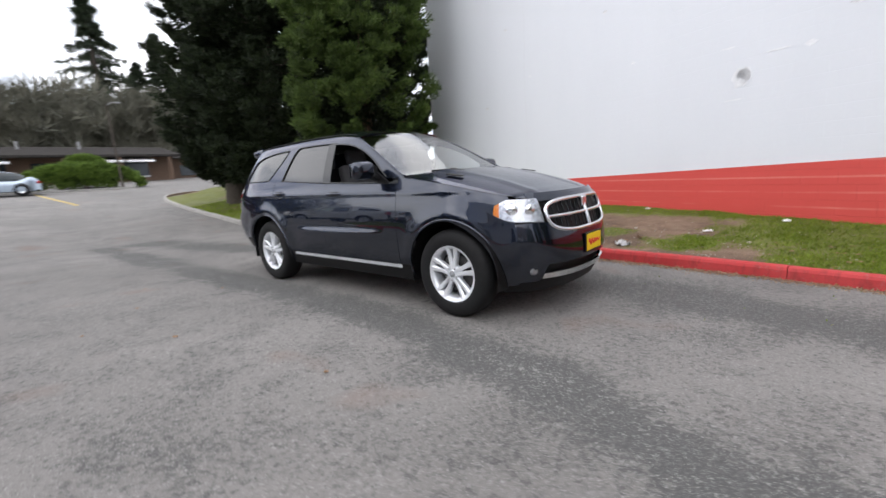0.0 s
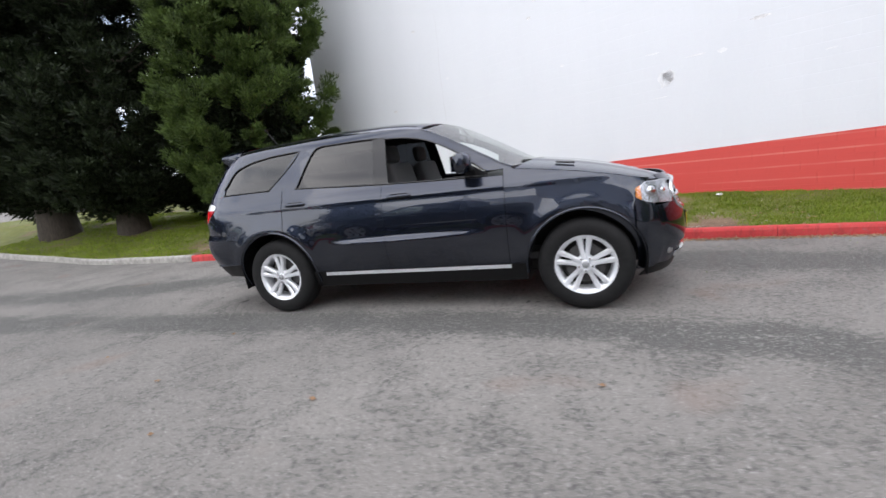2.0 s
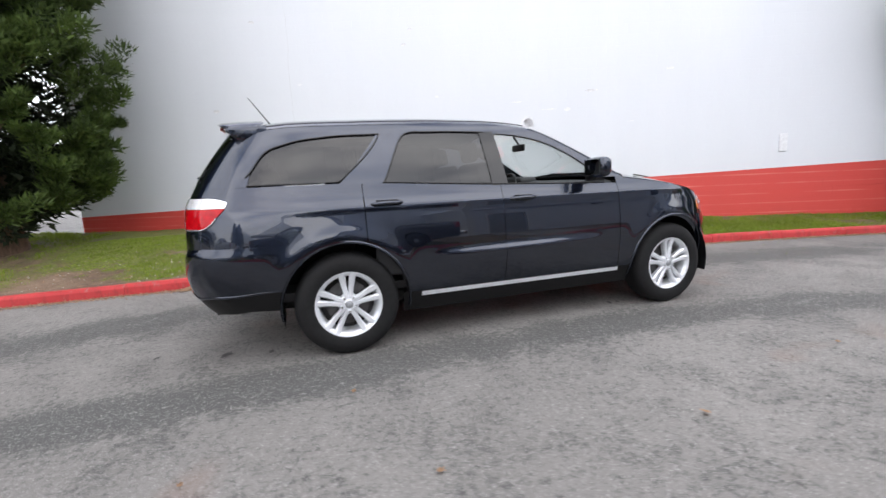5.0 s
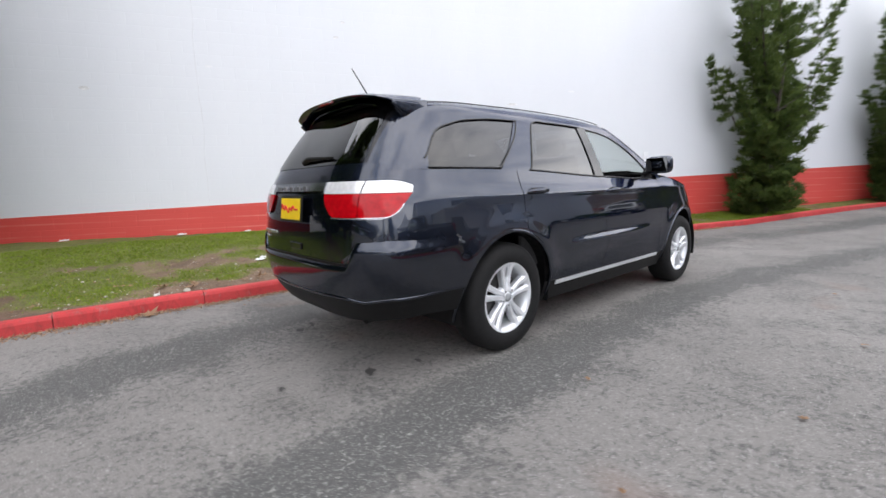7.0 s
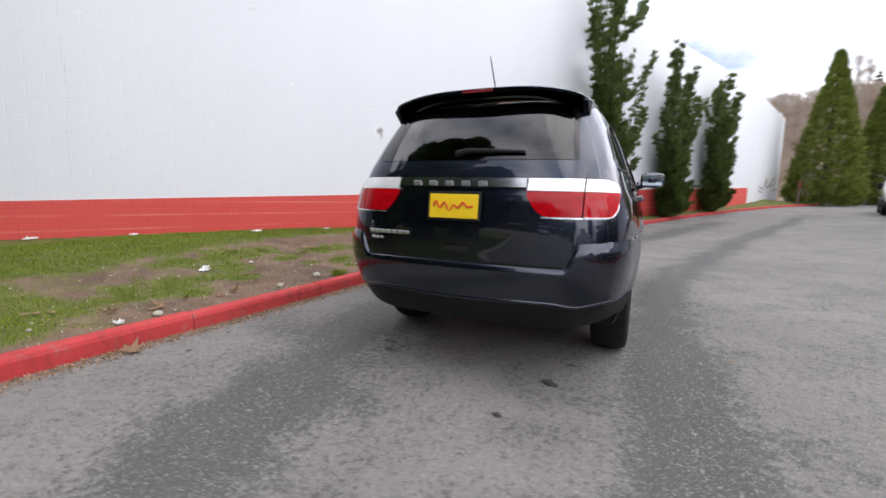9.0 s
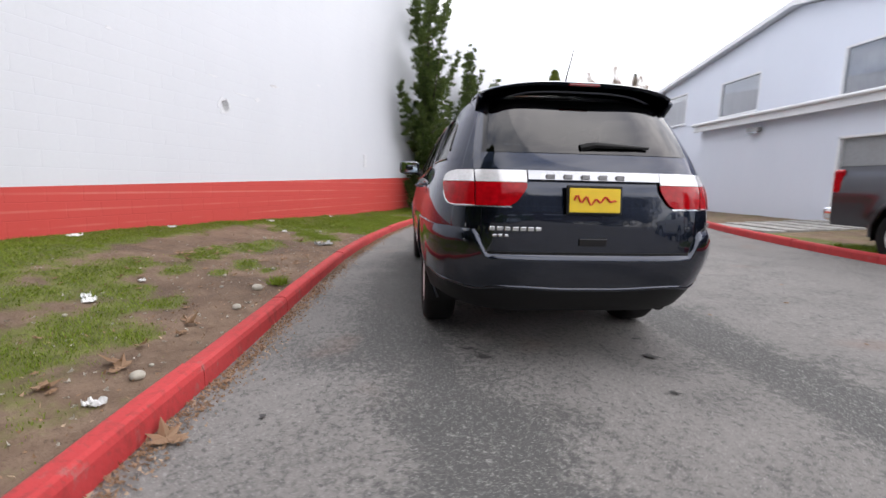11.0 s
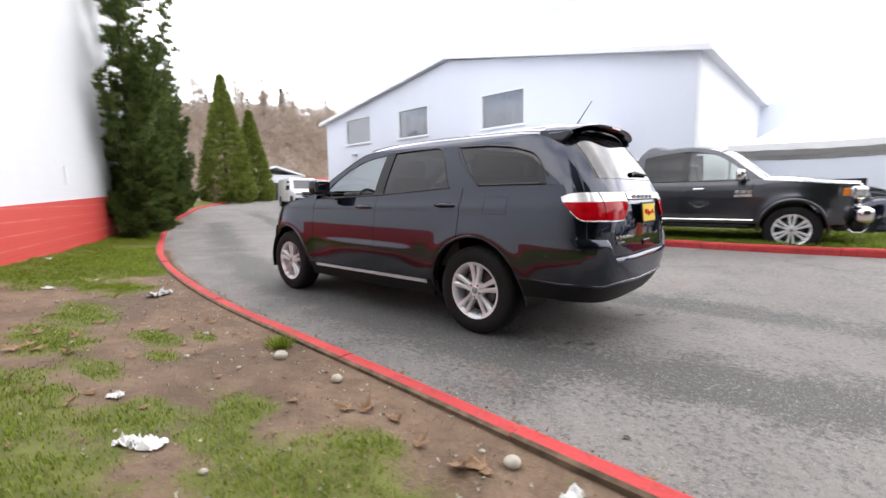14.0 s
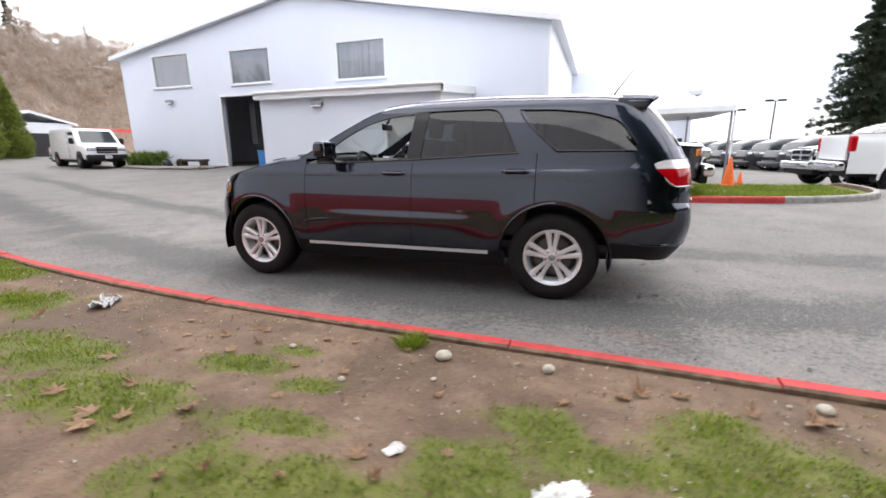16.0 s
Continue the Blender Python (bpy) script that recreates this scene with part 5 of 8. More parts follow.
    part("rear_valance", grid(valance, 120, 10, 0.010), M_BLACK, root, "black lower valance", smooth=True)
    part("exhaust_tip", lathe([(0.038, 0), (0.042, 0.0), (0.042, 0.16), (0.036, 0.16), (0.036, 0.02)], 20), M_DARKSTEEL, root, smooth=True).matrix_local = pose(-2.30, -0.56, 0.375, 0, 0, 90)


def front_patch(root, name, y0, y1, z0, z1, material, out=0.0, nu=24, nv=10, thick=0.008, label="", parent=None):
    def place(u, v):
        y = y0 + (y1 - y0) * u
        lo = z0(y) if callable(z0) else z0
        hi = z1(y) if callable(z1) else z1
        z = lo + (hi - lo) * v
        return (front_x(y, z) + out, y, z)
    return part(name, grid(place, nu, nv, thick), material, parent or root, label, smooth=True)


def build_car_nose(root):
    W = 0.80 * 0.955
    def round_nose(u, z, out):
        s, k = (1 if u >= 0 else -1), abs(u)
        if k < 0.66:
            y = 0.80 * half_w(z) * k / 0.66
            return (front_x(y, z) + out, s * y, z)
        t = (k - 0.66) / 0.34
        x0 = front_cut(z)
        x1 = max(1.521 + math.sqrt(max(0.0, 0.478 ** 2 - (z - 0.385) ** 2)) + 0.004, 1.915)
        x = x0 + (x1 - x0) * t
        return (x + out * (1 - t), s * (side_y(x, z) + out), z)

    def bumper(u, v):
        q = 2 * u - 1
        k = abs(q)
        lo = 0.47 - 0.14 * ease(k, 0.50, 0.56)
        hi = 0.722 + 0.088 * ease(k, 0.38, 0.46) + 0.030 * ease(k, 0.62, 0.90)
        return round_nose(q, lo + (hi - lo) * v, 0.005)

    part("front_bumper", grid(bumper, 120, 18, 0.010, flip=True), M_PAINT, root, smooth=True)
    front_patch(root, "lower_intake", -0.62, 0.62, 0.375, 0.472, M_BLACK, -0.03, 40, 6)
    for s in (1, -1):
        part("fog_lamp", lathe([(0.001, 0.0), (0.026, 0.004), (0.034, -0.004), (0.04, -0.02)], 18), M_STEEL, root, smooth=True).matrix_local = Matrix.Translation((front_x(0.68, 0.425) + 0.020, s * 0.68, 0.425)) @ pose(0, 0, 0, 0, 0, -90 + s * 35)
    front_patch(root, "bright_lip", -0.60, 0.60, lambda y: 0.335 + 0.02 * abs(y), 0.392, M_CHROME, 0.022, 40, 6, 0.02, "bright bumper lip")
    front_patch(root, "front_valance", -W, W, 0.235, 0.338, M_BLACK, 0.0, 40, 6)
    # grille: bright frame, cross bars, dark mesh
    grille = empty("grille")
    grille.parent = root
    front_patch(root, "grille_mesh", -0.535, 0.535, 0.722, 0.978, M_BLACK, -0.035, 40, 12, parent=grille)
    ring = []
    for t in np.linspace(0, 2 * math.pi, 60, endpoint=False):
        c, sn = math.cos(t), math.sin(t)
        y = 0.548 * math.copysign(abs(c) ** 0.45, c) * (1 - 0.10 * (sn < 0) * abs(sn))
        z = 0.850 + 0.130 * math.copysign(abs(sn) ** 0.55, sn)
        ring.append((front_x(y, z) + 0.012, y, z))
    part("grille_frame", tube(ring, 0.018, 8, closed=True), M_CHROME, grille, "chrome grille frame", smooth=True)
    part("grille_bar", tube([(front_x(y, 0.850) + 0.008, y, 0.850) for y in np.linspace(-0.544, 0.544, 24)], 0.016, 8), M_CHROME, grille, smooth=True)
    part("grille_bar", tube([(front_x(0, z) + 0.008, 0, z) for z in np.linspace(0.725, 0.975, 10)], 0.022, 8), M_CHROME, grille, smooth=True)
    part("grille_emblem", box((0.03, 0.085, 0.095), (front_x(0, 0.93) + 0.018, 0, 0.935), 0.02), M_BADGE, grille)
    for k in range(16):
        y = -0.505 + 1.01 * k / 15
        part("grille_slat", tube([(front_x(y, z) - 0.022, y, z) for z in np.linspace(0.735, 0.965, 6)], 0.005, 5), M_GLOSSBLACK, grille)
    front_patch(root, "hood_nose", -0.64, 0.64, 0.978, lambda y: 1.045, M_PAINT, 0.0, 40, 4)
    for s in (1, -1):
        lamp = empty("head_lamp")
        lamp.parent = root

        def shell(u, v, off=0.0):
            """Runs from beside the grille round the corner to a point on the fender."""
            z0 = 0.812 + 0.030 * u + 0.16 * max(0, u - 0.55) ** 1.4
            z1 = 1.002 + 0.006 * u - 0.15 * max(0, u - 0.60) ** 1.3
            z = z0 + (z1 - z0) * v
            y_in, y_cut = 0.572, 0.80 * half_w(z)
            if u < 0.55:
                y = y_in + (y_cut - y_in) * u / 0.55
                return (front_x(y, z) + off, s * (y + off * 0.3), z)
            a = front_cut(z)
            x = a + (1.925 - a) * (u - 0.55) / 0.45
            return (x + off * 0.4, s * (side_y(x, z) + off), z)

        part("lamp_bowl", grid(lambda u, v: shell(u, v, 0.002), 26, 8, 0.01, flip=s < 0), M_REFLECTOR, lamp, "bright faceted reflector", smooth=True)
        part("amber_marker", grid(lambda u, v: shell(0.86 + 0.14 * u, v, 0.004), 6, 8, 0.004, flip=s < 0), M_AMBER, lamp, "amber side marker", smooth=True)
        for u in (0.22, 0.55):
            p = Vector(shell(u, 0.5, 0.0))
            part("lamp_projector", lathe([(0.001, 0.012), (0.03, 0.012), (0.045, 0.004), (0.052, -0.004)], 20), M_CHROME, lamp, smooth=True).matrix_local = Matrix.Translation(p) @ pose(0, 0, 0, 0, 0, -90 + (s * 25 if u < 0.3 else s * 45))
        part("lamp_cover", grid(lambda u, v: shell(u, v, 0.014), 26, 8, flip=s < 0), M_LENS, lamp, smooth=True).visible_shadow = False
    plate = empty("plate_holder")
    plate.parent = root
    x = front_x(0, 0.58) + 0.022
    part("plate_frame", box((0.014, 0.33, 0.17), (x - 0.004, 0, 0.585), 0.006), M_BLACK, plate)
    part("plate", box((0.006, 0.305, 0.145), (x + 0.006, 0, 0.585), 0.004), M_YELLOW, plate, "yellow dealer plate")
    part("red_script", tube([(x + 0.0115, -0.12 + 0.24 * k / 26, 0.586 + 0.034 * math.sin(k * 1.05) * (1 - k / 36)) for k in range(27)], 0.0055, 5), M_REDINK, plate, "red looping script mark")


def wheel_mesh(root, face, twin=5, rim_r=0.243, tyre_r=0.387, width=0.25, spoke=None):
    """A road wheel about its axle; face is +1 or -1: which way the outer side looks along y."""
    h = width / 2
    prof = [(rim_r - 0.012, -h + 0.03), (rim_r + 0.008, -h + 0.010), (tyre_r - 0.075, -h), (tyre_r - 0.028, -h + 0.010), (tyre_r - 0.008, -h + 0.035), (tyre_r, -h + 0.07),
            (tyre_r, h - 0.07), (tyre_r - 0.008, h - 0.035), (tyre_r - 0.028, h - 0.010), (tyre_r - 0.075, h), (rim_r + 0.03, h - 0.004), (rim_r + 0.008, h - 0.012), (rim_r - 0.012, h - 0.03)]
    flip = Matrix.Scale(face, 4, (0, 1, 0))

    def put(name, bm, mat, parent, smooth=True, label=""):
        bm.transform(flip)
        if face < 0:
            bmesh.ops.reverse_faces(bm, faces=bm.faces)
        return part(name, bm, mat, parent, label, smooth)

    tyre = put("tyre", lathe(prof, 64), M_RUBBER, root)
    put("rim", lathe([(rim_r - 0.014, -h + 0.04), (rim_r - 0.03, -h + 0.06), (rim_r - 0.04, 0.0), (rim_r - 0.030, h - 0.050), (rim_r - 0.022, h - 0.028), (rim_r - 0.002, h - 0.016), (rim_r + 0.006, h - 0.014), (rim_r + 0.006, h - 0.022)], 64), M_ALLOY, root)
    put("brake_disc", lathe([(0.06, h - 0.10), (0.165, h - 0.10), (0.165, h - 0.115), (0.06, h - 0.115)], 40, closed=True), M_DISC, root)
    put("wheel_back", lathe([(0.001, h - 0.14), (rim_r - 0.03, h - 0.14)], 32), M_DARKSTEEL, root)
    # paired spokes
    for k in range(twin):
        for side in (-1, 1):
            bm = bmesh.new()
            rows = [(0.045, 0.020, 0.019, h - 0.024), (0.09, 0.024, 0.019, h - 0.030), (0.15, 0.030, 0.021, h - 0.032), (0.20, 0.037, 0.025, h - 0.026), (rim_r - 0.012, 0.046, 0.032, h - 0.018)]
            loops = []
            for r, off, w, y in rows:
                c = side * off * (1.0 if r > 0.1 else 0.8)
                loops.append([bm.verts.new((c - w, y - 0.012, r)), bm.verts.new((c - w * 0.55, y, r)), bm.verts.new((c + w * 0.55, y, r)), bm.verts.new((c + w, y - 0.012, r)), bm.verts.new((c + w * 0.8, y - 0.05, r)), bm.verts.new((c - w * 0.8, y - 0.05, r))])
            for a, b in zip(loops, loops[1:]):
                for i in range(6):
                    bm.faces.new((a[i], a[(i + 1) % 6], b[(i + 1) % 6], b[i]))
            bm.faces.new(loops[0][::-1])
            bm.faces.new(loops[-1])
            bmesh.ops.recalc_face_normals(bm, faces=bm.faces)
            bm.transform(pose(0, 0, 0, 0, 360 / twin * k, 0))
            put("spoke", bm, M_ALLOY, root, False)
    put("hub", lathe([(0.001, h - 0.022), (0.030, h - 0.024), (0.036, h - 0.030), (0.066, h - 0.032), (0.076, h - 0.040), (0.080, h - 0.08)], 32), M_ALLOY, root)
    put("centre_cap", lathe([(0.001, h - 0.014), (0.024, h - 0.016), (0.030, h - 0.024)], 24), M_DOORGREY, root)
    for k in range(5):
        t = radians(72 * k + 36)
        put("lug_nut", cylinder(0.011, 0.009, (0.056 * math.sin(t), h - 0.034, 0.056 * math.cos(t)), (0.056 * math.sin(t), h - 0.016, 0.056 * math.cos(t)), 6), M_CHROME, root, False)


def seat(root, x, y, wide, name="seat"):
    s = empty(name)
    s.parent = root
    part("cushion", box((0.50, wide, 0.16), (x, y, 0.78), 0.05, 3, turn=(0, -6, 0)), M_CLOTH, s, smooth=True)
    part("backrest", box((0.14, wide, 0.62), (x - 0.30, y, 1.10), 0.05, 3, turn=(0, -14, 0)), M_CLOTH, s, smooth=True)
    for dy in ([0] if wide < 0.7 else [-wide * 0.32, wide * 0.32]):
        part("headrest", box((0.09, 0.26, 0.18), (x - 0.41, y + dy, 1.50), 0.045, 3, turn=(0, -10, 0)), M_CLOTH, s, smooth=True)


def build_car_inside(root):
    for y in (-0.40, 0.40):
        seat(root, 0.10, y, 0.52, "front_seat")
    seat(root, -0.85, 0.0, 1.36, "rear_seat")
    seat(root, -1.65, 0.0, 1.20, "third_seat")
    part("floor_pan", box((4.2, 1.60, 0.06), (-0.25, 0, 0.46)), M_CLOTH, root)
    part("dashboard", box((0.42, 1.62, 0.26), (0.80, 0, 1.08), 0.09, 3), M_DASH, root, smooth=True)
    part("instrument_hood", box((0.22, 0.44, 0.10), (0.64, 0.40, 1.21), 0.04, 3), M_DASH, root, smooth=True)
    ring = [(0.47 + 0.07 * math.sin(t), 0.40 + 0.185 * math.cos(t), 1.12 + 0.175 * math.sin(t)) for t in np.linspace(0, 2 * math.pi, 36, endpoint=False)]
    wheel = part("steering_wheel", tube(ring, 0.016, 8, closed=True), M_BLACK, root, smooth=True)
    part("wheel_boss", box((0.06, 0.16, 0.10), (0.50, 0.40, 1.11), 0.03, 3, turn=(0, 22, 0)), M_BLACK, wheel)
    for a in (0, 180, 270):
        t = radians(a)
        part("wheel_spoke", tube([(0.50, 0.40, 1.11), (0.47 + 0.07 * math.sin(t), 0.40 + 0.185 * math.cos(t), 1.12 + 0.175 * math.sin(t))], 0.014, 6), M_BLACK, wheel)
    part("rear_view_mirror", box((0.03, 0.24, 0.07), (0.42, 0.0, 1.56), 0.02, 3), M_BLACK, root, smooth=True)
    part("mirror_stalk", tube([(0.44, 0, 1.57), (0.36, 0, 1.68)], 0.01, 6), M_BLACK, root)
    part("headliner", grid(lambda u, v: (0.05 - 2.15 * u, (2 * v - 1) * 0.62, 1.655 + 0.05 * (1 - (2 * v - 1) ** 2)), 10, 8), M_CLOTH, root)
    for s in (-1, 1):
        for x0, x1 in ((-0.18, 0.78), (-1.28, -0.28)):
            part("door_card", box((x1 - x0, 0.05, 0.62), ((x0 + x1) / 2, s * 0.83, 0.86), 0.02), M_DASH, root)
    part("firewall", box((0.05, 1.6, 0.75), (1.02, 0, 0.82)), M_BLACK, root)


def mirror(root, s):
    g = empty("door_mirror")
    g.parent = root

    def shell(u, v):
        a = 2 * math.pi * u
        r = math.sin(math.pi * min(max(v, 0.0), 1.0)) ** 0.38
        return (0.600 + (v - 0.5) * 0.155, s * (1.045 + 0.125 * r * math.copysign(abs(math.cos(a)) ** 0.5, math.cos(a))), 1.320 + 0.084 * r * math.copysign(abs(math.sin(a)) ** 0.5, math.sin(a)))

    bm = grid(shell, 28, 14, flip=s < 0)
    bmesh.ops.recalc_face_normals(bm, faces=bm.faces)
    part("mirror_shell", bm, M_PAINT, g, smooth=True)
    part("mirror_glass", box((0.004, 0.200, 0.128), (0.532, s * 1.045, 1.320), 0.02), M_MIRROR, g)
    part("mirror_foot", box((0.09, 0.12, 0.05), (0.63, s * 0.925, 1.245), 0.02, turn=(s * 25, 0, 0)), M_BLACK, g)
    part("mirror_base", prism([(0.57, 1.205), (0.79, 1.20), (0.635, 1.30)], 0.02, at=Matrix.Translation((0, s * 0.895 - 0.01, 0))), M_BLACK, g)


def handle(root, x, s):
    z = 1.118 if x < -0.5 else 1.098
    y = side_y(x, z)
    pts = [(x - 0.115, s * (y - 0.004), z - 0.004), (x - 0.085, s * (y + 0.026), z), (x, s * (y + 0.034), z + 0.003), (x + 0.085, s * (y + 0.028), z + 0.002), (x + 0.115, s * (y - 0.002), z)]
    h = part("door_handle", tube(pts, [0.010, 0.016, 0.017, 0.016, 0.010], 8), M_PAINT, root, smooth=True)
    part("handle_cup", box((0.16, 0.006, 0.050), (x, s * (y + 0.001), z), 0.002), M_GLOSSBLACK, h)


def sport_utility():
    root = empty("sport_utility_vehicle")
    tagged(root, "dark steel-blue sport utility vehicle parked beside the red kerb", "car")
    build_car_body(root)
    build_car_tail(root)
    build_car_nose(root)
    build_car_inside(root)
    for s in (-1, 1):
        mirror(root, s)
        handle(root, -1.19, s)
        handle(root, -0.055, s)
        # bright sill strip, black rocker, arch lips, liners
        def strip(u, v, s=s):
            x = -0.955 + 1.865 * u
            z = 0.383 + 0.030 * v
            return (x, s * (side_y(x, z) + 0.006), z)
        part("sill_strip", grid(strip, 24, 3, 0.012, flip=s > 0), M_ALLOY, root, "bright sill strip", smooth=True)

        def rocker(u, v, s=s):
            x = -1.10 + 2.14 * u
            z = 0.265 + 0.155 * v
            return (x, s * (side_y(x, z) - 0.004), z)
        part("rocker_panel", grid(rocker, 24, 6, 0.01, flip=s > 0), M_BLACK, root, smooth=True)
        for hx in (-1.521, 1.521):
            a0, a1 = (-8, 190) if hx < 0 else (-10, 186)
            pts = []
            for a in np.linspace(a0, a1, 40):
                x, z = hx + (R_ARCH + 0.012) * math.cos(radians(a)), 0.385 + (R_ARCH + 0.012) * math.sin(radians(a))
                pts.append((x, s * (side_y(min(max(x, -2.2), 2.05), max(z, 0.3)) - 0.002), z))
            part("arch_lip", tube(pts, 0.013, 6), M_PAINT, root, smooth=True)

            def liner(u, v, hx=hx, s=s):
                a = radians(-14 + 208 * u)
                return (hx + (R_ARCH + 0.01) * math.cos(a), s * (0.50 + 0.43 * v), 0.385 + (R_ARCH + 0.01) * math.sin(a))
            part("arch_liner", grid(liner, 28, 4), M_BLACK, root)
            part("arch_back", prism([(hx + 0.47 * math.cos(radians(a)), 0.385 + 0.47 * math.sin(radians(a))) for a in np.linspace(-10, 190, 20)], 0.02, at=Matrix.Translation((0, s * 0.50, 0))), M_BLACK, root)
        w = empty("front_wheel", pose(1.521, s * 0.822, 0.385))
        w.parent = root
        wheel_mesh(w, s)
        w = empty("rear_wheel", pose(-1.521, s * 0.822, 0.385))
        w.parent = root
        wheel_mesh(w, s)
        # fuel flap on the left flank
    ring = [(-1.615, 1.045), (-1.615, 1.185), (-1.835, 1.185), (-1.835, 1.045)]
    pts = []
    for (a, b), (c, d) in zip(ring, ring[1:] + ring[:1]):
        pts += [(a + (c - a) * k / 8, side_y(a + (c - a) * k / 8, b + (d - b) * k / 8) + 0.0005, b + (d - b) * k / 8) for k in range(8)]
    part("fuel_flap_edge", tube(pts, 0.0012, 5, closed=True), M_GLOSSBLACK, root)
    part("underbody", box((3.7, 1.40, 0.14), (0.0, 0, 0.36), 0.04), M_DARKSTEEL, root)
    for x in (-1.521, 1.521):
        part("axle", cylinder(0.05, 0.05, (x, -0.72, 0.36), (x, 0.72, 0.36), 12), M_DARKSTEEL, root)
    part("exhaust_pipe", tube([(0.8, -0.25, 0.25), (-1.0, -0.30, 0.25), (-1.9, -0.45, 0.32), (-2.32, -0.56, 0.37)], 0.035, 10), M_DARKSTEEL, root)
    part("muffler", cylinder(0.08, 0.08, (-1.85, 0.25, 0.43), (-2.25, 0.25, 0.43), 18), M_DARKSTEEL, root)
    return root


sport_utility()

# ---------------------------------------------------------------- trees
def blade_cloud(centres, aims, spread, length, width, per, seed, flat=0.0, squash=0.75):
    """Many thin leaf blades in clumps: arrays of corners and triangles."""
    r = np.random.default_rng(seed)
    c = np.repeat(np.asarray(centres, float), per, axis=0)
    a = np.repeat(np.asarray(aims, float), per, axis=0)
    sp = np.repeat(np.asarray(spread, float).reshape(-1, 1), per, axis=0)
    n = len(c)
    off = r.normal(size=(n, 3))
    off /= np.linalg.norm(off, axis=1, keepdims=True) + 1e-9
    rad = r.random((n, 1)) ** 0.45
    base = c + off * rad * sp * np.array([1, 1, squash])
    d = a * 0.9 + off * 0.8 + r.normal(size=(n, 3)) * 0.35
    d[:, 2] -= flat
    d /= np.linalg.norm(d, axis=1, keepdims=True) + 1e-9
    ln = length * r.uniform(0.55, 1.3, (n, 1))
    side = np.cross(d, r.normal(size=(n, 3)))
    side /= np.linalg.norm(side, axis=1, keepdims=True) + 1e-9
    wd = width * r.uniform(0.6, 1.3, (n, 1))
    p0, p1 = base - side * wd * 0.5, base + side * wd * 0.5
    p2 = base + d * ln
    verts = np.stack([p0, p1, p2], 1).reshape(-1, 3)
    return verts, np.arange(n * 3).reshape(-1, 3)


def trunk_mesh(points, radii, sides=12):
    return tube(points, list(radii), sides)


def cedar(at, height, radius, bottom, leaf, seed, label, trunk_r=0.4, n=420, per=64, blade=0.20, lean=(0, 0)):
    """A broad conical conifer with upswept rounded sprays and gaps between its limbs."""
    r = random.Random(seed)
    x0, y0, z0 = at
    root = empty("conifer_tree", pose(x0, y0, z0))
    tagged(root, label, "tree", "conifers behind the vehicle")
    pts = [(lean[0] * k / 8, lean[1] * k / 8, -0.3 + (height * 0.95 + 0.3) * k / 8) for k in range(9)]
    rad = [trunk_r * (1.35 if k == 0 else 1.0 - 0.105 * k) for k in range(9)]
    centres, aims, spread = [], [], []
    limbs = trunk_mesh(pts, rad)
    dark_c, dark_a, dark_s = [], [], []
    for i in range(n):
        h = bottom + (height - bottom) * (r.random() ** 1.2)
        f = (h - bottom) / (height - bottom)
        prof = radius * (min(1, 0.66 + f * 3.0)) * max(0.04, 1 - max(0, f - 0.25) ** 1.35)
        ang = r.uniform(0, 2 * math.pi)
        ca, sa = math.cos(ang), math.sin(ang)
        lump = 1 + 0.26 * noise.noise(Vector((ca * 1.6, sa * 1.6, h * 0.75 + seed)))
        reach = prof * r.uniform(0.78, 1.08) * lump
        big = (0.30 + 0.30 * r.random()) * (0.5 + 0.5 * min(1, prof / radius * 1.3))
        # an upswept limb ends in a head of fanned sprays; dark sprays near the trunk behind it colour in the crown's
        # inner shade
        head = Vector((ca * reach, sa * reach, h + 0.05 * reach))
        for k in range(9):
            t = (k + 0.5) / 9
            a2 = ang + r.uniform(-1.3, 1.3)
            q = head + Vector((math.cos(a2) * big * t, math.sin(a2) * big * t, big * (0.75 * t - 0.30 + r.uniform(-0.22, 0.22))))
            centres.append(tuple(q))
            aims.append((math.cos(a2) * 0.7, math.sin(a2) * 0.7, 0.85))
            spread.append(big * r.uniform(0.26, 0.40))
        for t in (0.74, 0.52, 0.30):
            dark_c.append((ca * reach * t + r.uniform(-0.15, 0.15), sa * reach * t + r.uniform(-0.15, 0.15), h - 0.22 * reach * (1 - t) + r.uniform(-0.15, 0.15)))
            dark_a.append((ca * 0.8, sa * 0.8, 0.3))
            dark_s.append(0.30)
        if i % 4 == 0 and reach > 0.6:
            limbs = tube([(0, 0, h - 0.1), (ca * reach * 0.5, sa * reach * 0.5, h - 0.16 * reach), (ca * reach * 0.92, sa * reach * 0.92, h - 0.02 * reach)], [0.05, 0.035, 0.012], 5, bm=limbs)
    part("trunk", limbs, M_BARK if leaf is M_LEAF_C else M_BARK_D, root, smooth=True)
    v, f = blade_cloud(centres, aims, spread, blade, blade * 0.36, per, seed)
    raw_mesh("crown", v, f, leaf, root)
    # inner shade of the green tree is put in as these darker leaves
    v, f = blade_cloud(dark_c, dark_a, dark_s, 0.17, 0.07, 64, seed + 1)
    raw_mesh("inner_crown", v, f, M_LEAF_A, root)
    return root


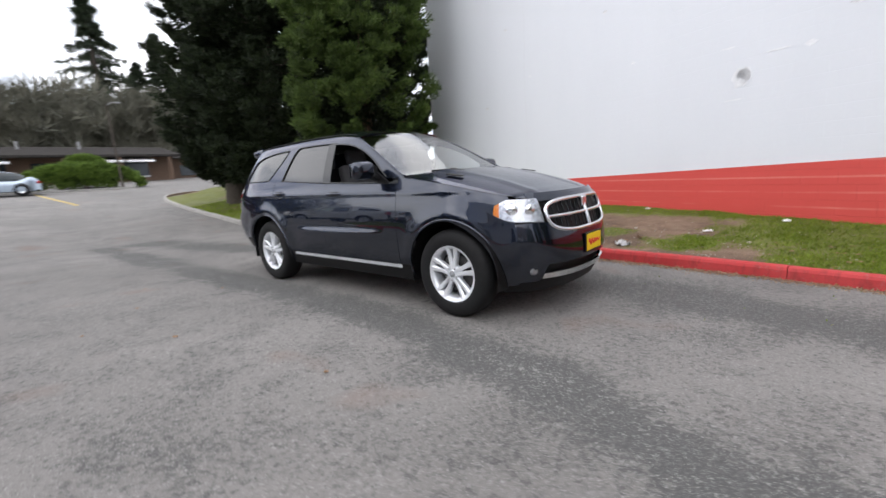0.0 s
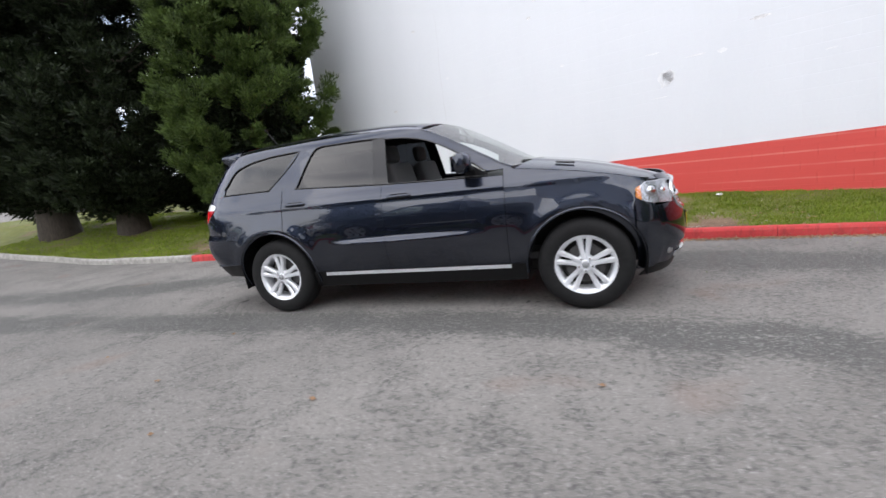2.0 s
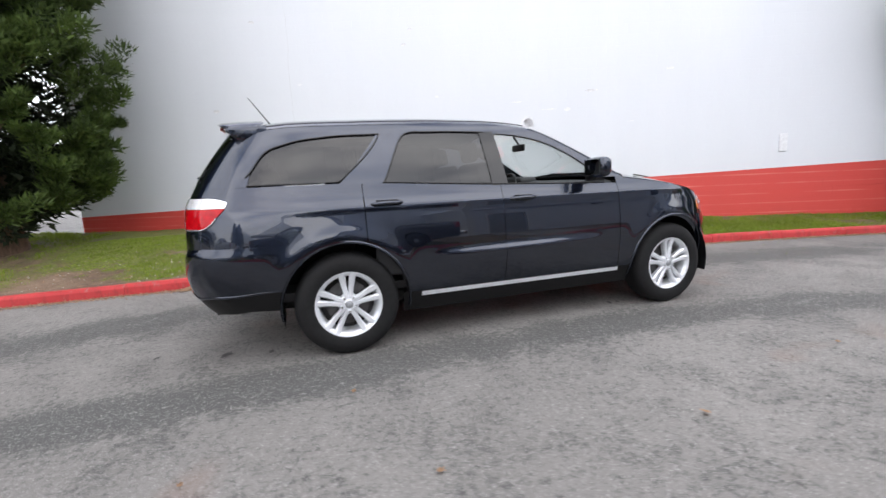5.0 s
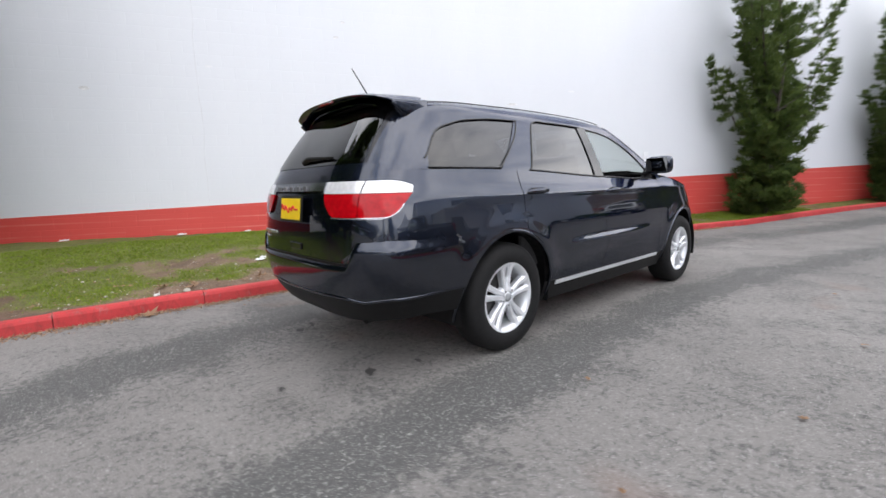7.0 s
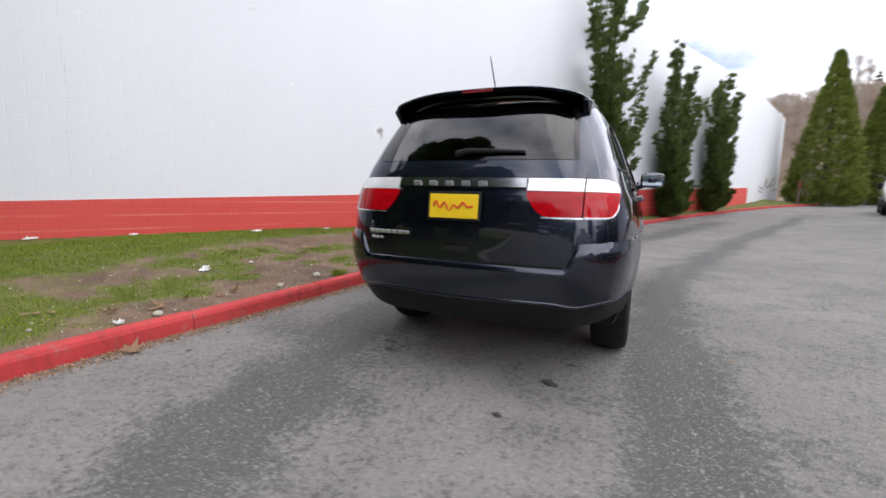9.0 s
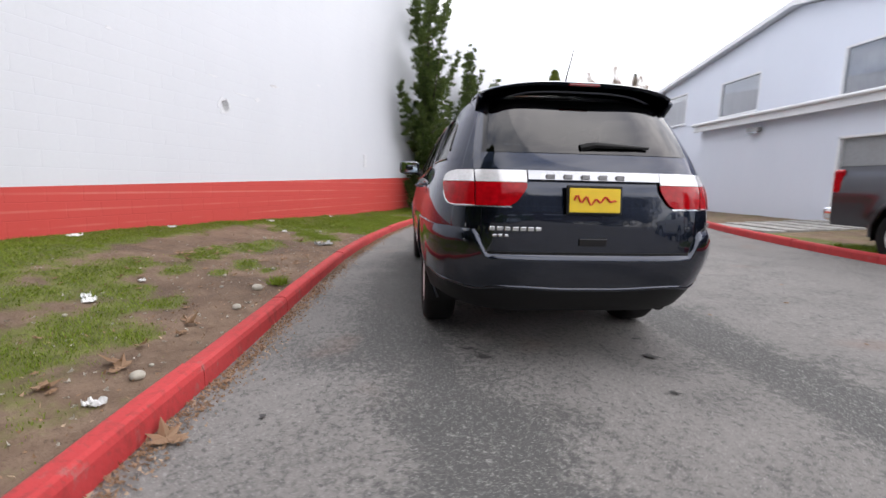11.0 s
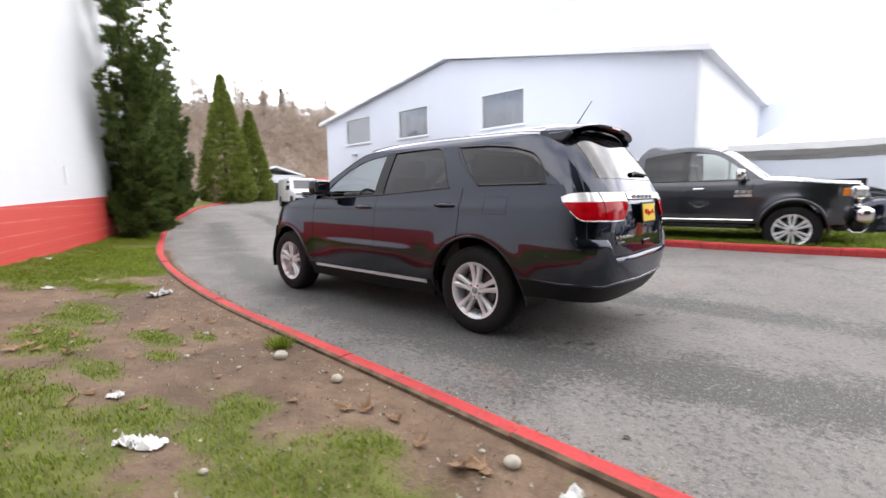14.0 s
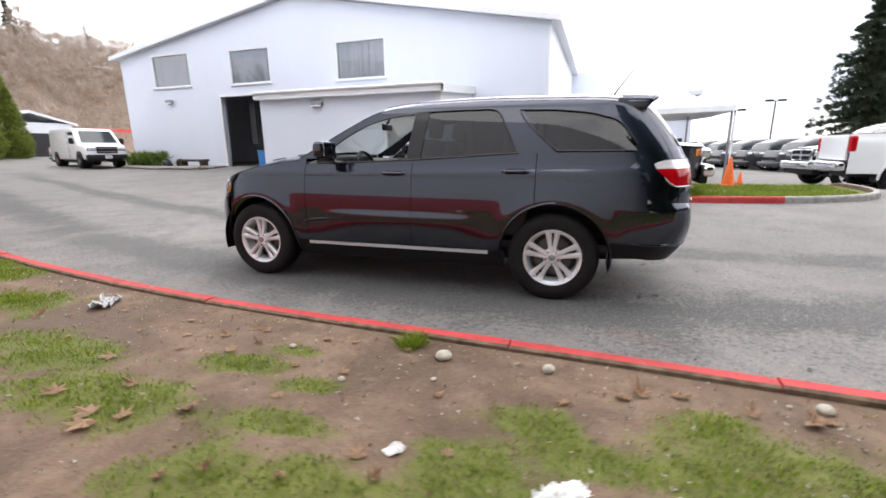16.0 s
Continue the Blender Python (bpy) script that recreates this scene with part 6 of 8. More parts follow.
cedar((-6.55, 5.0, verge_z(-6.55, 5.0)), 13.5, 1.62, 0.55, M_LEAF_C, 11, "large broad green conifer with rounded sprays beside the wall", 0.32, 360, 100, 0.105)
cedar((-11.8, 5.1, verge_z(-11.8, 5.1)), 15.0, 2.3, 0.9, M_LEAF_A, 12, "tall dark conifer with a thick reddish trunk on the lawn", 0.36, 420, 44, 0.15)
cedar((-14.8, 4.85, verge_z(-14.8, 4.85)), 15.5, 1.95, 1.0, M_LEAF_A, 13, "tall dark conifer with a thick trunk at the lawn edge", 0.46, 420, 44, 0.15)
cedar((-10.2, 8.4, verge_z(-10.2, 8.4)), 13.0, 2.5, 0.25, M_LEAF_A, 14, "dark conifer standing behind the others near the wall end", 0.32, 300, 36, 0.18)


def juniper(at, stems, seed, label, per=26):
    """A pruned juniper: limbs in loose tiers that sweep out and up, dressed in soft tufts, with gaps between. stems: (lean x, lean y, height, reach)."""
    r = random.Random(seed)
    root = empty("juniper_tree", pose(*at))
    tagged(root, label, "tree", "junipers along the wall")
    bm = None
    centres, aims, spread = [], [], []
    for lx, ly, h, wide in stems:
        def axis(z):
            return Vector((lx * (z / h) ** 1.4, ly * (z / h) ** 1.4, z))

        bm = tube([axis(max(0, h * k / 7)) - Vector((0, 0, 0.2 if k == 0 else 0)) for k in range(8)], [0.11 * (1 - 0.125 * k) for k in range(8)], 7, bm=bm)
        limbs = int(h * 9.0)
        for i in range(limbs):
            f = (i + r.random()) / limbs
            if f > 0.42 and i % 3 == 1:
                continue
            z = 0.15 + (h - 0.3) * f
            ang = i * 2.4 + r.uniform(-0.5, 0.5)
            l = wide * r.uniform(0.65, 1.25) * (1.0 - 0.72 * f ** 1.2) * (0.78 + 0.22 * math.sin(min(1.0, f * 3.5) * math.pi / 2))
            up = 0.04 + 0.50 * f + r.uniform(-0.12, 0.12)
            if 0.36 < f < 0.88 and i % 3 == 0:
                # a long bare-based limb that sweeps out past the rest and turns up
                l, up = wide * r.uniform(1.3, 1.9) * (1.2 - 0.55 * f), 0.50 + r.uniform(0, 0.35)
                ang = radians(-22) + (math.pi if i % 2 else 0.0) + r.uniform(-0.7, 0.7)
            elif f > 0.45:
                l *= 0.72
            base = axis(z)
            tip = base + Vector((math.cos(ang) * l, math.sin(ang) * l * 0.55, l * up))
            mid = base.lerp(tip, 0.55) - Vector((0, 0, 0.20 * l))
            bm = tube([base, mid, tip], [0.035, 0.022, 0.008], 4, bm=bm)
            m = max(5, int(l * 14))
            for k in range(m):
                t = 0.18 + 0.84 * (k + 0.5) / m
                q = base * (1 - t) ** 2 + (mid * 2 - (base + tip) * 0.5) * 2 * t * (1 - t) + tip * t * t
                fan = 0.13 * l * (1 - abs(2 * t - 1.1))
                q = q + Vector((r.gauss(0, 0.05) - math.sin(ang) * r.uniform(-fan, fan), r.gauss(0, 0.05) + math.cos(ang) * r.uniform(-fan, fan), 0.03 + r.gauss(0, 0.025)))
                centres.append(tuple(q))
                aims.append(tuple((tip - mid).normalized() + Vector((0, 0, 0.30))))
                spread.append((0.190 if l < wide else 0.135) * (1.25 - 0.70 * t) * r.uniform(0.75, 1.25))
    part("trunk", bm, M_BARK_D, root, smooth=True)
    v, f = blade_cloud(centres, aims, spread, 0.13, 0.030, per, seed, 0.0, 0.42)
    raw_mesh("crown", v, f, M_LEAF_J, root)
    return root


juniper((10.9, 0.32, verge_z(10.9, 0.32)), [(0.15, 0.0, 7.9, 1.75), (-0.3, -0.35, 4.6, 1.5), (0.45, -0.25, 3.6, 1.5)], 21, "tall pruned juniper with flaring limbs against the wall", 46)
juniper((16.4, -1.95, verge_z(16.4, -1.95)), [(-1.7, 0.35, 6.6, 0.95), (1.3, -0.45, 6.3, 1.0), (0, 0, 3.4, 1.5), (-0.9, 0.2, 3.0, 1.2), (2.6, -1.0, 5.6, 0.8)], 22, "multi-stemmed pruned juniper against the red and white wall", 40)
juniper((21.6, -4.15, verge_z(21.6, -4.15)), [(-1.2, 0.4, 5.9, 1.0), (0.7, -0.3, 7.0, 1.1), (2.4, -1.1, 6.4, 0.8), (0, 0, 3.6, 1.5), (1.2, -0.5, 3.0, 1.2)], 23, "multi-stemmed pruned juniper near the wall end", 40)


def arborvitae(at, height, radius, seed, label):
    """A dense pointed evergreen, clipped round at its foot."""
    r = random.Random(seed)
    root = empty("arborvitae", pose(*at))
    tagged(root, label, "tree", "pointed evergreens at the drive end")
    part("trunk", trunk_mesh([(0, 0, -0.3), (0, 0, height * 0.5), (0, 0, height * 0.9)], [0.22, 0.12, 0.03], 8), M_BARK_D, root)
    centres, aims, spread = [], [], []
    for i in range(1500):
        f = r.random() ** 1.35
        prof = radius * min(1, 0.80 + f * 2.2) * (1 - f ** 1.25) * (0.94 if 0.24 < f < 0.27 else 1)
        ang = r.uniform(0, 2 * math.pi)
        reach = prof * r.uniform(0.80, 1.02) + 0.05
        centres.append((math.cos(ang) * reach, math.sin(ang) * reach, 0.15 + f * height * 0.98))
        aims.append((math.cos(ang) * 0.5, math.sin(ang) * 0.5, 1.0))
        spread.append(0.24 * (1.2 - f * 0.6))
    v, f = blade_cloud(centres, aims, spread, 0.26, 0.075, 26, seed)
    raw_mesh("crown", v, f, M_LEAF_Y, root)
    return root


arborvitae((36.6, -12.9, ground_z(36.6, -12.9)), 11.0, 2.4, 31, "tall pointed evergreen with browned tips at the drive end")
arborvitae((40.8, -17.2, ground_z(40.8, -17.2)), 9.0, 2.1, 32, "pointed evergreen beside a taller one")


def fir(at, height, radius, seed, leaf, label, thin=0.0, group="far firs", whorl=7):
    """A far fir: whorls of drooping limbs, the higher the shorter."""
    r = random.Random(seed)
    root = empty("fir_tree", pose(*at))
    tagged(root, label, "tree", group)
    part("trunk", trunk_mesh([(0, 0, -0.5), (0, 0, height * 0.5), (0, 0, height)], [height * 0.022, height * 0.014, 0.02], 7), M_BARK_D, root)
    centres, aims, spread = [], [], []
    levels = int(height * 1.25)
    for i in range(levels):
        f = (i + 0.5) / levels
        z = height * (0.16 + 0.84 * f)
        for k in range(whorl):
            if r.random() < thin:
                continue
            ang = r.uniform(0, 2 * math.pi)
            reach = radius * (1 - f) ** 0.8 * r.uniform(0.40, 1.15) + 0.1
            for t in (0.2, 0.4, 0.6, 0.8, 1.0):
                centres.append((math.cos(ang) * reach * t, math.sin(ang) * reach * t, z - reach * t * 0.26 + r.uniform(-0.1, 0.1)))
                aims.append((math.cos(ang), math.sin(ang), -0.1))
                spread.append(0.010 * height * (1.3 - 0.7 * t) + 0.10)
    v, f = blade_cloud(centres, aims, spread, 0.028 * height, 0.0065 * height, 26, seed, 0.15)
    raw_mesh("crown", v, f, leaf, root)
    return root


def bare_tree(at, height, seed, label):
    """A leafless tree, finely twigged, its twig colour paled for haze."""
    r = random.Random(seed)
    root = empty("bare_tree", pose(*at))
    tagged(root, label, "tree", "bare trees on the hillside")
    bm = tube([(0, 0, -0.3), (0, 0, height * 0.5), (0.2, 0, height)], [height * 0.018, height * 0.010, 0.02], 6)
    centres, aims, spread = [], [], []
    for i in range(44):
        z = height * r.uniform(0.25, 0.95)
        a = r.uniform(0, 2 * math.pi)
        l = height * 0.24 * r.uniform(0.5, 1.1) * (1.15 - z / height)
        tip = (math.cos(a) * l, math.sin(a) * l, z + l * 0.8)
        bm = tube([(0, 0, z), tip], [0.05, 0.015], 4, bm=bm)
        for t in (0.5, 0.8, 1.0):
            centres.append((tip[0] * t, tip[1] * t, z + l * 0.8 * t))
            aims.append((math.cos(a) * 0.4, math.sin(a) * 0.4, 1))
            spread.append(height * 0.05)
    part("trunk", bm, M_BARK_D, root)
    v, f = blade_cloud(centres, aims, spread, height * 0.08, height * 0.0016, 24, seed)
    raw_mesh("crown", v, f, M_TWIG, root)


# firs and scrub behind the shops
R = random.Random(5)
for k, (x, y, h, w) in enumerate([(-78, 15.2, 27.0, 8.0), (-80, 21.0, 19.0, 6.0), (-84, 25.5, 25.0, 4.8), (-86, 31, 24, 4.8), (-90, 8.0, 15.5, 4.2), (-92, 2.5, 14.5, 4.2), (-88, -3.0, 14, 4.4), (-95, -9, 15, 4.4), (-96, 24, 17, 4.5), (-84, 38, 22, 4.6), (-88, -15, 15, 4.5)]):
    fir((x, y, ground_z(x, y) - 0.3), h, w, 60 + k, M_LEAF_F, "tall thin dark fir behind the shops" if h > 20 else "dark fir in the belt behind the shops", 0.45 if h > 20 else 0.1)


def scrub_belt(name, line, depth, height, count, leaf, seed, label, wide=0.16):
    """A far belt of brush and small trees, too many to count."""
    r = np.random.default_rng(seed)
    line = np.asarray(line, float)
    k = r.random(count) * (len(line) - 1)
    i = np.minimum(k.astype(int), len(line) - 2)
    p = line[i] + (line[i + 1] - line[i]) * (k - i)[:, None] + r.normal(size=(count, 2)) * depth
    h = height * r.random(count) ** 0.7
    z = np.array([hill_z(a, b) for a, b in p]) + h
    centres = np.column_stack([p, z])
    aims = np.tile([0, 0, 1.0], (count, 1))
    v, f = blade_cloud(centres, aims, np.full(count, height * 0.10), height * 0.17, height * 0.009 * wide / 0.16, 30, seed)
    return tagged(raw_mesh(name, v, f, leaf), label, "woodland", kind="stuff")


def hill_z(x, y):
    """The wooded bank beyond the drive and the gentle rise behind the shops."""
    d = ease(x * 0.86 - y * 0.50, 62, 118)
    return ground_z(x, y) + 17.8 * d


def hillside():
    verts, faces = [], []
    n, m = 70, 24
    for i in range(n + 1):
        a = radians(-78 + 92 * i / n)
        for j in range(m + 1):
            d = 66 + 90 * j / m
            x, y = d * math.cos(a), d * math.sin(a) - 8
            verts.append((x, y, hill_z(x, y) + 1.2 * noise.noise(Vector((x * 0.06, y * 0.06, 0))) - 0.4 - (3.0 if j == 0 else 0)))
    for i in range(n):
        for j in range(m):
            a = i * (m + 1) + j
            faces.append((a, a + m + 1, a + m + 2, a + 1))
    tagged(raw_mesh("hillside", verts, faces, M_HILL, smooth=True), "brown winter hillside with bare brush", "hill", kind="structure")


hillside()
# bramble colour raised for the haze over the hill
M_BRAMBLE = blades("red_brown_bramble", (0.20, 0.125, 0.088), (0.38, 0.265, 0.18), (0.32, 0.29, 0.16), 0.12)
M_LEAF_B = blades("far_mixed_brush", (0.060, 0.064, 0.048), (0.185, 0.178, 0.138), None, 0.25)
scrub_belt("hill_brush", [(70, -70), (85, -50), (95, -35), (100, -20), (104, 0)], 17, 5.5, 9000, M_TWIG, 41, "bare brown brush covering the hillside")
scrub_belt("hill_bramble", [(72, -70), (86, -50), (96, -35), (102, -20), (106, 0)], 14, 3.2, 5000, M_BRAMBLE, 44, "reddish bramble and dry grass on the hillside", 0.3)
scrub_belt("hill_conifers", [(105, -75), (118, -50), (125, -30), (128, -8)], 6, 6.0, 220, M_LEAF_F, 42, "dark conifers along the hill top")
for k, (x, y, h) in enumerate([(104, -58, 10), (110, -47, 12), (96, -52, 9), (114, -40, 11), (100, -44, 9), (112, -64, 10), (90, -60, 8), (118, -52, 11), (102, -50, 12), (107, -36, 11), (94, -46, 9), (115, -57, 12)]):
    bare_tree((x, y, hill_z(x, y)), h, 80 + k, "bare tree on the brown hillside, twigs paled for haze")
for k, (x, y, h) in enumerate([(113, -61, 13), (121, -44, 10), (123, -36, 9), (119, -68, 11), (108, -53, 10), (110, -50, 8)]):
    fir((x, y, hill_z(x, y)), h, 2.6, 95 + k, M_LEAF_F, "dark fir on the hill top", 0.05, "hill firs")
scrub_belt("roadside_brush", [(-70, 40), (-72, 20), (-70, 5), (-72, -15), (-66, -40)], 5, 11.0, 1900, M_LEAF_B, 43, "dark evergreen brush behind the shops", 0.3)
fir((-25.6, -46.0, ground_z(-25.6, -46)), 15.0, 4.2, 101, M_LEAF_F, "large dark fir beyond the sales lot", 0.0, "lot firs", 15)
fir((-28.6, -48.5, ground_z(-28.6, -48.5)), 14.0, 4.0, 103, M_LEAF_F, "large dark fir beyond the sales lot", 0.0, "lot firs", 15)
fir((-31.4, -49.0, ground_z(-31.4, -49)), 17.0, 4.6, 102, M_LEAF_F, "large dark fir beyond the sales lot", 0.0, "lot firs", 15)

# ---------------------------------------------------------------- other vehicles
def pk_half(z):
    return mix_tab([(0.40, 0.96), (0.60, 0.985), (0.95, 0.995), (1.12, 0.985), (1.22, 0.965), (1.28, 0.93), (1.85, 0.74), (1.95, 0.66)], z)


def pk_y(x, z):
    w = pk_half(z)
    for hx in (-1.785, 1.785):
        d = math.hypot(x - hx, z - 0.41)
        w += 0.028 * math.exp(-(((d - 0.52) / 0.09) ** 2)) * ease(z, 0.4, 0.6)
    if x > 1.6:
        s = min(1, (x - 1.6) / 1.15)
        w *= max(0, 1 - s ** 4) ** 0.3
    return w


def pickup(name, paint_mat, at, label, category, group=""):
    """A crew-cab pickup, nose along +x, wheels on z = 0."""
    root = empty(name)
    tagged(root, label, category, group)
    RA = 0.50

    def archz(x):
        for hx in (-1.785, 1.785):
            d = RA**2 - (x - hx) ** 2
            if d > 0:
                return 0.41 + math.sqrt(d)
        return 0

    def flank(nm, x0, x1, low, high, nu, nv, mat=paint_mat, out=0.0, gap=0.004):
        for s in (-1, 1):
            def place(u, v, s=s):
                x = x0 + gap + (x1 - x0 - 2 * gap) * u
                lo, hi = low(x) + gap, high(x) - gap
                z = lo + (hi - lo) * v
                return (x, s * (pk_y(x, z) + out), z)
            part(nm, grid(place, nu, nv, 0.008, flip=s > 0), mat, root, smooth=True)

    low = lambda x: max(0.50, archz(x))
    flank("bed_side", -2.90, -0.98, low, lambda x: 1.36, 40, 18)
    flank("rear_door", -0.95, 0.02, low, lambda x: 1.26, 20, 14)
    flank("front_door", 0.02, 1.16, low, lambda x: 1.255, 24, 14)
    flank("fender", 1.16, 2.62, low, lambda x: 1.255 - 0.10 * ease(x, 1.3, 2.7), 40, 16)
    for s in (-1, 1):
        for hx in (-1.785, 1.785):
            pts = [(hx + (RA + 0.01) * math.cos(radians(a)), s * (pk_y(hx + RA * math.cos(radians(a)), max(0.42, 0.41 + RA * math.sin(radians(a)))) + 0.004), 0.41 + (RA + 0.01) * math.sin(radians(a))) for a in np.linspace(-4, 184, 26)]
            part("arch_flare", tube(pts, 0.032, 6), paint_mat, root, smooth=True)
            part("arch_liner", grid(lambda u, v, hx=hx, s=s: (hx + RA * math.cos(radians(-10 + 200 * u)), s * (0.55 + 0.42 * v), 0.41 + RA * math.sin(radians(-10 + 200 * u))), 18, 2), M_BLACK, root)
    roof_e = spline([(-1.02, 1.30), (-0.96, 1.62), (-0.82, 1.86), (-0.4, 1.885), (0.35, 1.865), (0.62, 1.78), (1.05, 1.47), (1.32, 1.265)])
    wtop = spline([(-0.80, 1.74), (-0.4, 1.80), (0.35, 1.785), (0.60, 1.70), (0.95, 1.46), (1.10, 1.34)])

    def rail(u, v, s):
        x = -1.02 + 2.34 * u
        hi = roof_e(x)
        if x < -0.80 or x > 1.05:
            lo = 1.25
        else:
            lo = wtop(x)
        hi = max(hi, lo + 0.004)
        z = lo + (hi - lo) * v
        return (x, s * pk_y(min(x, 1.5), z), z)

    for s in (-1, 1):
        part("cab_rail", grid(lambda u, v, s=s: rail(u, v, s), 60, 6, 0.008, flip=s > 0), paint_mat, root, smooth=True)
        for a, b, mat in ((-0.80, -0.04, M_TINT), (0.08, 1.08, M_GLASS)):
            def place(u, v, s=s, a=a, b=b):
                x = a + (b - a) * u
                z = 1.265 + (wtop(x) - 1.265) * v
                return (x, s * (pk_y(min(x, 1.5), z) - 0.008), z)
            part("side_glass", grid(place, 16, 6, flip=s > 0), mat, root, "dark cab side glass" if mat is M_TINT else "clear cab side glass", smooth=True).visible_shadow = False
        part("window_post", grid(lambda u, v, s=s: (-0.04 + 0.12 * u, s * (pk_y(0, 1.255 + 0.545 * v) + 0.001), 1.255 + 0.545 * v), 3, 8, 0.006, flip=s > 0), M_GLOSSBLACK, root)
        part("belt_moulding", tube([(x, s * (pk_y(min(x, 1.5), 1.262) + 0.002), 1.262) for x in np.linspace(-0.95, 1.12, 20)], 0.010, 5), M_GLOSSBLACK, root)
        for x in (-0.72, 0.28):
            part("door_handle", tube([(x - 0.10, s * (pk_y(x, 1.12) + 0.01), 1.12), (x, s * (pk_y(x, 1.12) + 0.035), 1.122), (x + 0.10, s * (pk_y(x, 1.12) + 0.01), 1.12)], 0.018, 6), M_CHROME, root, smooth=True)
        g = empty("door_mirror")
        g.parent = root
        part("mirror_shell", box((0.14, 0.26, 0.19), (0.98, s * 1.14, 1.36), 0.05, 3), M_CHROME, g, smooth=True)
        part("mirror_arm", box((0.10, 0.16, 0.05), (1.0, s * 0.99, 1.27), 0.02), M_BLACK, g)
        part("sill_strip", tube([(x, s * (pk_y(x, 0.56) + 0.006), 0.56) for x in np.linspace(-1.2, 1.2, 14)], 0.018, 6), M_CHROME, root)
        part("side_step", box((2.3, 0.10, 0.07), (0, s * 0.92, 0.44), 0.02), M_BLACK, root)
        for k in range(3):
            part("badge_bar", box((0.075, 0.006, 0.055), (1.12 - 0.10 * k, s * (pk_y(1.1, 1.06) + 0.003), 1.06), 0.004), M_BADGE, root)
        part("badge_bar", box((0.28, 0.006, 0.045), (1.02, s * (pk_y(1.0, 0.99) + 0.003), 0.99), 0.004), M_BADGE, root)
        for x in (-1.785, 1.785):
            w = empty("wheel", pose(x, s * 0.86, 0.41))
            w.parent = root
            wheel_mesh(w, s, 6 if x else 5, 0.272, 0.42, 0.27)
        part("tail_lamp", box((0.14, 0.19, 0.36), (-2.845, s * 0.905, 1.14), 0.04), M_TAILRED, root, "red tail lamp")
        part("head_lamp", box((0.26, 0.30, 0.20), (2.60, s * 0.74, 1.02), 0.05, turn=(0, 0, s * -32)), M_REFLECTOR, root, "bright head lamp")
        part("amber_marker", box((0.10, 0.02, 0.13), (2.49, s * 0.875, 1.03), 0.008, turn=(0, 0, s * -24)), M_AMBER, root)

    def roofp(u, v):
        w = 2 * v - 1
        x = 0.60 - 1.42 * u
        return (x + 0.06 * (1 - w * w) * (1 - u) ** 3, w * pk_y(x, roof_e(x)), roof_e(x) + 0.045 * (1 - abs(w) ** 2.4))

    part("roof", grid(roofp, 16, 14, 0.01, flip=True), paint_mat, root, smooth=True)

    def screen(u, v):
        w = 2 * v - 1
        x = 1.34 - 0.74 * u
        return (x + 0.14 * (1 - w * w), w * (pk_y(min(x, 1.5), roof_e(x)) - 0.01), roof_e(x) + 0.02 * (1 - w * w))

    part("windscreen", grid(screen, 12, 14, flip=True), M_GLASS, root, "clear windscreen", smooth=True).visible_shadow = False

    def rear_win(u, v):
        w = 2 * v - 1
        z = 1.30 + 0.56 * u
        x = -1.02 + 0.20 * (u ** 1.4)
        return (x, w * pk_y(x, z), z)

    part("cab_back", grid(rear_win, 8, 10, 0.01), paint_mat, root, smooth=True)
    part("rear_window", box((0.01, 1.15, 0.36), (-0.985, 0, 1.56), turn=(0, -18, 0)), M_TINT, root, "dark rear window")

    def hood(u, v):
        w = 2 * v - 1
        x = 1.30 + 1.36 * u
        z = 1.255 - 0.10 * ease(x, 1.3, 2.7)
        bulge = 0.055 * (1 - abs(w) ** 2.5) + 0.02 * math.exp(-(((abs(w) - 0.5) / 0.12) ** 2))
        return (x + (0.12 * (1 - w * w) if u < 0.5 else 0.06 * (1 - w * w)), w * (pk_y(x, z) - 0.004), z + bulge * (1 - 0.4 * u))

    part("hood", grid(hood, 22, 26, 0.01), paint_mat, root, smooth=True)
    part("grille", box((0.10, 1.10, 0.36), (2.68, 0, 0.98), 0.05, 3), M_CHROME, root, "chrome crosshair grille")
    for y, z, a, b in ((0.26, 1.06, 0.44, 0.12), (-0.26, 1.06, 0.44, 0.12), (0.26, 0.89, 0.44, 0.12), (-0.26, 0.89, 0.44, 0.12)):
        part("grille_mesh", box((0.02, a, b), (2.728, y, z), 0.02), M_BLACK, root)
    part("front_bumper", box((0.24, 1.92, 0.24), (2.74, 0, 0.66), 0.07, 3), M_CHROME, root, "chrome front bumper", smooth=True)
    part("front_valance", box((0.18, 1.70, 0.18), (2.68, 0, 0.48), 0.05, 3), M_BLACK, root)
    part("rear_bumper", box((0.20, 1.86, 0.20), (-2.99, 0, 0.66), 0.05, 3), M_CHROME, root, "chrome rear bumper", smooth=True)
    part("tailgate", box((0.06, 1.62, 0.56), (-2.885, 0, 1.07), 0.02), paint_mat, root)
    part("bed_cover", box((1.92, 1.80, 0.03), (-1.93, 0, 1.355), 0.012), M_BLACK, root)
    part("inner_skin", box((3.5, 1.72, 0.55), (0.2, 0, 0.80), 0.03), M_DARKSTEEL, root)
    part("frame_rail", box((5.2, 1.1, 0.18), (-0.1, 0, 0.50), 0.03), M_DARKSTEEL, root)
    for x in (-1.785, 1.785):
        part("axle", cylinder(0.06, 0.06, (x, -0.75, 0.40), (x, 0.75, 0.40), 10), M_DARKSTEEL, root)
    for y in (-0.42, 0.42):
        part("front_seat", box((0.16, 0.50, 0.75), (0.05, y, 1.20), 0.06, 3, turn=(0, -12, 0)), M_CLOTH, root)
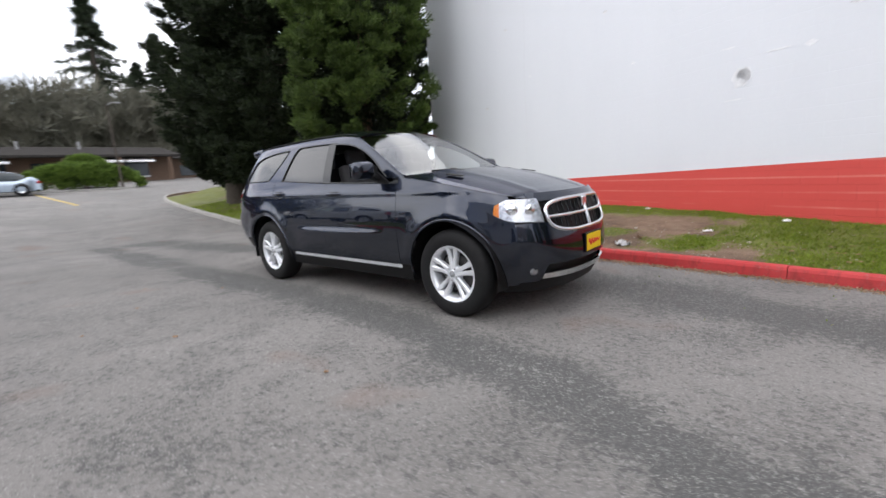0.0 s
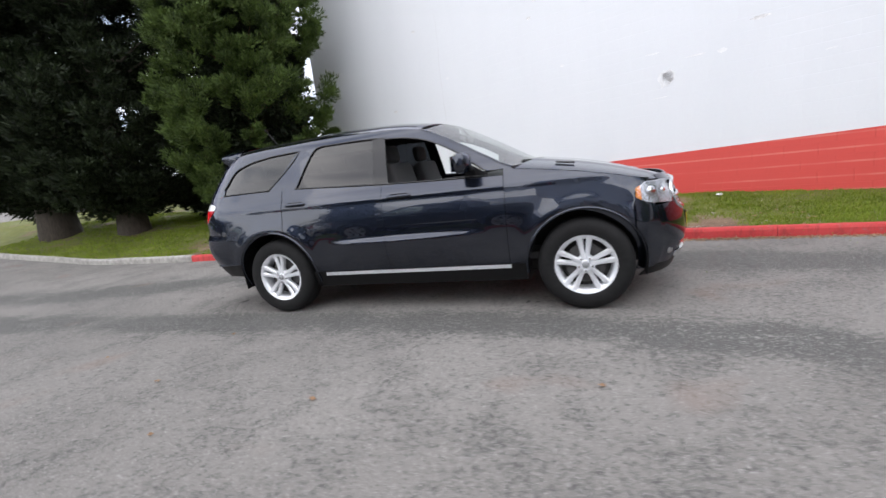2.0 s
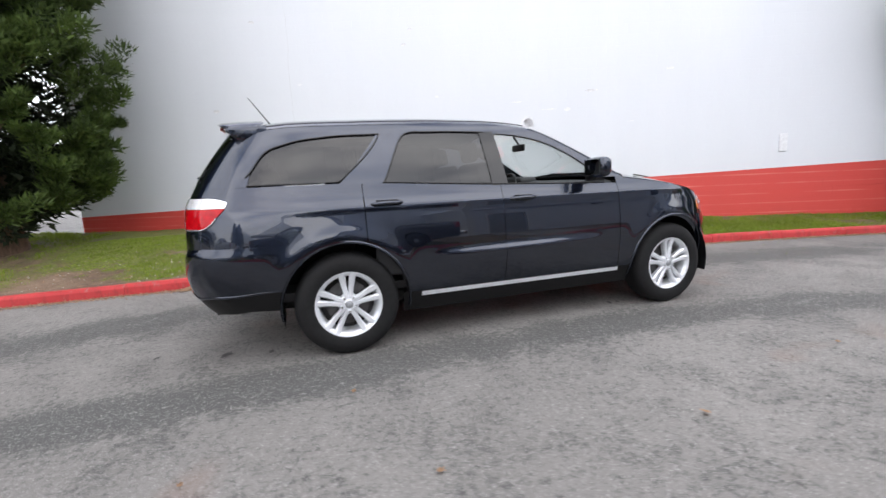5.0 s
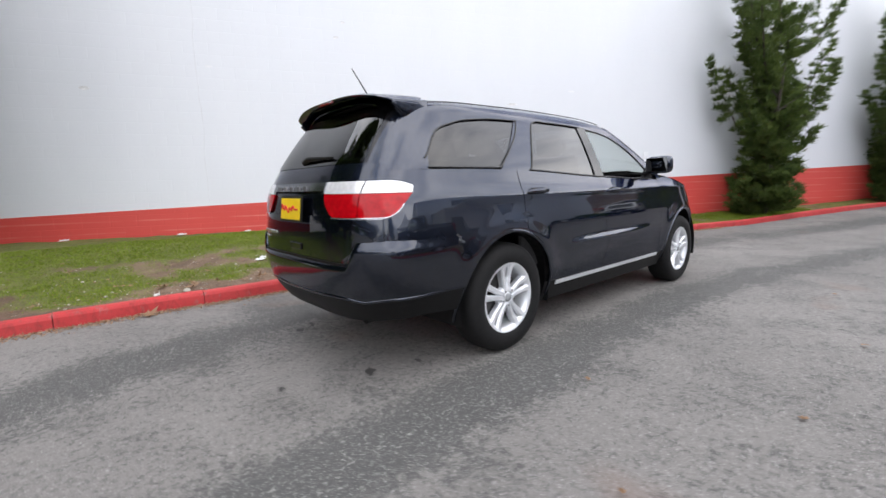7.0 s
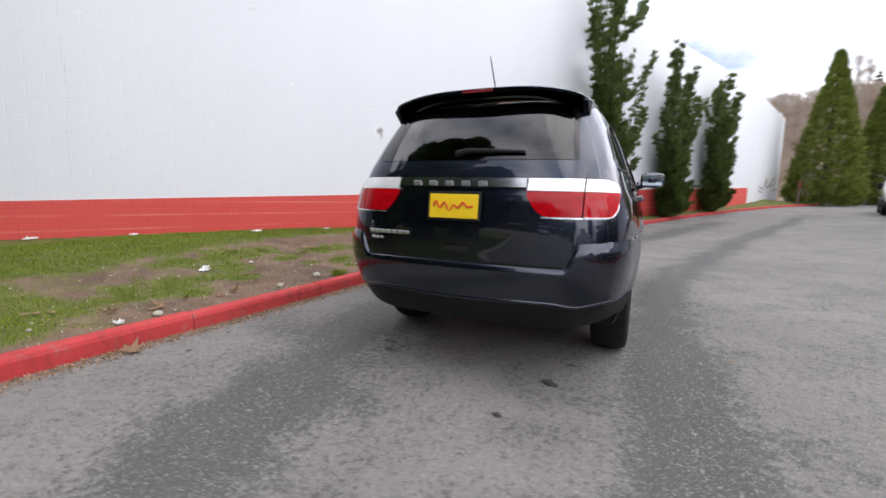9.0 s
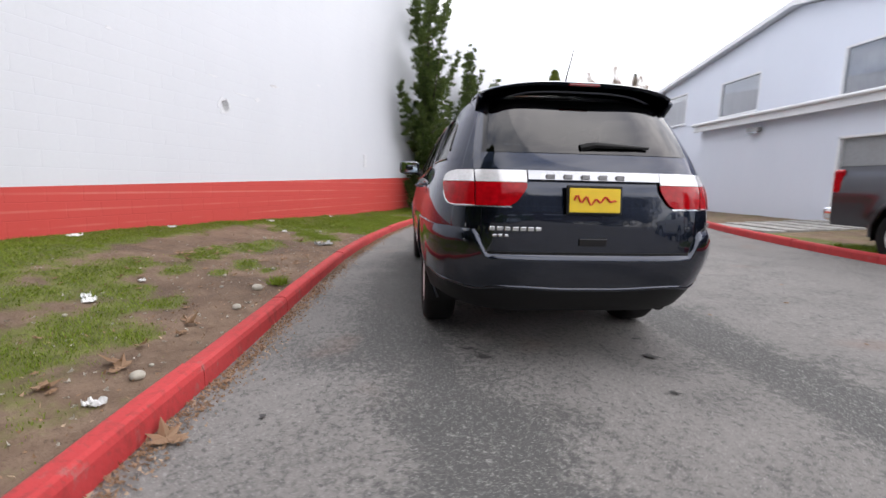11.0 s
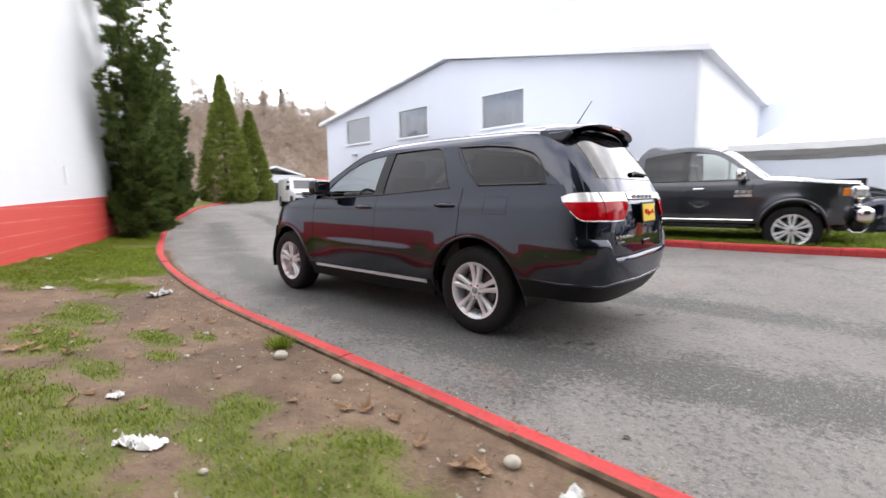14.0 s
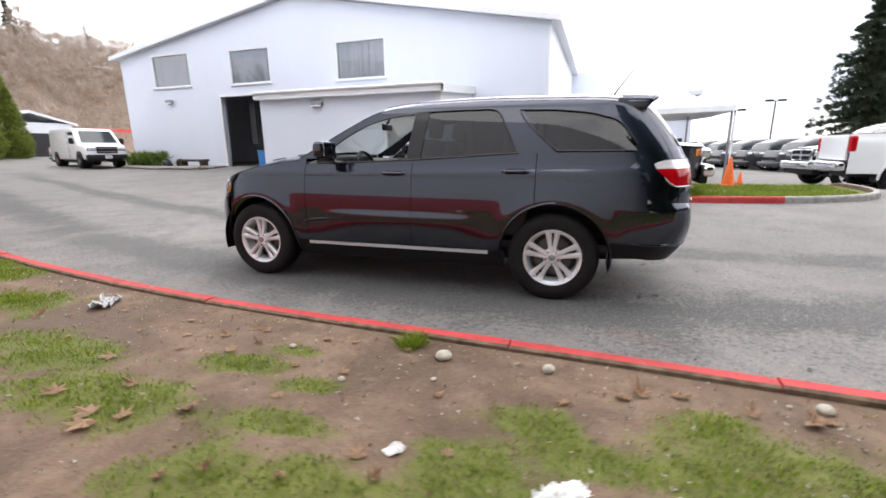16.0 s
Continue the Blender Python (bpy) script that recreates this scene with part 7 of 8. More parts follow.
    part("rear_seat", box((0.16, 1.40, 0.60), (-0.78, 0, 1.12), 0.06, 3, turn=(0, -10, 0)), M_CLOTH, root)
    part("dashboard", box((0.35, 1.60, 0.20), (1.10, 0, 1.20), 0.07, 3), M_DASH, root)
    # a shorter bed and nose than the long model
    for ob in root.children_recursive:
        if ob.type == "MESH" and ob.parent.name[:5] != "wheel":
            ob.data.transform(Matrix.Diagonal((0.945, 1.0, 1.02, 1.0)))
        elif ob.name[:5] == "wheel":
            ob.location.x *= 0.945
    root.matrix_world = at
    return root


pickup("pickup_truck", M_PAINT_GREY, pose(-1.60, -6.62, 0.175, 2.2, 0, 183), "dark grey crew-cab pickup parked on the grass island", "truck")
white_truck = pickup("pickup_truck", M_PAINT_WHITE, pose(-11.2, -9.75, ground_z(-11.2, -9.75), 0, 0, 174) @ Matrix.Scale(1.12, 4), "white pickup with a chrome bumper on the sales lot", "truck")
pickup("pickup_truck", M_PAINT_SILVER, pose(-11.0, -12.9, ground_z(-11.0, -12.9), 0, 0, 6), "silver-blue pickup facing out on the sales lot", "truck")


def loft_car(name, paint_mat, at, label, category, group, length=4.7, width=1.85, height=1.45, hood=0.30, deck=0.25, van=False):
    """A parked car or van: a shaped shell, glazed upper body, wheels, lamps."""
    root = empty(name)
    tagged(root, label, category, group)
    L, Wd, H = length / 2, width / 2, height
    belt = H * (0.62 if not van else 0.66)
    x_f, x_r = L - hood * length * (0.9 if not van else 0.55), -L + deck * length * 0.55
    body = spline([(-L, 0.55 * belt + 0.2), (-L + 0.12, belt * 0.97), (-L * 0.5, belt), (L * 0.3, belt * 0.985), (L - 0.45, belt * 0.87), (L - 0.06, belt * 0.72), (L, 0.42)])

    def shell(u, v):
        x = -L + 2 * L * u
        t = v * 2 - 1
        end = max(0.02, 1 - abs(x / L) ** 8) ** 0.25
        z0, z1 = 0.24, body(x)
        a = t * math.pi / 2 * 1.0
        y = Wd * end * math.copysign(abs(math.sin(a)) ** 0.35, a)
        z = z0 + (z1 - z0) * (max(0, math.cos(a)) ** 0.30)
        return (x, y, z)

    part("body", grid(shell, 36, 22), paint_mat, root, smooth=True)
    part("floor", box((length * 0.95, width * 0.9, 0.08), (0, 0, 0.26)), M_DARKSTEEL, root)

    def cabin(u, v, k=1.0):
        x0 = x_r + (x_f - x_r) * u
        f = math.sin(math.pi * min(1, max(0, u))) ** (0.30 if not van else 0.12) if 0 < u < 1 else 0
        t = v * 2 - 1
        top = belt * 0.97 + (H - belt * 0.97) * f
        w = Wd * (0.97 - 0.20 * f)
        a = t * math.pi / 2
        return (x0 + 0.12 * (u - 0.5) * f, w * math.copysign(abs(math.sin(a)) ** 0.5, a) * k, belt * 0.95 + (top - belt * 0.95) * (max(0, math.cos(a)) ** 0.35) * k)

    part("cabin", grid(cabin, 24, 18), M_WINPANE_DARK if not van else paint_mat, root, "dark glazed cabin" if not van else "", smooth=True)
    part("roof", grid(lambda u, v: tuple(c + d for c, d in zip(cabin(0.16 + 0.62 * u, 0.30 + 0.40 * v), (0, 0, 0.010))), 14, 10), paint_mat, root, smooth=True)
    for s in (-1, 1):
        for x in (-L * 0.60, L * 0.62):
            w = empty("wheel", pose(x, s * (Wd - 0.10), 0.33))
            w.parent = root
            part("tyre", lathe([(0.20, -0.10), (0.31, -0.11), (0.335, -0.08), (0.335, 0.08), (0.31, 0.11), (0.20, 0.10)], 28), M_RUBBER, w, smooth=True)
            part("rim", lathe([(0.001, s * 0.085), (0.06, s * 0.09), (0.19, s * 0.075), (0.205, s * 0.10)], 24), M_ALLOY, w, smooth=True)
            part("arch", lathe([(0.34, s * 0.06), (0.385, s * 0.108), (0.37, s * 0.112), (0.33, s * 0.08)], 24), M_BLACK, w)
        part("head_lamp", box((0.22, 0.34, 0.13), (L - 0.17, s * (Wd - 0.26), body(L - 0.3) * 0.86), 0.04, turn=(0, 0, s * -22)), M_REFLECTOR, root, "bright head lamp")
        part("tail_lamp", box((0.14, 0.26, 0.16), (-L + 0.12, s * (Wd - 0.18), belt * 0.82), 0.04, turn=(0, 0, s * 18)), M_TAILRED, root, "red tail lamp")
        part("door_mirror", box((0.12, 0.18, 0.12), (x_f - 0.35, s * (Wd + 0.05), belt + 0.06), 0.03), paint_mat, root)
    part("grille", box((0.05, Wd * 1.1, 0.16), (L - 0.02, 0, belt * 0.62), 0.02), M_BLACK, root)
    part("bumper", box((0.16, width * 0.92, 0.20), (L - 0.05, 0, 0.40), 0.06, 3), M_BLACK if van else paint_mat, root, smooth=True)
    if van:
        part("windscreen", box((0.02, width * 0.80, 0.62), (x_f - 0.02, 0, belt + 0.30), 0.02, turn=(0, -34, 0)), M_TINT, root, "dark windscreen")
        for s in (-1, 1):
            part("side_window", box((0.75, 0.02, 0.48), (x_f - 0.75, s * (Wd * 0.885), belt + 0.26), 0.03, turn=(s * 12, 0, 0)), M_TINT, root, "dark cab side window")
    root.matrix_world = at
    return root


def cargo_van(at):
    root = empty("cargo_van")
    tagged(root, "white cargo van with a black grille facing up the drive", "van")
    side = [(2.95, 0.42), (3.02, 0.62), (3.0, 1.02), (2.86, 1.16), (2.12, 1.30), (1.42, 2.02), (1.15, 2.11), (-2.95, 2.13), (-3.04, 2.02), (-3.06, 0.42)]
    bm = prism(side, 2.02, at=Matrix.Translation((0, -1.01, 0)))
    for v in bm.verts:
        if v.co.z > 1.4:
            v.co.y *= 0.90
        if v.co.x > 2.5:
            v.co.y *= 0.93
    bmesh.ops.bevel(bm, geom=list(bm.edges), offset=0.11, segments=4, affect="EDGES", profile=0.5)
    part("body", bm, M_PAINT_WHITE, root, smooth=True)
    part("windscreen", prism([(-0.82, 0.0), (0.82, 0.0), (0.72, 0.86), (-0.72, 0.86)], 0.02, at=pose(2.115, 0, 1.345, -44.2, 0, 90)), M_WINPANE_DARK, root, "dark windscreen")
    for s in (-1, 1):
        part("side_window", prism([(0.55, 1.40), (1.80, 1.40), (1.36, 1.88), (0.55, 1.92)], 0.02, at=Matrix.Translation((0, s * 0.945 - 0.01, 0)) @ pose(0, 0, 0, 0, 0, 0)), M_WINPANE_DARK, root, "dark cab window")
        part("door_seam", box((0.015, 0.012, 1.5), (0.45, s * 0.99, 1.2)), M_BLACK, root)
        part("head_lamp", box((0.12, 0.42, 0.22), (2.98, s * 0.68, 0.98), 0.05), M_REFLECTOR, root, "bright head lamp")
        part("door_mirror", box((0.16, 0.22, 0.32), (1.75, s * 1.16, 1.42), 0.05), M_BLACK, root)
        part("tail_lamp", box((0.05, 0.14, 0.42), (-3.07, s * 0.88, 1.05), 0.02), M_TAILRED, root, "red tail lamp")
        for x in (-1.95, 1.95):
            part("arch", cylinder(0.46, 0.46, (x, s * 0.60, 0.42), (x, s * 1.003, 0.42), 28), M_BLACK, root)
            w = empty("wheel", pose(x, s * 0.90, 0.38))
            w.parent = root
            part("tyre", lathe([(0.20, -0.12), (0.34, -0.13), (0.38, -0.09), (0.38, 0.09), (0.34, 0.13), (0.20, 0.12)], 28), M_RUBBER, w, smooth=True)
            part("rim", lathe([(0.001, s * 0.10), (0.08, s * 0.11), (0.19, s * 0.08), (0.205, s * 0.12)], 24), M_STEEL, w, smooth=True)
    part("grille", box((0.06, 0.95, 0.36), (3.02, 0, 0.93), 0.04), M_BLACK, root)
    for z in (0.84, 1.02):
        part("grille_bar", box((0.03, 0.86, 0.03), (3.055, 0, z), 0.008), M_STEEL, root)
    part("front_bumper", box((0.28, 1.92, 0.34), (2.98, 0, 0.52), 0.08, 3), M_BLACK, root, smooth=True)
    part("plate", box((0.012, 0.31, 0.15), (3.13, 0, 0.56), 0.004), M_TRIM, root)
    part("plate_bar", box((0.006, 0.22, 0.05), (3.139, 0, 0.56)), M_DOORGREY, root)
    part("underbody", box((5.4, 1.6, 0.2), (0, 0, 0.42)), M_DARKSTEEL, root)
    root.matrix_world = at


cargo_van(pose(24.5, -12.8, ground_z(24.5, -12.8), 0, 0, 162) @ Matrix.Scale(0.95, 4))
loft_car("parked_sedan", M_PAINT_WHITE, pose(31.5, -17.0, ground_z(31.5, -17), 0, 0, 175), "white car parked behind the cargo van", "car", "", 4.8, 1.85, 1.5)
loft_car("passing_sedan", M_PAINT_SILVER, pose(-33.2, -1.4, ground_z(-33.2, -1.4), 0, 0, 262), "silver-blue sedan on the road past the lot", "car", "", 4.7, 1.82, 1.45)
def lot_place(k, n=9):
    """A slot in the row that runs from the tent out to the yard edge."""
    x, y = -8.6 - 5.4 * k / (n - 1), -40.0 + 19.0 * k / (n - 1)
    return pose(x, y, ground_z(x, y), 0, 0, 14)


M_LOT_DARK = plain("dark_lot_car_paint", (0.014, 0.016, 0.021), 0.32, grain=0.1)
M_LOT_GREY = plain("grey_lot_car_paint", (0.045, 0.048, 0.055), 0.35, grain=0.1)
dark_suv = loft_car("lot_car", M_LOT_DARK, lot_place(8), "dark sport utility vehicle in a row on the sales lot", "car", "cars on the sales lot", 4.9, 1.93, 1.75, 0.24, 0.10)
grey_suv = loft_car("lot_car", M_LOT_GREY, lot_place(7), "dark grey sport utility vehicle in a row on the sales lot", "car", "cars on the sales lot", 4.9, 1.93, 1.75, 0.24, 0.10)
pale_car = loft_car("lot_car", M_PAINT_WHITE, pose(-8.2, -36.0, ground_z(-8.2, -36), 0, 0, 20), "white car in a row on the sales lot", "car", "cars on the sales lot", 4.9, 1.93, 1.75, 0.24, 0.10)
# two parked under the tent edge
loft_car("parked_sedan", M_PAINT, pose(-2.95, -12.1, ground_z(-2.95, -12.1), 0, 0, 4), "dark sedan with red lamps parked beside the tent", "car", "", 4.6, 1.82, 1.42)
loft_car("parked_sedan", M_PAINT_WHITE, pose(-3.6, -14.9, ground_z(-3.6, -14.9), 0, 0, 4), "white sedan parked under the tent", "car", "", 4.6, 1.82, 1.42)
for k in range(7):
    copy_thing((dark_suv, grey_suv)[k % 2], lot_place(k))
for k in range(8):
    x, y = -17.0 - 2.4 * k, -33.0 - 0.4 * k
    copy_thing((grey_suv, dark_suv, pale_car)[k % 3], pose(x, y, ground_z(x, y), 0, 0, 85))
for k in range(5):
    x, y = -13.5 - 2.2 * k, -44.0 - 1.0 * k
    copy_thing((pale_car, grey_suv)[k % 2], pose(x, y, ground_z(x, y), 0, 0, 60))

# ---------------------------------------------------------------- street furniture and far things
def cone(x, y, z, s=1.0, tilt=0.0):
    root = empty("traffic_cone", pose(x, y, z, tilt, 0, 20))
    tagged(root, "orange traffic cone standing on the grass" if s == 1 else "orange traffic cone on the sales lot", "cone", "traffic cones")
    part("base", box((0.36 * s, 0.36 * s, 0.04 * s), (0, 0, 0.02 * s), 0.01), M_ORANGE, root)
    bm = lathe([(0.145 * s, 0.04 * s), (0.03 * s, 0.70 * s), (0.026 * s, 0.71 * s), (0.001, 0.71 * s)], 24)
    bm.transform(pose(0, 0, 0, 90))
    bmesh.ops.recalc_face_normals(bm, faces=bm.faces)
    part("cone", bm, M_ORANGE, root, smooth=True)


cone(-5.2, -7.97, island_z(-5.2, -7.97) - 0.005)
cone(-6.4, -11.2, ground_z(-6.4, -11.2), 0.75)


def tent():
    """A white frame marquee with a swept peak and a valance."""
    root = empty("canopy_tent", pose(-3.75, -15.9, ground_z(-3.75, -15.9), 0, 0, 4))
    tagged(root, "white peaked canopy tent over steel posts", "tent")
    h, e, top, n = 2.7, 2.66, 5.1, 20

    def roof(u, v):
        a, b = (2 * u - 1), (2 * v - 1)
        d = max(abs(a), abs(b))
        return (a * h, b * h, e + (top - e) * (1 - min(1, d)) ** 1.75 + 0.06 * (min(abs(a), abs(b)) / max(d, 1e-3)) * d)

    part("canopy", grid(roof, n, n, 0.01), M_CANVAS, root, smooth=True)
    for k in range(4):
        a = 90 * k
        bm = grid(lambda u, v: ((2 * u - 1) * h, -h, e + 0.06 * abs(2 * u - 1) - 0.20 * v + 0.008 * math.sin(u * 40) * v), 30, 3)
        bm.transform(pose(0, 0, 0, 0, 0, a))
        part("valance", bm, M_CANVAS, root)
    for sx in (-1, 1):
        for sy in (-1, 1):
            part("post", cylinder(0.04, 0.04, (sx * (h - 0.08), sy * (h - 0.08), 0), (sx * (h - 0.08), sy * (h - 0.08), e), 10), M_STEEL, root)


tent()


def low_building():
    root = empty("office_building", pose(-3.6, -22.5, ground_z(-3.6, -22.5)))
    tagged(root, "low pale office with a row of windows behind the tent", "building")
    part("wall", box((7.0, 4, 3.1), (0, -2, 1.55)), M_WALL_BLUE, root)
    part("roof", box((7.6, 4.8, 0.22), (0, -2, 3.2), 0.03), M_TRIM, root)
    for k in range(4):
        w = part("window", box((1.05, 0.05, 0.85), (-2.6 + 1.7 * k, 0.02, 1.35), 0.01), M_WINPANE2, root, "dark office window")
        part("frame", box((1.15, 0.03, 0.07), (-2.6 + 1.7 * k, 0.03, 0.90), 0.01), M_TRIM, w)


M_WINPANE2 = plain("dark_window_glass", (0.03, 0.035, 0.04), 0.08, grain=0.2)
low_building()


def tower_block():
    root = empty("showroom_building", pose(-8.4, -42.0, ground_z(-8.4, -42)))
    tagged(root, "far pale showroom with a flat roof and a swept white fin", "building")
    part("wall", box((5.0, 5, 5.9), (0, -2.5, 2.95)), M_WALL_BLUE, root)
    part("roof", box((6.2, 6, 0.45), (0, -2.5, 6.1), 0.05), M_METAL_ROOF, root)
    part("fin", prism([(-0.9, 6.3), (0.7, 6.3), (-0.1, 8.1), (-0.9, 8.9)], 0.4), M_CANVAS, root)
    for k in range(3):
        part("window", box((1.3, 0.05, 0.55), (-1.6 + 1.6 * k, 0.03, 5.2), 0.01), M_WINPANE2, root, "dark strip window")


tower_block()


def lamp_post(x, y, h, arms=2):
    root = empty("lot_lamp_post", pose(x, y, ground_z(x, y)))
    tagged(root, "tall dark lot lamp post with box heads", "lamp post", "lot lamp posts")
    part("base", cylinder(0.25, 0.25, (0, 0, 0), (0, 0, 0.6), 16), M_CONCRETE, root)
    part("pole", cylinder(0.075, 0.05, (0, 0, 0.5), (0, 0, h), 10), M_BARK_D, root)
    part("arm", box((0.9, 0.06, 0.06), (0, 0, h), 0.01), M_BLACK, root)
    for s in (-1, 1)[: arms]:
        part("lamp_head", box((0.55, 0.35, 0.16), (s * 0.45, 0, h + 0.05), 0.04), M_BLACK, root)


lamp_post(-16.3, -39.0, 4.9)
lamp_post(-13.4, -38.5, 4.2)
lamp_post(-27.0, -36.0, 5.2, 1)


def sign_post(x, y, h):
    root = empty("sign_post", pose(x, y, ground_z(x, y)))
    tagged(root, "thin pale post at the edge of the sales lot", "post")
    part("post", cylinder(0.022, 0.022, (0, 0, 0), (0, 0, h), 10), M_TRIM, root)


sign_post(-6.2, -11.8, 2.25)


def street_pole(x, y, h):
    root = empty("street_lamp", pose(x, y, ground_z(x, y), 0, -4, 0))
    tagged(root, "leaning grey street lamp pole by the hedge", "lamp post")
    part("pole", cylinder(0.085, 0.05, (0, 0, -0.1), (0, 0, h), 12), M_BARK_D, root)
    part("arm", tube([(0, 0, h - 0.1), (0.1, 0.25, h + 0.1), (0.2, 0.55, h + 0.12)], 0.03, 8), M_STEEL, root)
    part("lamp_head", box((0.18, 0.36, 0.09), (0.2, 0.65, h + 0.12), 0.03), M_STEEL, root)


street_pole(-34.6, 5.5, 6.0)


def hedge(x, y, lx, ly, h, seed, label):
    r = random.Random(seed)
    root = empty("hedge", pose(x, y, ground_z(x, y)))
    tagged(root, label, "hedge", "roadside hedges")
    c, a, s = [], [], []
    for i in range(900):
        t, q = r.uniform(0, 2 * math.pi), r.random() ** 0.5
        px, py = math.cos(t) * q, math.sin(t) * q
        pz = h * math.sqrt(max(0, 1 - (px * px + py * py) ** 1.4)) * r.uniform(0.75, 1.0)
        c.append((px * lx, py * ly, max(0.1, pz)))
        a.append((px, py, 0.8))
        s.append(0.25)
    v, f = blade_cloud(c, a, s, 0.22, 0.10, 24, seed)
    raw_mesh("foliage", v, f, M_HEDGE, root)
    part("stem", tube([(0, 0, -0.1), (0.1, 0, h * 0.7)], [0.10, 0.04], 6), M_BARK_D, root)


hedge(-36.0, 3.6, 1.3, 3.6, 1.75, 51, "low rounded green hedge by the road")
hedge(-38.0, 4.2, 1.3, 1.6, 2.35, 52, "rounded green shrub behind the hedge")
hedge(-36.5, -4.5, 1.3, 3.4, 1.3, 53, "low rounded green hedge by the road")


def shops():
    """A long low row of shops with a dark shingle roof."""
    z0 = ground_z(-46, 4)
    root = empty("shop_row", pose(-46, 0, z0))
    tagged(root, "long low shop row with a dark shingled roof and white awnings", "building")
    part("wall", box((8, 34, 2.5), (-4, -4.2, 1.25)), M_BROWN, root)
    bm = grid(lambda u, v: (1.7 - 5.8 * v, -22 + 35.2 * u, 2.30 + 1.25 * v), 24, 4, 0.12)
    part("roof", bm, M_SHINGLE, root)
    part("fascia", box((0.12, 35.2, 0.20), (1.72, -4.4, 2.32), 0.02), M_SHINGLE, root)
    for k, (y, w) in enumerate([(-14, 3.2), (-8, 3.4), (-1.5, 4.2), (3.4, 2.6), (7.0, 2.2), (9.6, 1.9)]):
        g = part("window", box((0.08, w, 1.35), (0.04, y, 1.15), 0.02), M_WINPANE2, root, "dark shop window")
        part("frame", box((0.10, w + 0.16, 0.10), (0.05, y, 0.45), 0.02), M_TRIM, g)
        if k != 3:
            part("awning", box((1.9, w + 0.3, 0.16), (0.95, y, 1.98), 0.03, turn=(0, 12, 0)), M_CANVAS, root, "white awning over the window")
    for k in range(9):
        part("post", box((0.22, 0.22, 2.35), (1.55, -20 + 4.0 * k, 1.17), 0.02), M_BROWN, root)
    for k, y in enumerate((-6.0, 1.8, 6.0)):
        part("roof_vent", cylinder(0.10, 0.10, (-2.5, y, 2.9), (-2.5, y, 3.9), 8), M_STEEL, root)
    part("end_wing", box((7, 3.2, 2.3), (-6.5, 15.0, 1.15)), M_BROWN, root)
    part("wing_roof", grid(lambda u, v: (-2.0 - 5.0 * v, 13.2 + 3.8 * u, 2.30 + 1.0 * v), 8, 4, 0.12), M_SHINGLE, root)
    part("wing_window", box((0.08, 1.6, 1.1), (-2.98, 15.2, 1.0), 0.02), M_WINPANE2, root, "dark shop front")


shops()


def hill_house(x, y, z):
    root = empty("house", pose(x, y, z))
    tagged(root, "pale house half hidden among the far firs", "house")
    part("wall", box((6, 9, 5.2), (0, 0, 2.6)), M_STONE, root)
    part("roof", prism([(-5.2, 5.0), (0, 7.2), (5.2, 5.0), (5.2, 5.3), (0, 7.5), (-5.2, 5.3)], 7.0, at=pose(3.5, 0, 0, 0, 0, 90)), M_SHINGLE, root)
    for k in range(3):
        w = part("window", box((0.08, 1.3, 1.4), (3.03, -2.8 + 2.8 * k, 3.4), 0.02), M_WINPANE2, root, "dark house window")
        part("frame", box((0.10, 1.5, 0.12), (3.05, -2.8 + 2.8 * k, 2.65), 0.02), M_TRIM, w)


hill_house(-94, 15.5, ground_z(-94, 15.5) + 8.5)


def kerb_line_far():
    bm = bmesh.new()
    for k in range(14):
        y = -12 + 1.35 * k
        box((0.16, 1.33, 0.22), (-34.6, y, ground_z(-34.6, y) + 0.02), 0.02, 1, bm=bm)
    tagged(mesh_object("kerb_far", bm, M_CONCRETE), "pale kerb at the far edge of the lot", "kerb", kind="structure")


kerb_line_far()


def stripe(x0, y0, x1, y1, w):
    d = Vector((x1 - x0, y1 - y0, 0))
    n = Vector((-d.y, d.x, 0)).normalized() * w / 2

    def place(u, v):
        p = Vector((x0, y0, 0)) + d * u + n * (2 * v - 1)
        return (p.x, p.y, ground_z(p.x, p.y) + 0.012)

    tagged(mesh_object("bay_line", grid(place, 12, 2), M_YLINE), "worn yellow parking bay line on the asphalt", "road marking")


stripe(-33.5, 0.5, -22.6, 0.72, 0.14)


def far_shed():
    root = empty("white_shed", pose(44, -21.5, ground_z(44, -21.5), 0, 0, -10))
    tagged(root, "far low white shed, a dark panel as its shaded open front", "shed")
    part("wall", box((6, 6, 2.9), (3, 0, 1.45)), M_WALL_WHITE, root)
    part("roof", prism([(-3.4, 2.7), (0, 3.7), (3.4, 2.7), (3.4, 2.9), (0, 3.92), (-3.4, 2.9)], 6.6, at=pose(-0.2, 0, 0, 0, 0, -90) @ Matrix.Identity(4)), M_TRIM, root)
    # dark panel on the front wall, standing in for the shade inside
    part("opening", box((0.05, 3.0, 2.0), (-0.03, 0.3, 1.0), 0.02), M_ROOM_SHADE, root)
    part("red_fascia", box((0.1, 9.0, 0.35), (4.0, -6.5, 2.6), 0.02), M_WALL_RED, root)


far_shed()


def drive_post(x, y, h):
    root = empty("marker_post", pose(x, y, ground_z(x, y)))
    tagged(root, "weathered red-brown marker post at the drive end", "post")
    part("post", box((0.20, 0.14, h), (0, 0, h / 2), 0.02), M_BARK, root)
    part("board", box((0.30, 0.03, 0.35), (0, 0.0, h - 0.2), 0.01), M_REDINK, root)


drive_post(34.4, -10.9, 1.75)


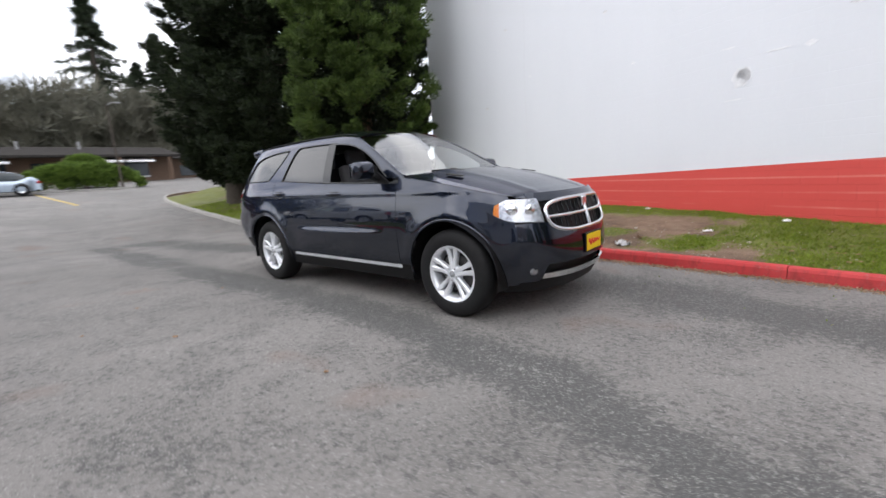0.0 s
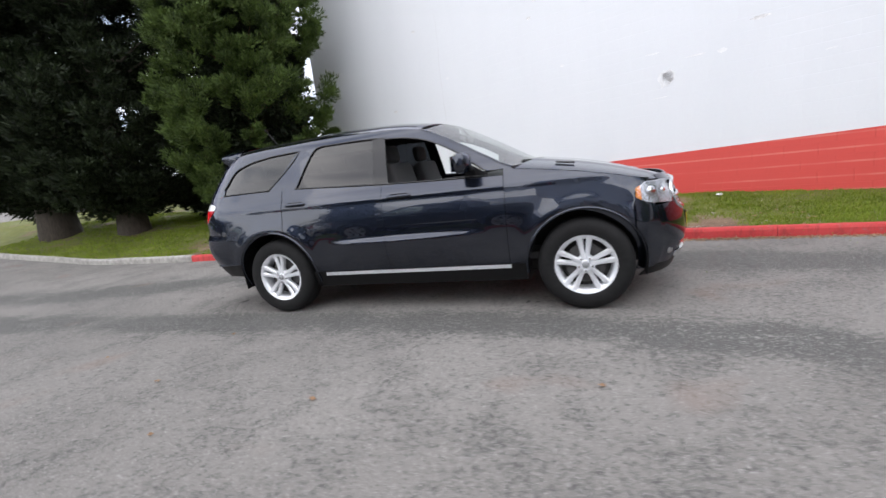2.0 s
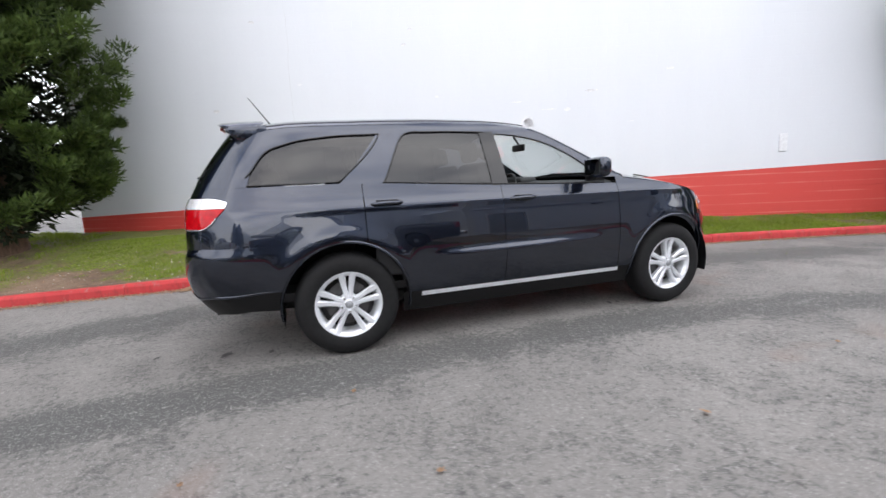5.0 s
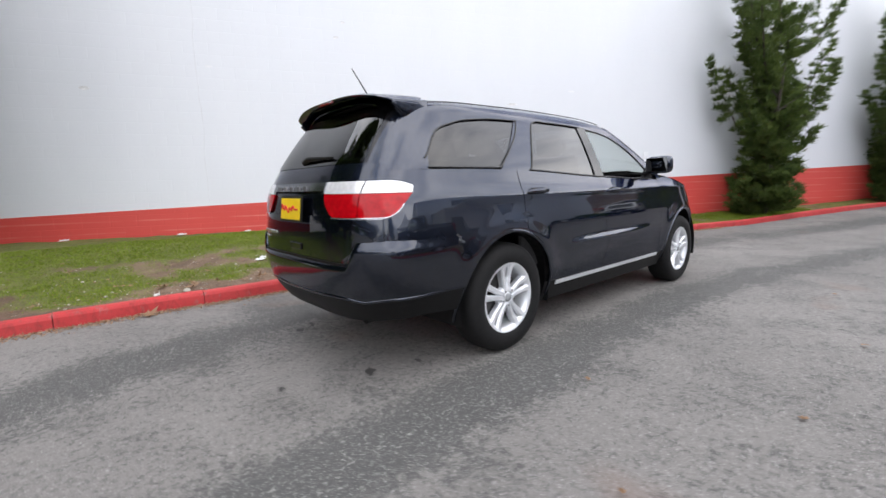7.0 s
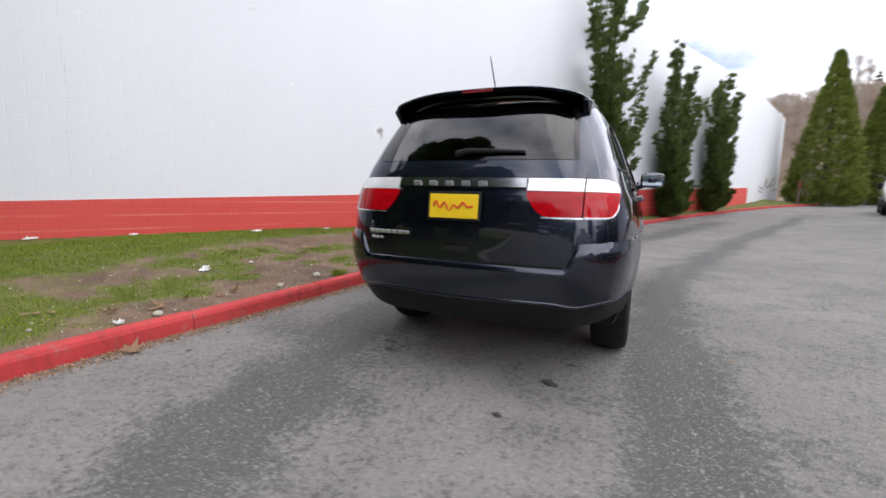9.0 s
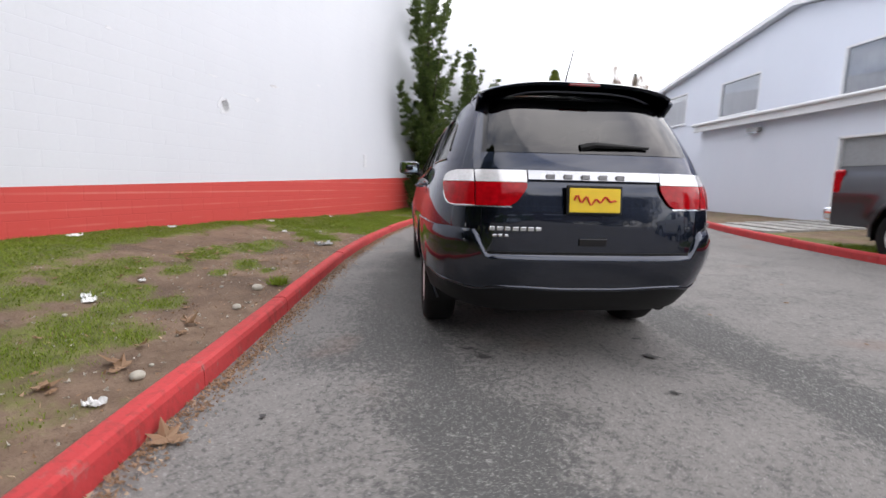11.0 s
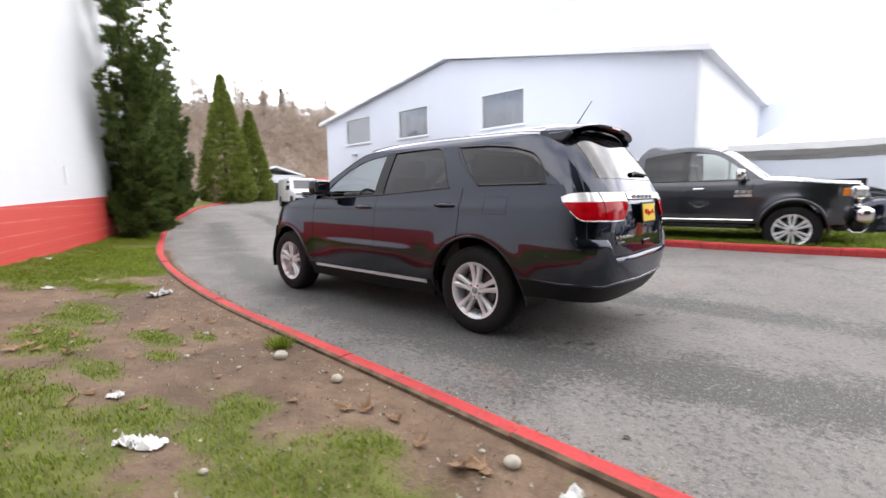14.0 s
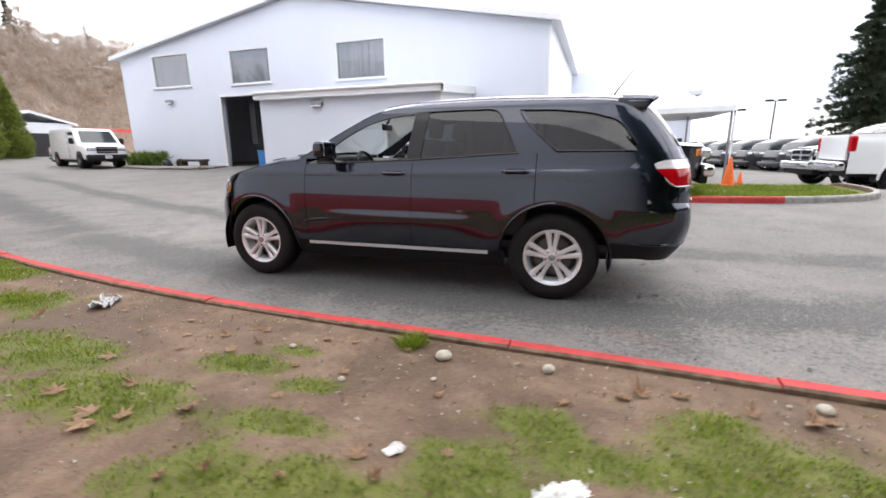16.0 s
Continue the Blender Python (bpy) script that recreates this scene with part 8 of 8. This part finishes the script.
def end_barrier():
    for k in range(5):
        x, y = 40.0 + 0.6 * k, -14.6 - 0.9 * k
        root = empty("concrete_block", pose(x, y, ground_z(x, y), 0, 0, -60))
        tagged(root, "pale concrete block across the drive end", "barrier", "end barriers")
        part("block", prism([(-0.42, 0), (0.42, 0), (0.36, 0.18), (0.2, 0.55), (-0.2, 0.55), (-0.36, 0.18)], 0.35, bevel=0.02), M_STONE, root)


end_barrier()


def planting_bed():
    root = empty("planting_bed", pose(17.2, -12.9, ground_z(17.2, -12.9), 0, 0, -2))
    tagged(root, "low planting bed with a kerb and shrubs by the service bay", "planting bed")
    part("edging", tube([(4.2, 0.6, 0.05), (2, 1.1, 0.05), (-1.0, 1.1, 0.05), (-1.6, 0.3, 0.05)], 0.10, 6), M_CONCRETE, root)
    part("soil", box((5.6, 1.6, 0.12), (1.3, 0.1, 0.03), 0.04), M_SOIL, root)
    r = random.Random(3)
    c, a, s = [], [], []
    for i in range(140):
        c.append((r.uniform(2.2, 4.0), r.uniform(-0.4, 0.6), r.uniform(0.1, 0.65)))
        a.append((0, 0, 1))
        s.append(0.18)
    v, f = blade_cloud(c, a, s, 0.25, 0.05, 20, 9)
    raw_mesh("foliage", v, f, M_HEDGE, root)


planting_bed()
for k, (x, y, w, h) in enumerate([(16.8, -12.5, 0.9, 0.34), (18.4, -12.4, 0.5, 0.42), (17.7, -12.6, 0.45, 0.5)]):
    root = empty("log_seat" if k == 0 else "boulder", pose(x, y, ground_z(x, y) + 0.06))
    tagged(root, "dark weathered timber bench by the bed" if k == 0 else "dark boulder in the planting bed", "bench" if k == 0 else "stone")
    if k == 0:
        part("plank", box((1.7, 0.4, 0.10), (0, 0, h), 0.02), M_BARK_D, root)
        for s in (-1, 1):
            part("leg", box((0.2, 0.36, h), (s * 0.65, 0, h / 2), 0.02), M_BARK_D, root)
    else:
        bm = bmesh.new()
        bmesh.ops.create_icosphere(bm, subdivisions=2, radius=w / 2)
        for vtx in bm.verts:
            vtx.co *= 1 + 0.25 * noise.noise(vtx.co * 4 + Vector((k, 0, 0)))
        bm.transform(Matrix.Translation((0, 0, h * 0.4)))
        part("rock", bm, M_DARKSTEEL, root)


def bin_box(x, y, label, w=0.55, h=0.78):
    root = empty("recycling_bin", pose(x, y, ground_z(x, y), 0, 0, 5))
    tagged(root, label, "bin", "blue bins")
    part("body", box((w, 0.45, h), (0, 0, h / 2), 0.04), M_BLUE, root)
    part("lid", box((w + 0.05, 0.5, 0.06), (0, 0, h + 0.03), 0.02), M_BLUE, root)


bin_box(13.0, -13.2, "blue plastic bin beside the service bay")
bin_box(12.1, -13.2, "blue plastic bin beside the service bay", 0.8, 0.70)
loft_car("workshop_car", M_TAILRED, BLD @ pose(14.4, -5.2, 0.55, 0, 0, 90), "red car standing inside the dark service bay", "car", "", 4.5, 1.8, 1.5)

# ---------------------------------------------------------------- kerbs, in separate stones
KERB_PROFILE = [(0.0, -0.06), (0.004, 0.094), (0.016, 0.122), (0.036, 0.133), (0.112, 0.131), (0.131, 0.120), (0.139, -0.06)]


def kerb_run(name, line, stones, outward, label, plain_after=None, group_parent=None):
    """Kerb stones laid end to end; stones are lengths in metres, repeated."""
    root = empty(name)
    tagged(root, label, "kerb", kind="structure")
    fine = along(line, 0.10)
    i, k = 0, 0
    while i < len(fine) - 3:
        n = max(4, int(round(stones[k % len(stones)] / 0.10)))
        seg = fine[i: i + n + 1]
        i += n
        k += 1
        if len(seg) < 3:
            break
        b = bmesh.new()
        rings = []
        jig = random.Random(k * 7 + len(stones))
        dz = jig.uniform(-0.006, 0.006)
        keep = [0] + list(range(2, len(seg) - 1, 2 if abs(seg[0].x) < 9 else 4)) + [len(seg) - 1]
        for j in keep:
            p = seg[j]
            d = (seg[min(j + 1, len(seg) - 1)] - seg[max(j - 1, 0)]).normalized()
            nrm = Vector((-d.y, d.x, 0)) * outward
            trim = 0.004 * (1 if j == 0 else -1 if j == len(seg) - 1 else 0)
            q = p + d * trim
            g = ground_z(p.x, p.y)
            rings.append([b.verts.new((q.x + nrm.x * a, q.y + nrm.y * a, g + h + dz + jig.uniform(-0.0015, 0.0015))) for a, h in KERB_PROFILE])
        for r0, r1 in zip(rings, rings[1:]):
            for a in range(len(KERB_PROFILE) - 1):
                b.faces.new((r0[a], r0[a + 1], r1[a + 1], r1[a])).material_index = int(a > 3)
        b.faces.new(rings[0])
        b.faces.new(rings[-1][::-1])
        bmesh.ops.recalc_face_normals(b, faces=b.faces)
        mid = seg[len(seg) // 2]
        bare = plain_after is not None and plain_after(mid)
        stone_ob = part("kerb_stone", b, M_CONCRETE if bare else M_KERB, root, "bare grey concrete" if bare else "")
        stone_ob.data.materials.append(M_KERB_BACK)


kerb_run("kerb_left", KERB_LEFT, [1.25, 1.42, 1.18, 1.34], 1, "red painted concrete kerb curving along the verge, grey at its tail", lambda p: p.x < -6.2)
kerb_run("kerb_right", KERB_RIGHT, [1.9, 2.3, 1.6], -1, "red painted kerb round the grass island, grey at its end", lambda p: p.x < -5.9)

# ---------------------------------------------------------------- grass, leaves, litter
def grass(name, count, xr, yr, seed, z_at, mask, tall, label):
    """Thin blades of grass where the mask lets them grow."""
    r = np.random.default_rng(seed)
    pts = []
    while len(pts) < count:
        x, y = r.uniform(*xr), yr(r)
        if isinstance(y, float) is False:
            y = float(y)
        m = mask(x, y)
        if r.random() < max(0.0, (m - 0.10) * 1.15):
            for _ in range(6):
                a, b = x + r.normal() * 0.030, y + r.normal() * 0.030
                pts.append((a, b, z_at(a, b) - 0.004, m))
        elif r.random() < 0.004:
            pts.append((x, y, z_at(x, y) - 0.004, 0.3))
    p = np.array(pts[:count])
    n = len(p)
    ang = r.uniform(0, 2 * np.pi, n)
    h = tall * (0.35 + 0.75 * r.random(n)) * (0.5 + 0.6 * p[:, 3])
    lean = r.uniform(0.15, 0.9, n) * h
    w = r.uniform(0.0022, 0.0045, n) * (tall / 0.05) ** 0.5
    dx, dy = np.cos(ang), np.sin(ang)
    base = p[:, :3]
    s = np.stack([-dy * w, dx * w, 0 * w], 1)
    mid = base + np.stack([dx * lean * 0.35, dy * lean * 0.35, h * 0.62], 1)
    tip = base + np.stack([dx * lean, dy * lean, h], 1)
    v = np.stack([base - s, base + s, mid + s * 0.7, mid - s * 0.7, tip], 1).reshape(-1, 3)
    i = np.arange(n)[:, None] * 5
    f = np.concatenate([i + np.array([[0, 1, 2]]), i + np.array([[0, 2, 3]]), i + np.array([[3, 2, 4]])])
    return tagged(raw_mesh(name, v, f, M_GRASS), label, "grass", kind="stuff")


grass("grass_near", 90000, (-5.6, 3.2), lambda r: float(r.uniform(2.2, 5.6)), 61, verge_z, lambda x, y: turf_at(x, y) if kerb_y(x) + 0.14 < y < back_y(x) else 0, 0.030, "short green grass in patches on the verge")
grass("grass_by_wall", 80000, (2.5, 12.5), lambda r: float(r.uniform(-0.5, 4.6)), 62, verge_z, lambda x, y: turf_at(x, y) if kerb_y(x) + 0.14 < y < back_y(x) else 0, 0.042, "green grass between the kerb and the wall")
grass("grass_rear", 60000, (-16.0, -5.6), lambda r: float(r.uniform(2.4, 9.0)), 63, verge_z, lambda x, y: turf_at(x, y) if kerb_y(x) + 0.14 < y < back_y(x) else 0, 0.075, "lawn grass under the conifers")
grass("grass_island_blades", 45000, (-7.3, 1.2), lambda r: float(r.uniform(-8.1, -5.3)), 64, island_z, lambda x, y: 0.85 if island_back(x) < y < island_front(x) - 0.06 else 0, 0.075, "mown grass on the island")


def tuft(x, y, h, seed):
    root = empty("grass_tuft", pose(x, y, verge_z(x, y)))
    tagged(root, "bright green weed tuft beside the kerb", "plant", "weed tufts")
    r = random.Random(seed)
    c = [(r.gauss(0, 0.04), r.gauss(0, 0.03), 0.01) for _ in range(40)]
    v, f = blade_cloud(c, [(a * 8, b * 8, 1.0) for a, b, _ in c], [0.02] * 40, h, 0.008, 8, seed)
    raw_mesh("foliage", v, f, M_GRASS, root)


tuft(-0.78, 2.33, 0.085, 5)


def maple_leaf(x, y, z, size, turn, curl, seed):
    """A dry curled five-lobed leaf."""
    r = random.Random(seed)
    lobes = [(0, 1.0), (20, 0.52), (42, 0.86), (66, 0.42), (96, 0.66), (128, 0.30), (165, 0.30), (180, 0.22)]
    ring = [(a, d * r.uniform(0.85, 1.1)) for a, d in lobes] + [(360 - a, d * r.uniform(0.85, 1.1)) for a, d in lobes[-2:0:-1]]
    b = bmesh.new()
    c = b.verts.new((0, 0, 0.012))
    vs = []
    for a, d in ring:
        px, py = math.sin(radians(a)) * d * size / 2, math.cos(radians(a)) * d * size / 2
        vs.append(b.verts.new((px, py, 0.004 + curl * size * d * d * r.uniform(0.2, 1.0))))
    for p, q in zip(vs, vs[1:] + vs[:1]):
        b.faces.new((c, q, p))
    ob = mesh_object("dead_leaf", b, M_DEADLEAF, smooth=False)
    ob.matrix_world = pose(x, y, z, r.uniform(-8, 8), r.uniform(-8, 8), turn)
    return tagged(ob, "dry curled brown maple leaf", "leaf", "fallen leaves")


R = random.Random(17)
LEAVES = [(1.98, 2.77, 0.16), (0.75, 3.10, 0.16), (0.26, 3.34, 0.12), (0.50, 3.53, 0.16), (0.10, 3.66, 0.19), (0.17, 3.60, 0.17), (0.02, 3.58, 0.13), (0.42, 2.59, 0.14), (0.21, 2.81, 0.14), (0.18, 2.59, 0.10), (0.26, 2.40, 0.15),
          (0.34, 2.44, 0.10), (0.50, 2.87, 0.09), (-0.58, 2.83, 0.09), (-0.78, 2.42, 0.07), (-2.27, 2.53, 0.09), (-2.52, 2.64, 0.13), (-2.74, 2.63, 0.17), (-2.80, 2.57, 0.16), (-0.22, 2.42, 0.10),
          (-0.84, 3.67, 0.08), (-0.58, 3.74, 0.08), (-1.13, 3.58, 0.09), (-2.0, 2.62, 0.14), (-2.08, 2.58, 0.15), (-3.05, 2.77, 0.20), (-2.46, 3.22, 0.09), (-0.17, 3.43, 0.15), (-1.02, 3.48, 0.13)]
for k, (x, y, s) in enumerate(LEAVES):
    maple_leaf(x, y, verge_z(x, y) + 0.006, s, R.uniform(0, 360), R.uniform(0.15, 0.60), k)
for k in range(110):
    x = R.uniform(-5.5, 7.0)
    y = kerb_y(x) + 0.2 + abs(R.gauss(0, 0.8))
    if y < back_y(x) - 0.1:
        maple_leaf(x, y, verge_z(x, y) + 0.008, R.uniform(0.03, 0.11), R.uniform(0, 360), R.uniform(0.05, 0.3), 100 + k)
for k in range(90):
    x = R.uniform(-5.5, 9.0)
    y = kerb_y(x) - 0.02 - abs(R.gauss(0, 0.07))
    maple_leaf(x, y, ground_z(x, y) + 0.004, R.uniform(0.03, 0.075), R.uniform(0, 360), R.uniform(0.02, 0.2), 300 + k)
for k, (x, y, s) in enumerate([(-3.28, 2.11, 0.25), (-2.72, 2.07, 0.11), (-1.37, -2.54, 0.07), (0.0, -2.63, 0.08), (-1.6, -1.6, 0.06), (-3.27, 2.05, 0.12), (1.6, -2.3, 0.06), (-0.7, -3.1, 0.05), (2.8, -3.0, 0.05), (-2.4, -2.2, 0.05)]):
    maple_leaf(x, y, ground_z(x, y) + 0.010, s, R.uniform(0, 360), R.uniform(0.05, 0.2), 500 + k)


def crumbs():
    """Leaf crumbs and grit gathered along the gutter and over the bare soil."""
    r = np.random.default_rng(8)
    c = []
    for k in range(11000):
        x = r.uniform(-5.5, 8)
        y = kerb_y(x) - 0.012 - abs(r.normal()) * 0.075
        c.append((x, y, ground_z(x, y) + 0.006))
    for k in range(1000):
        x = r.uniform(-5.5, 4)
        y = kerb_y(x) + 0.16 + abs(r.normal()) * 0.9
        if y < back_y(x):
            c.append((x, y, verge_z(x, y) + 0.006))
    v, f = blade_cloud(c, np.tile([0, 0, 0.1], (len(c), 1)), np.full(len(c), 0.006), 0.022, 0.012, 1, 8)
    tagged(raw_mesh("leaf_crumbs", v, f, M_DEADLEAF), "brown leaf crumbs in the gutter and on bare soil", "leaf litter", kind="stuff")
    c = []
    for k in range(500):
        x, y = r.uniform(-5.5, 5), 0.0
        y = kerb_y(x) + 0.16 + abs(r.normal()) * 1.0
        if y < back_y(x):
            c.append((x, y, verge_z(x, y) + 0.003))
    v, f = blade_cloud(c, np.tile([0, 0, 0.2], (len(c), 1)), np.full(len(c), 0.004), 0.016, 0.014, 4, 9)
    tagged(raw_mesh("soil_grit", v, f, M_STONE), "small pale pebbles and grit on the soil", "gravel", kind="stuff")


crumbs()


def litter(x, y, w, d, h, seed, label, mat=None, name="crumpled_paper"):
    """A crumpled scrap: a creased sheet with lifted folds."""
    r = random.Random(seed)
    n = 9
    b = bmesh.new()
    vs = [[b.verts.new(((i / n - 0.5) * w * (1 + r.uniform(-0.12, 0.12)), (j / n - 0.5) * d * (1 + r.uniform(-0.12, 0.12)), 0.004 + h * abs(noise.noise(Vector((i * 0.55 + seed, j * 0.55, 0)))) * 1.8)) for j in range(n + 1)] for i in range(n + 1)]
    for i in range(n):
        for j in range(n):
            if (i - n / 2 + 0.5) ** 2 + (j - n / 2 + 0.5) ** 2 < (n * 0.56) ** 2:
                b.faces.new((vs[i][j], vs[i + 1][j], vs[i + 1][j + 1], vs[i][j + 1]))
    bmesh.ops.delete(b, geom=[v for v in b.verts if not v.link_faces], context="VERTS")
    bmesh.ops.solidify(b, geom=list(b.faces), thickness=0.002)
    ob = mesh_object(name, b, mat or M_PAPER)
    ob.matrix_world = pose(x, y, verge_z(x, y) + 0.004, 0, 0, r.uniform(0, 360))
    tagged(ob, label, "litter", "scraps of litter")


litter(-1.75, 3.42, 0.14, 0.09, 0.022, 3, "crumpled white paper scrap on the grass")
litter(-1.69, 3.48, 0.09, 0.06, 0.028, 9, "crumpled white paper scrap on the grass")
litter(-1.13, 3.40, 0.075, 0.05, 0.02, 4, "small flat white scrap on the soil")
litter(-3.14, 2.48, 0.09, 0.05, 0.03, 5, "small crumpled white scrap near the kerb")
litter(2.75, 3.2, 0.12, 0.07, 0.03, 7, "small crumpled white scrap near the wall")
M_FILM = plain("clear_plastic_film", (0.62, 0.63, 0.63), 0.15, grain=0.1, Transmission_Weight=0.4)
litter(1.87, 2.36, 0.26, 0.16, 0.06, 6, "crumpled clear plastic bottle beside the kerb", M_FILM, "crushed_bottle")
for k, (x, s) in enumerate([(-2.2, 0.13), (-1.2, 0.10), (0.4, 0.14), (1.6, 0.10), (3.6, 0.12), (5.6, 0.10), (-3.8, 0.12)]):
    litter(x, back_y(x) - 0.22, s * 1.1, s * 0.7, 0.03, 30 + k, "white paint flakes fallen at the wall foot", None, "paint_flakes")


def stone(x, y, w, seed, label):
    b = bmesh.new()
    bmesh.ops.create_icosphere(b, subdivisions=3, radius=w / 2)
    for v in b.verts:
        v.co *= 1 + 0.16 * noise.noise(v.co * (5 / w * 0.2) + Vector((seed, 0, 0)))
        v.co.z *= 0.72
    ob = mesh_object("stone", b, M_STONE, smooth=True)
    ob.matrix_world = pose(x, y, verge_z(x, y) + w * 0.25, 0, 0, seed * 40)
    tagged(ob, label, "stone", "loose stones")


stone(-1.02, 2.46, 0.095, 1, "pale rounded stone beside the kerb")
stone(-1.62, 2.42, 0.07, 2, "small pale stone beside the kerb")
stone(-2.87, 2.45, 0.07, 3, "flat buff stone beside the kerb")
for k in range(16):
    x = R.uniform(-4, 4)
    y = kerb_y(x) + 0.25 + abs(R.gauss(0, 0.7))
    if y < back_y(x) - 0.3:
        stone(x, y, R.uniform(0.02, 0.045), 10 + k, "small pebble on the bare soil")


def stain(x, y, w, d, seed):
    """An oil or damp spot soaked into the asphalt."""
    r = random.Random(seed)
    b = bmesh.new()
    ring = [b.verts.new((math.cos(t) * w * 0.8 * r.uniform(0.3, 1.15), math.sin(t) * d * 0.8 * r.uniform(0.3, 1.15), 0)) for t in np.linspace(0, 2 * math.pi, 18, endpoint=False)]
    b.faces.new(ring)
    ob = mesh_object("oil_spot", b, M_TAR)
    ob.matrix_world = pose(x, y, ground_z(x, y) + 0.0105, 0, 0, r.uniform(0, 90))
    tagged(ob, "small dark oil spot on the asphalt", "stain", "oil spots")


for k, (x, y, w, d) in enumerate([(-2.44, -0.55, 0.09, 0.05), (-2.11, -0.63, 0.06, 0.04), (-2.27, 0.66, 0.10, 0.04), (-2.42, 0.58, 0.08, 0.05), (1.0, -0.72, 0.07, 0.035), (1.08, -0.74, 0.04, 0.03), (-2.15, 0.95, 0.04, 0.03), (-2.95, -0.39, 0.05, 0.03), (-3.1, 1.77, 0.035, 0.03)]):
    stain(x, y, w, d, k)
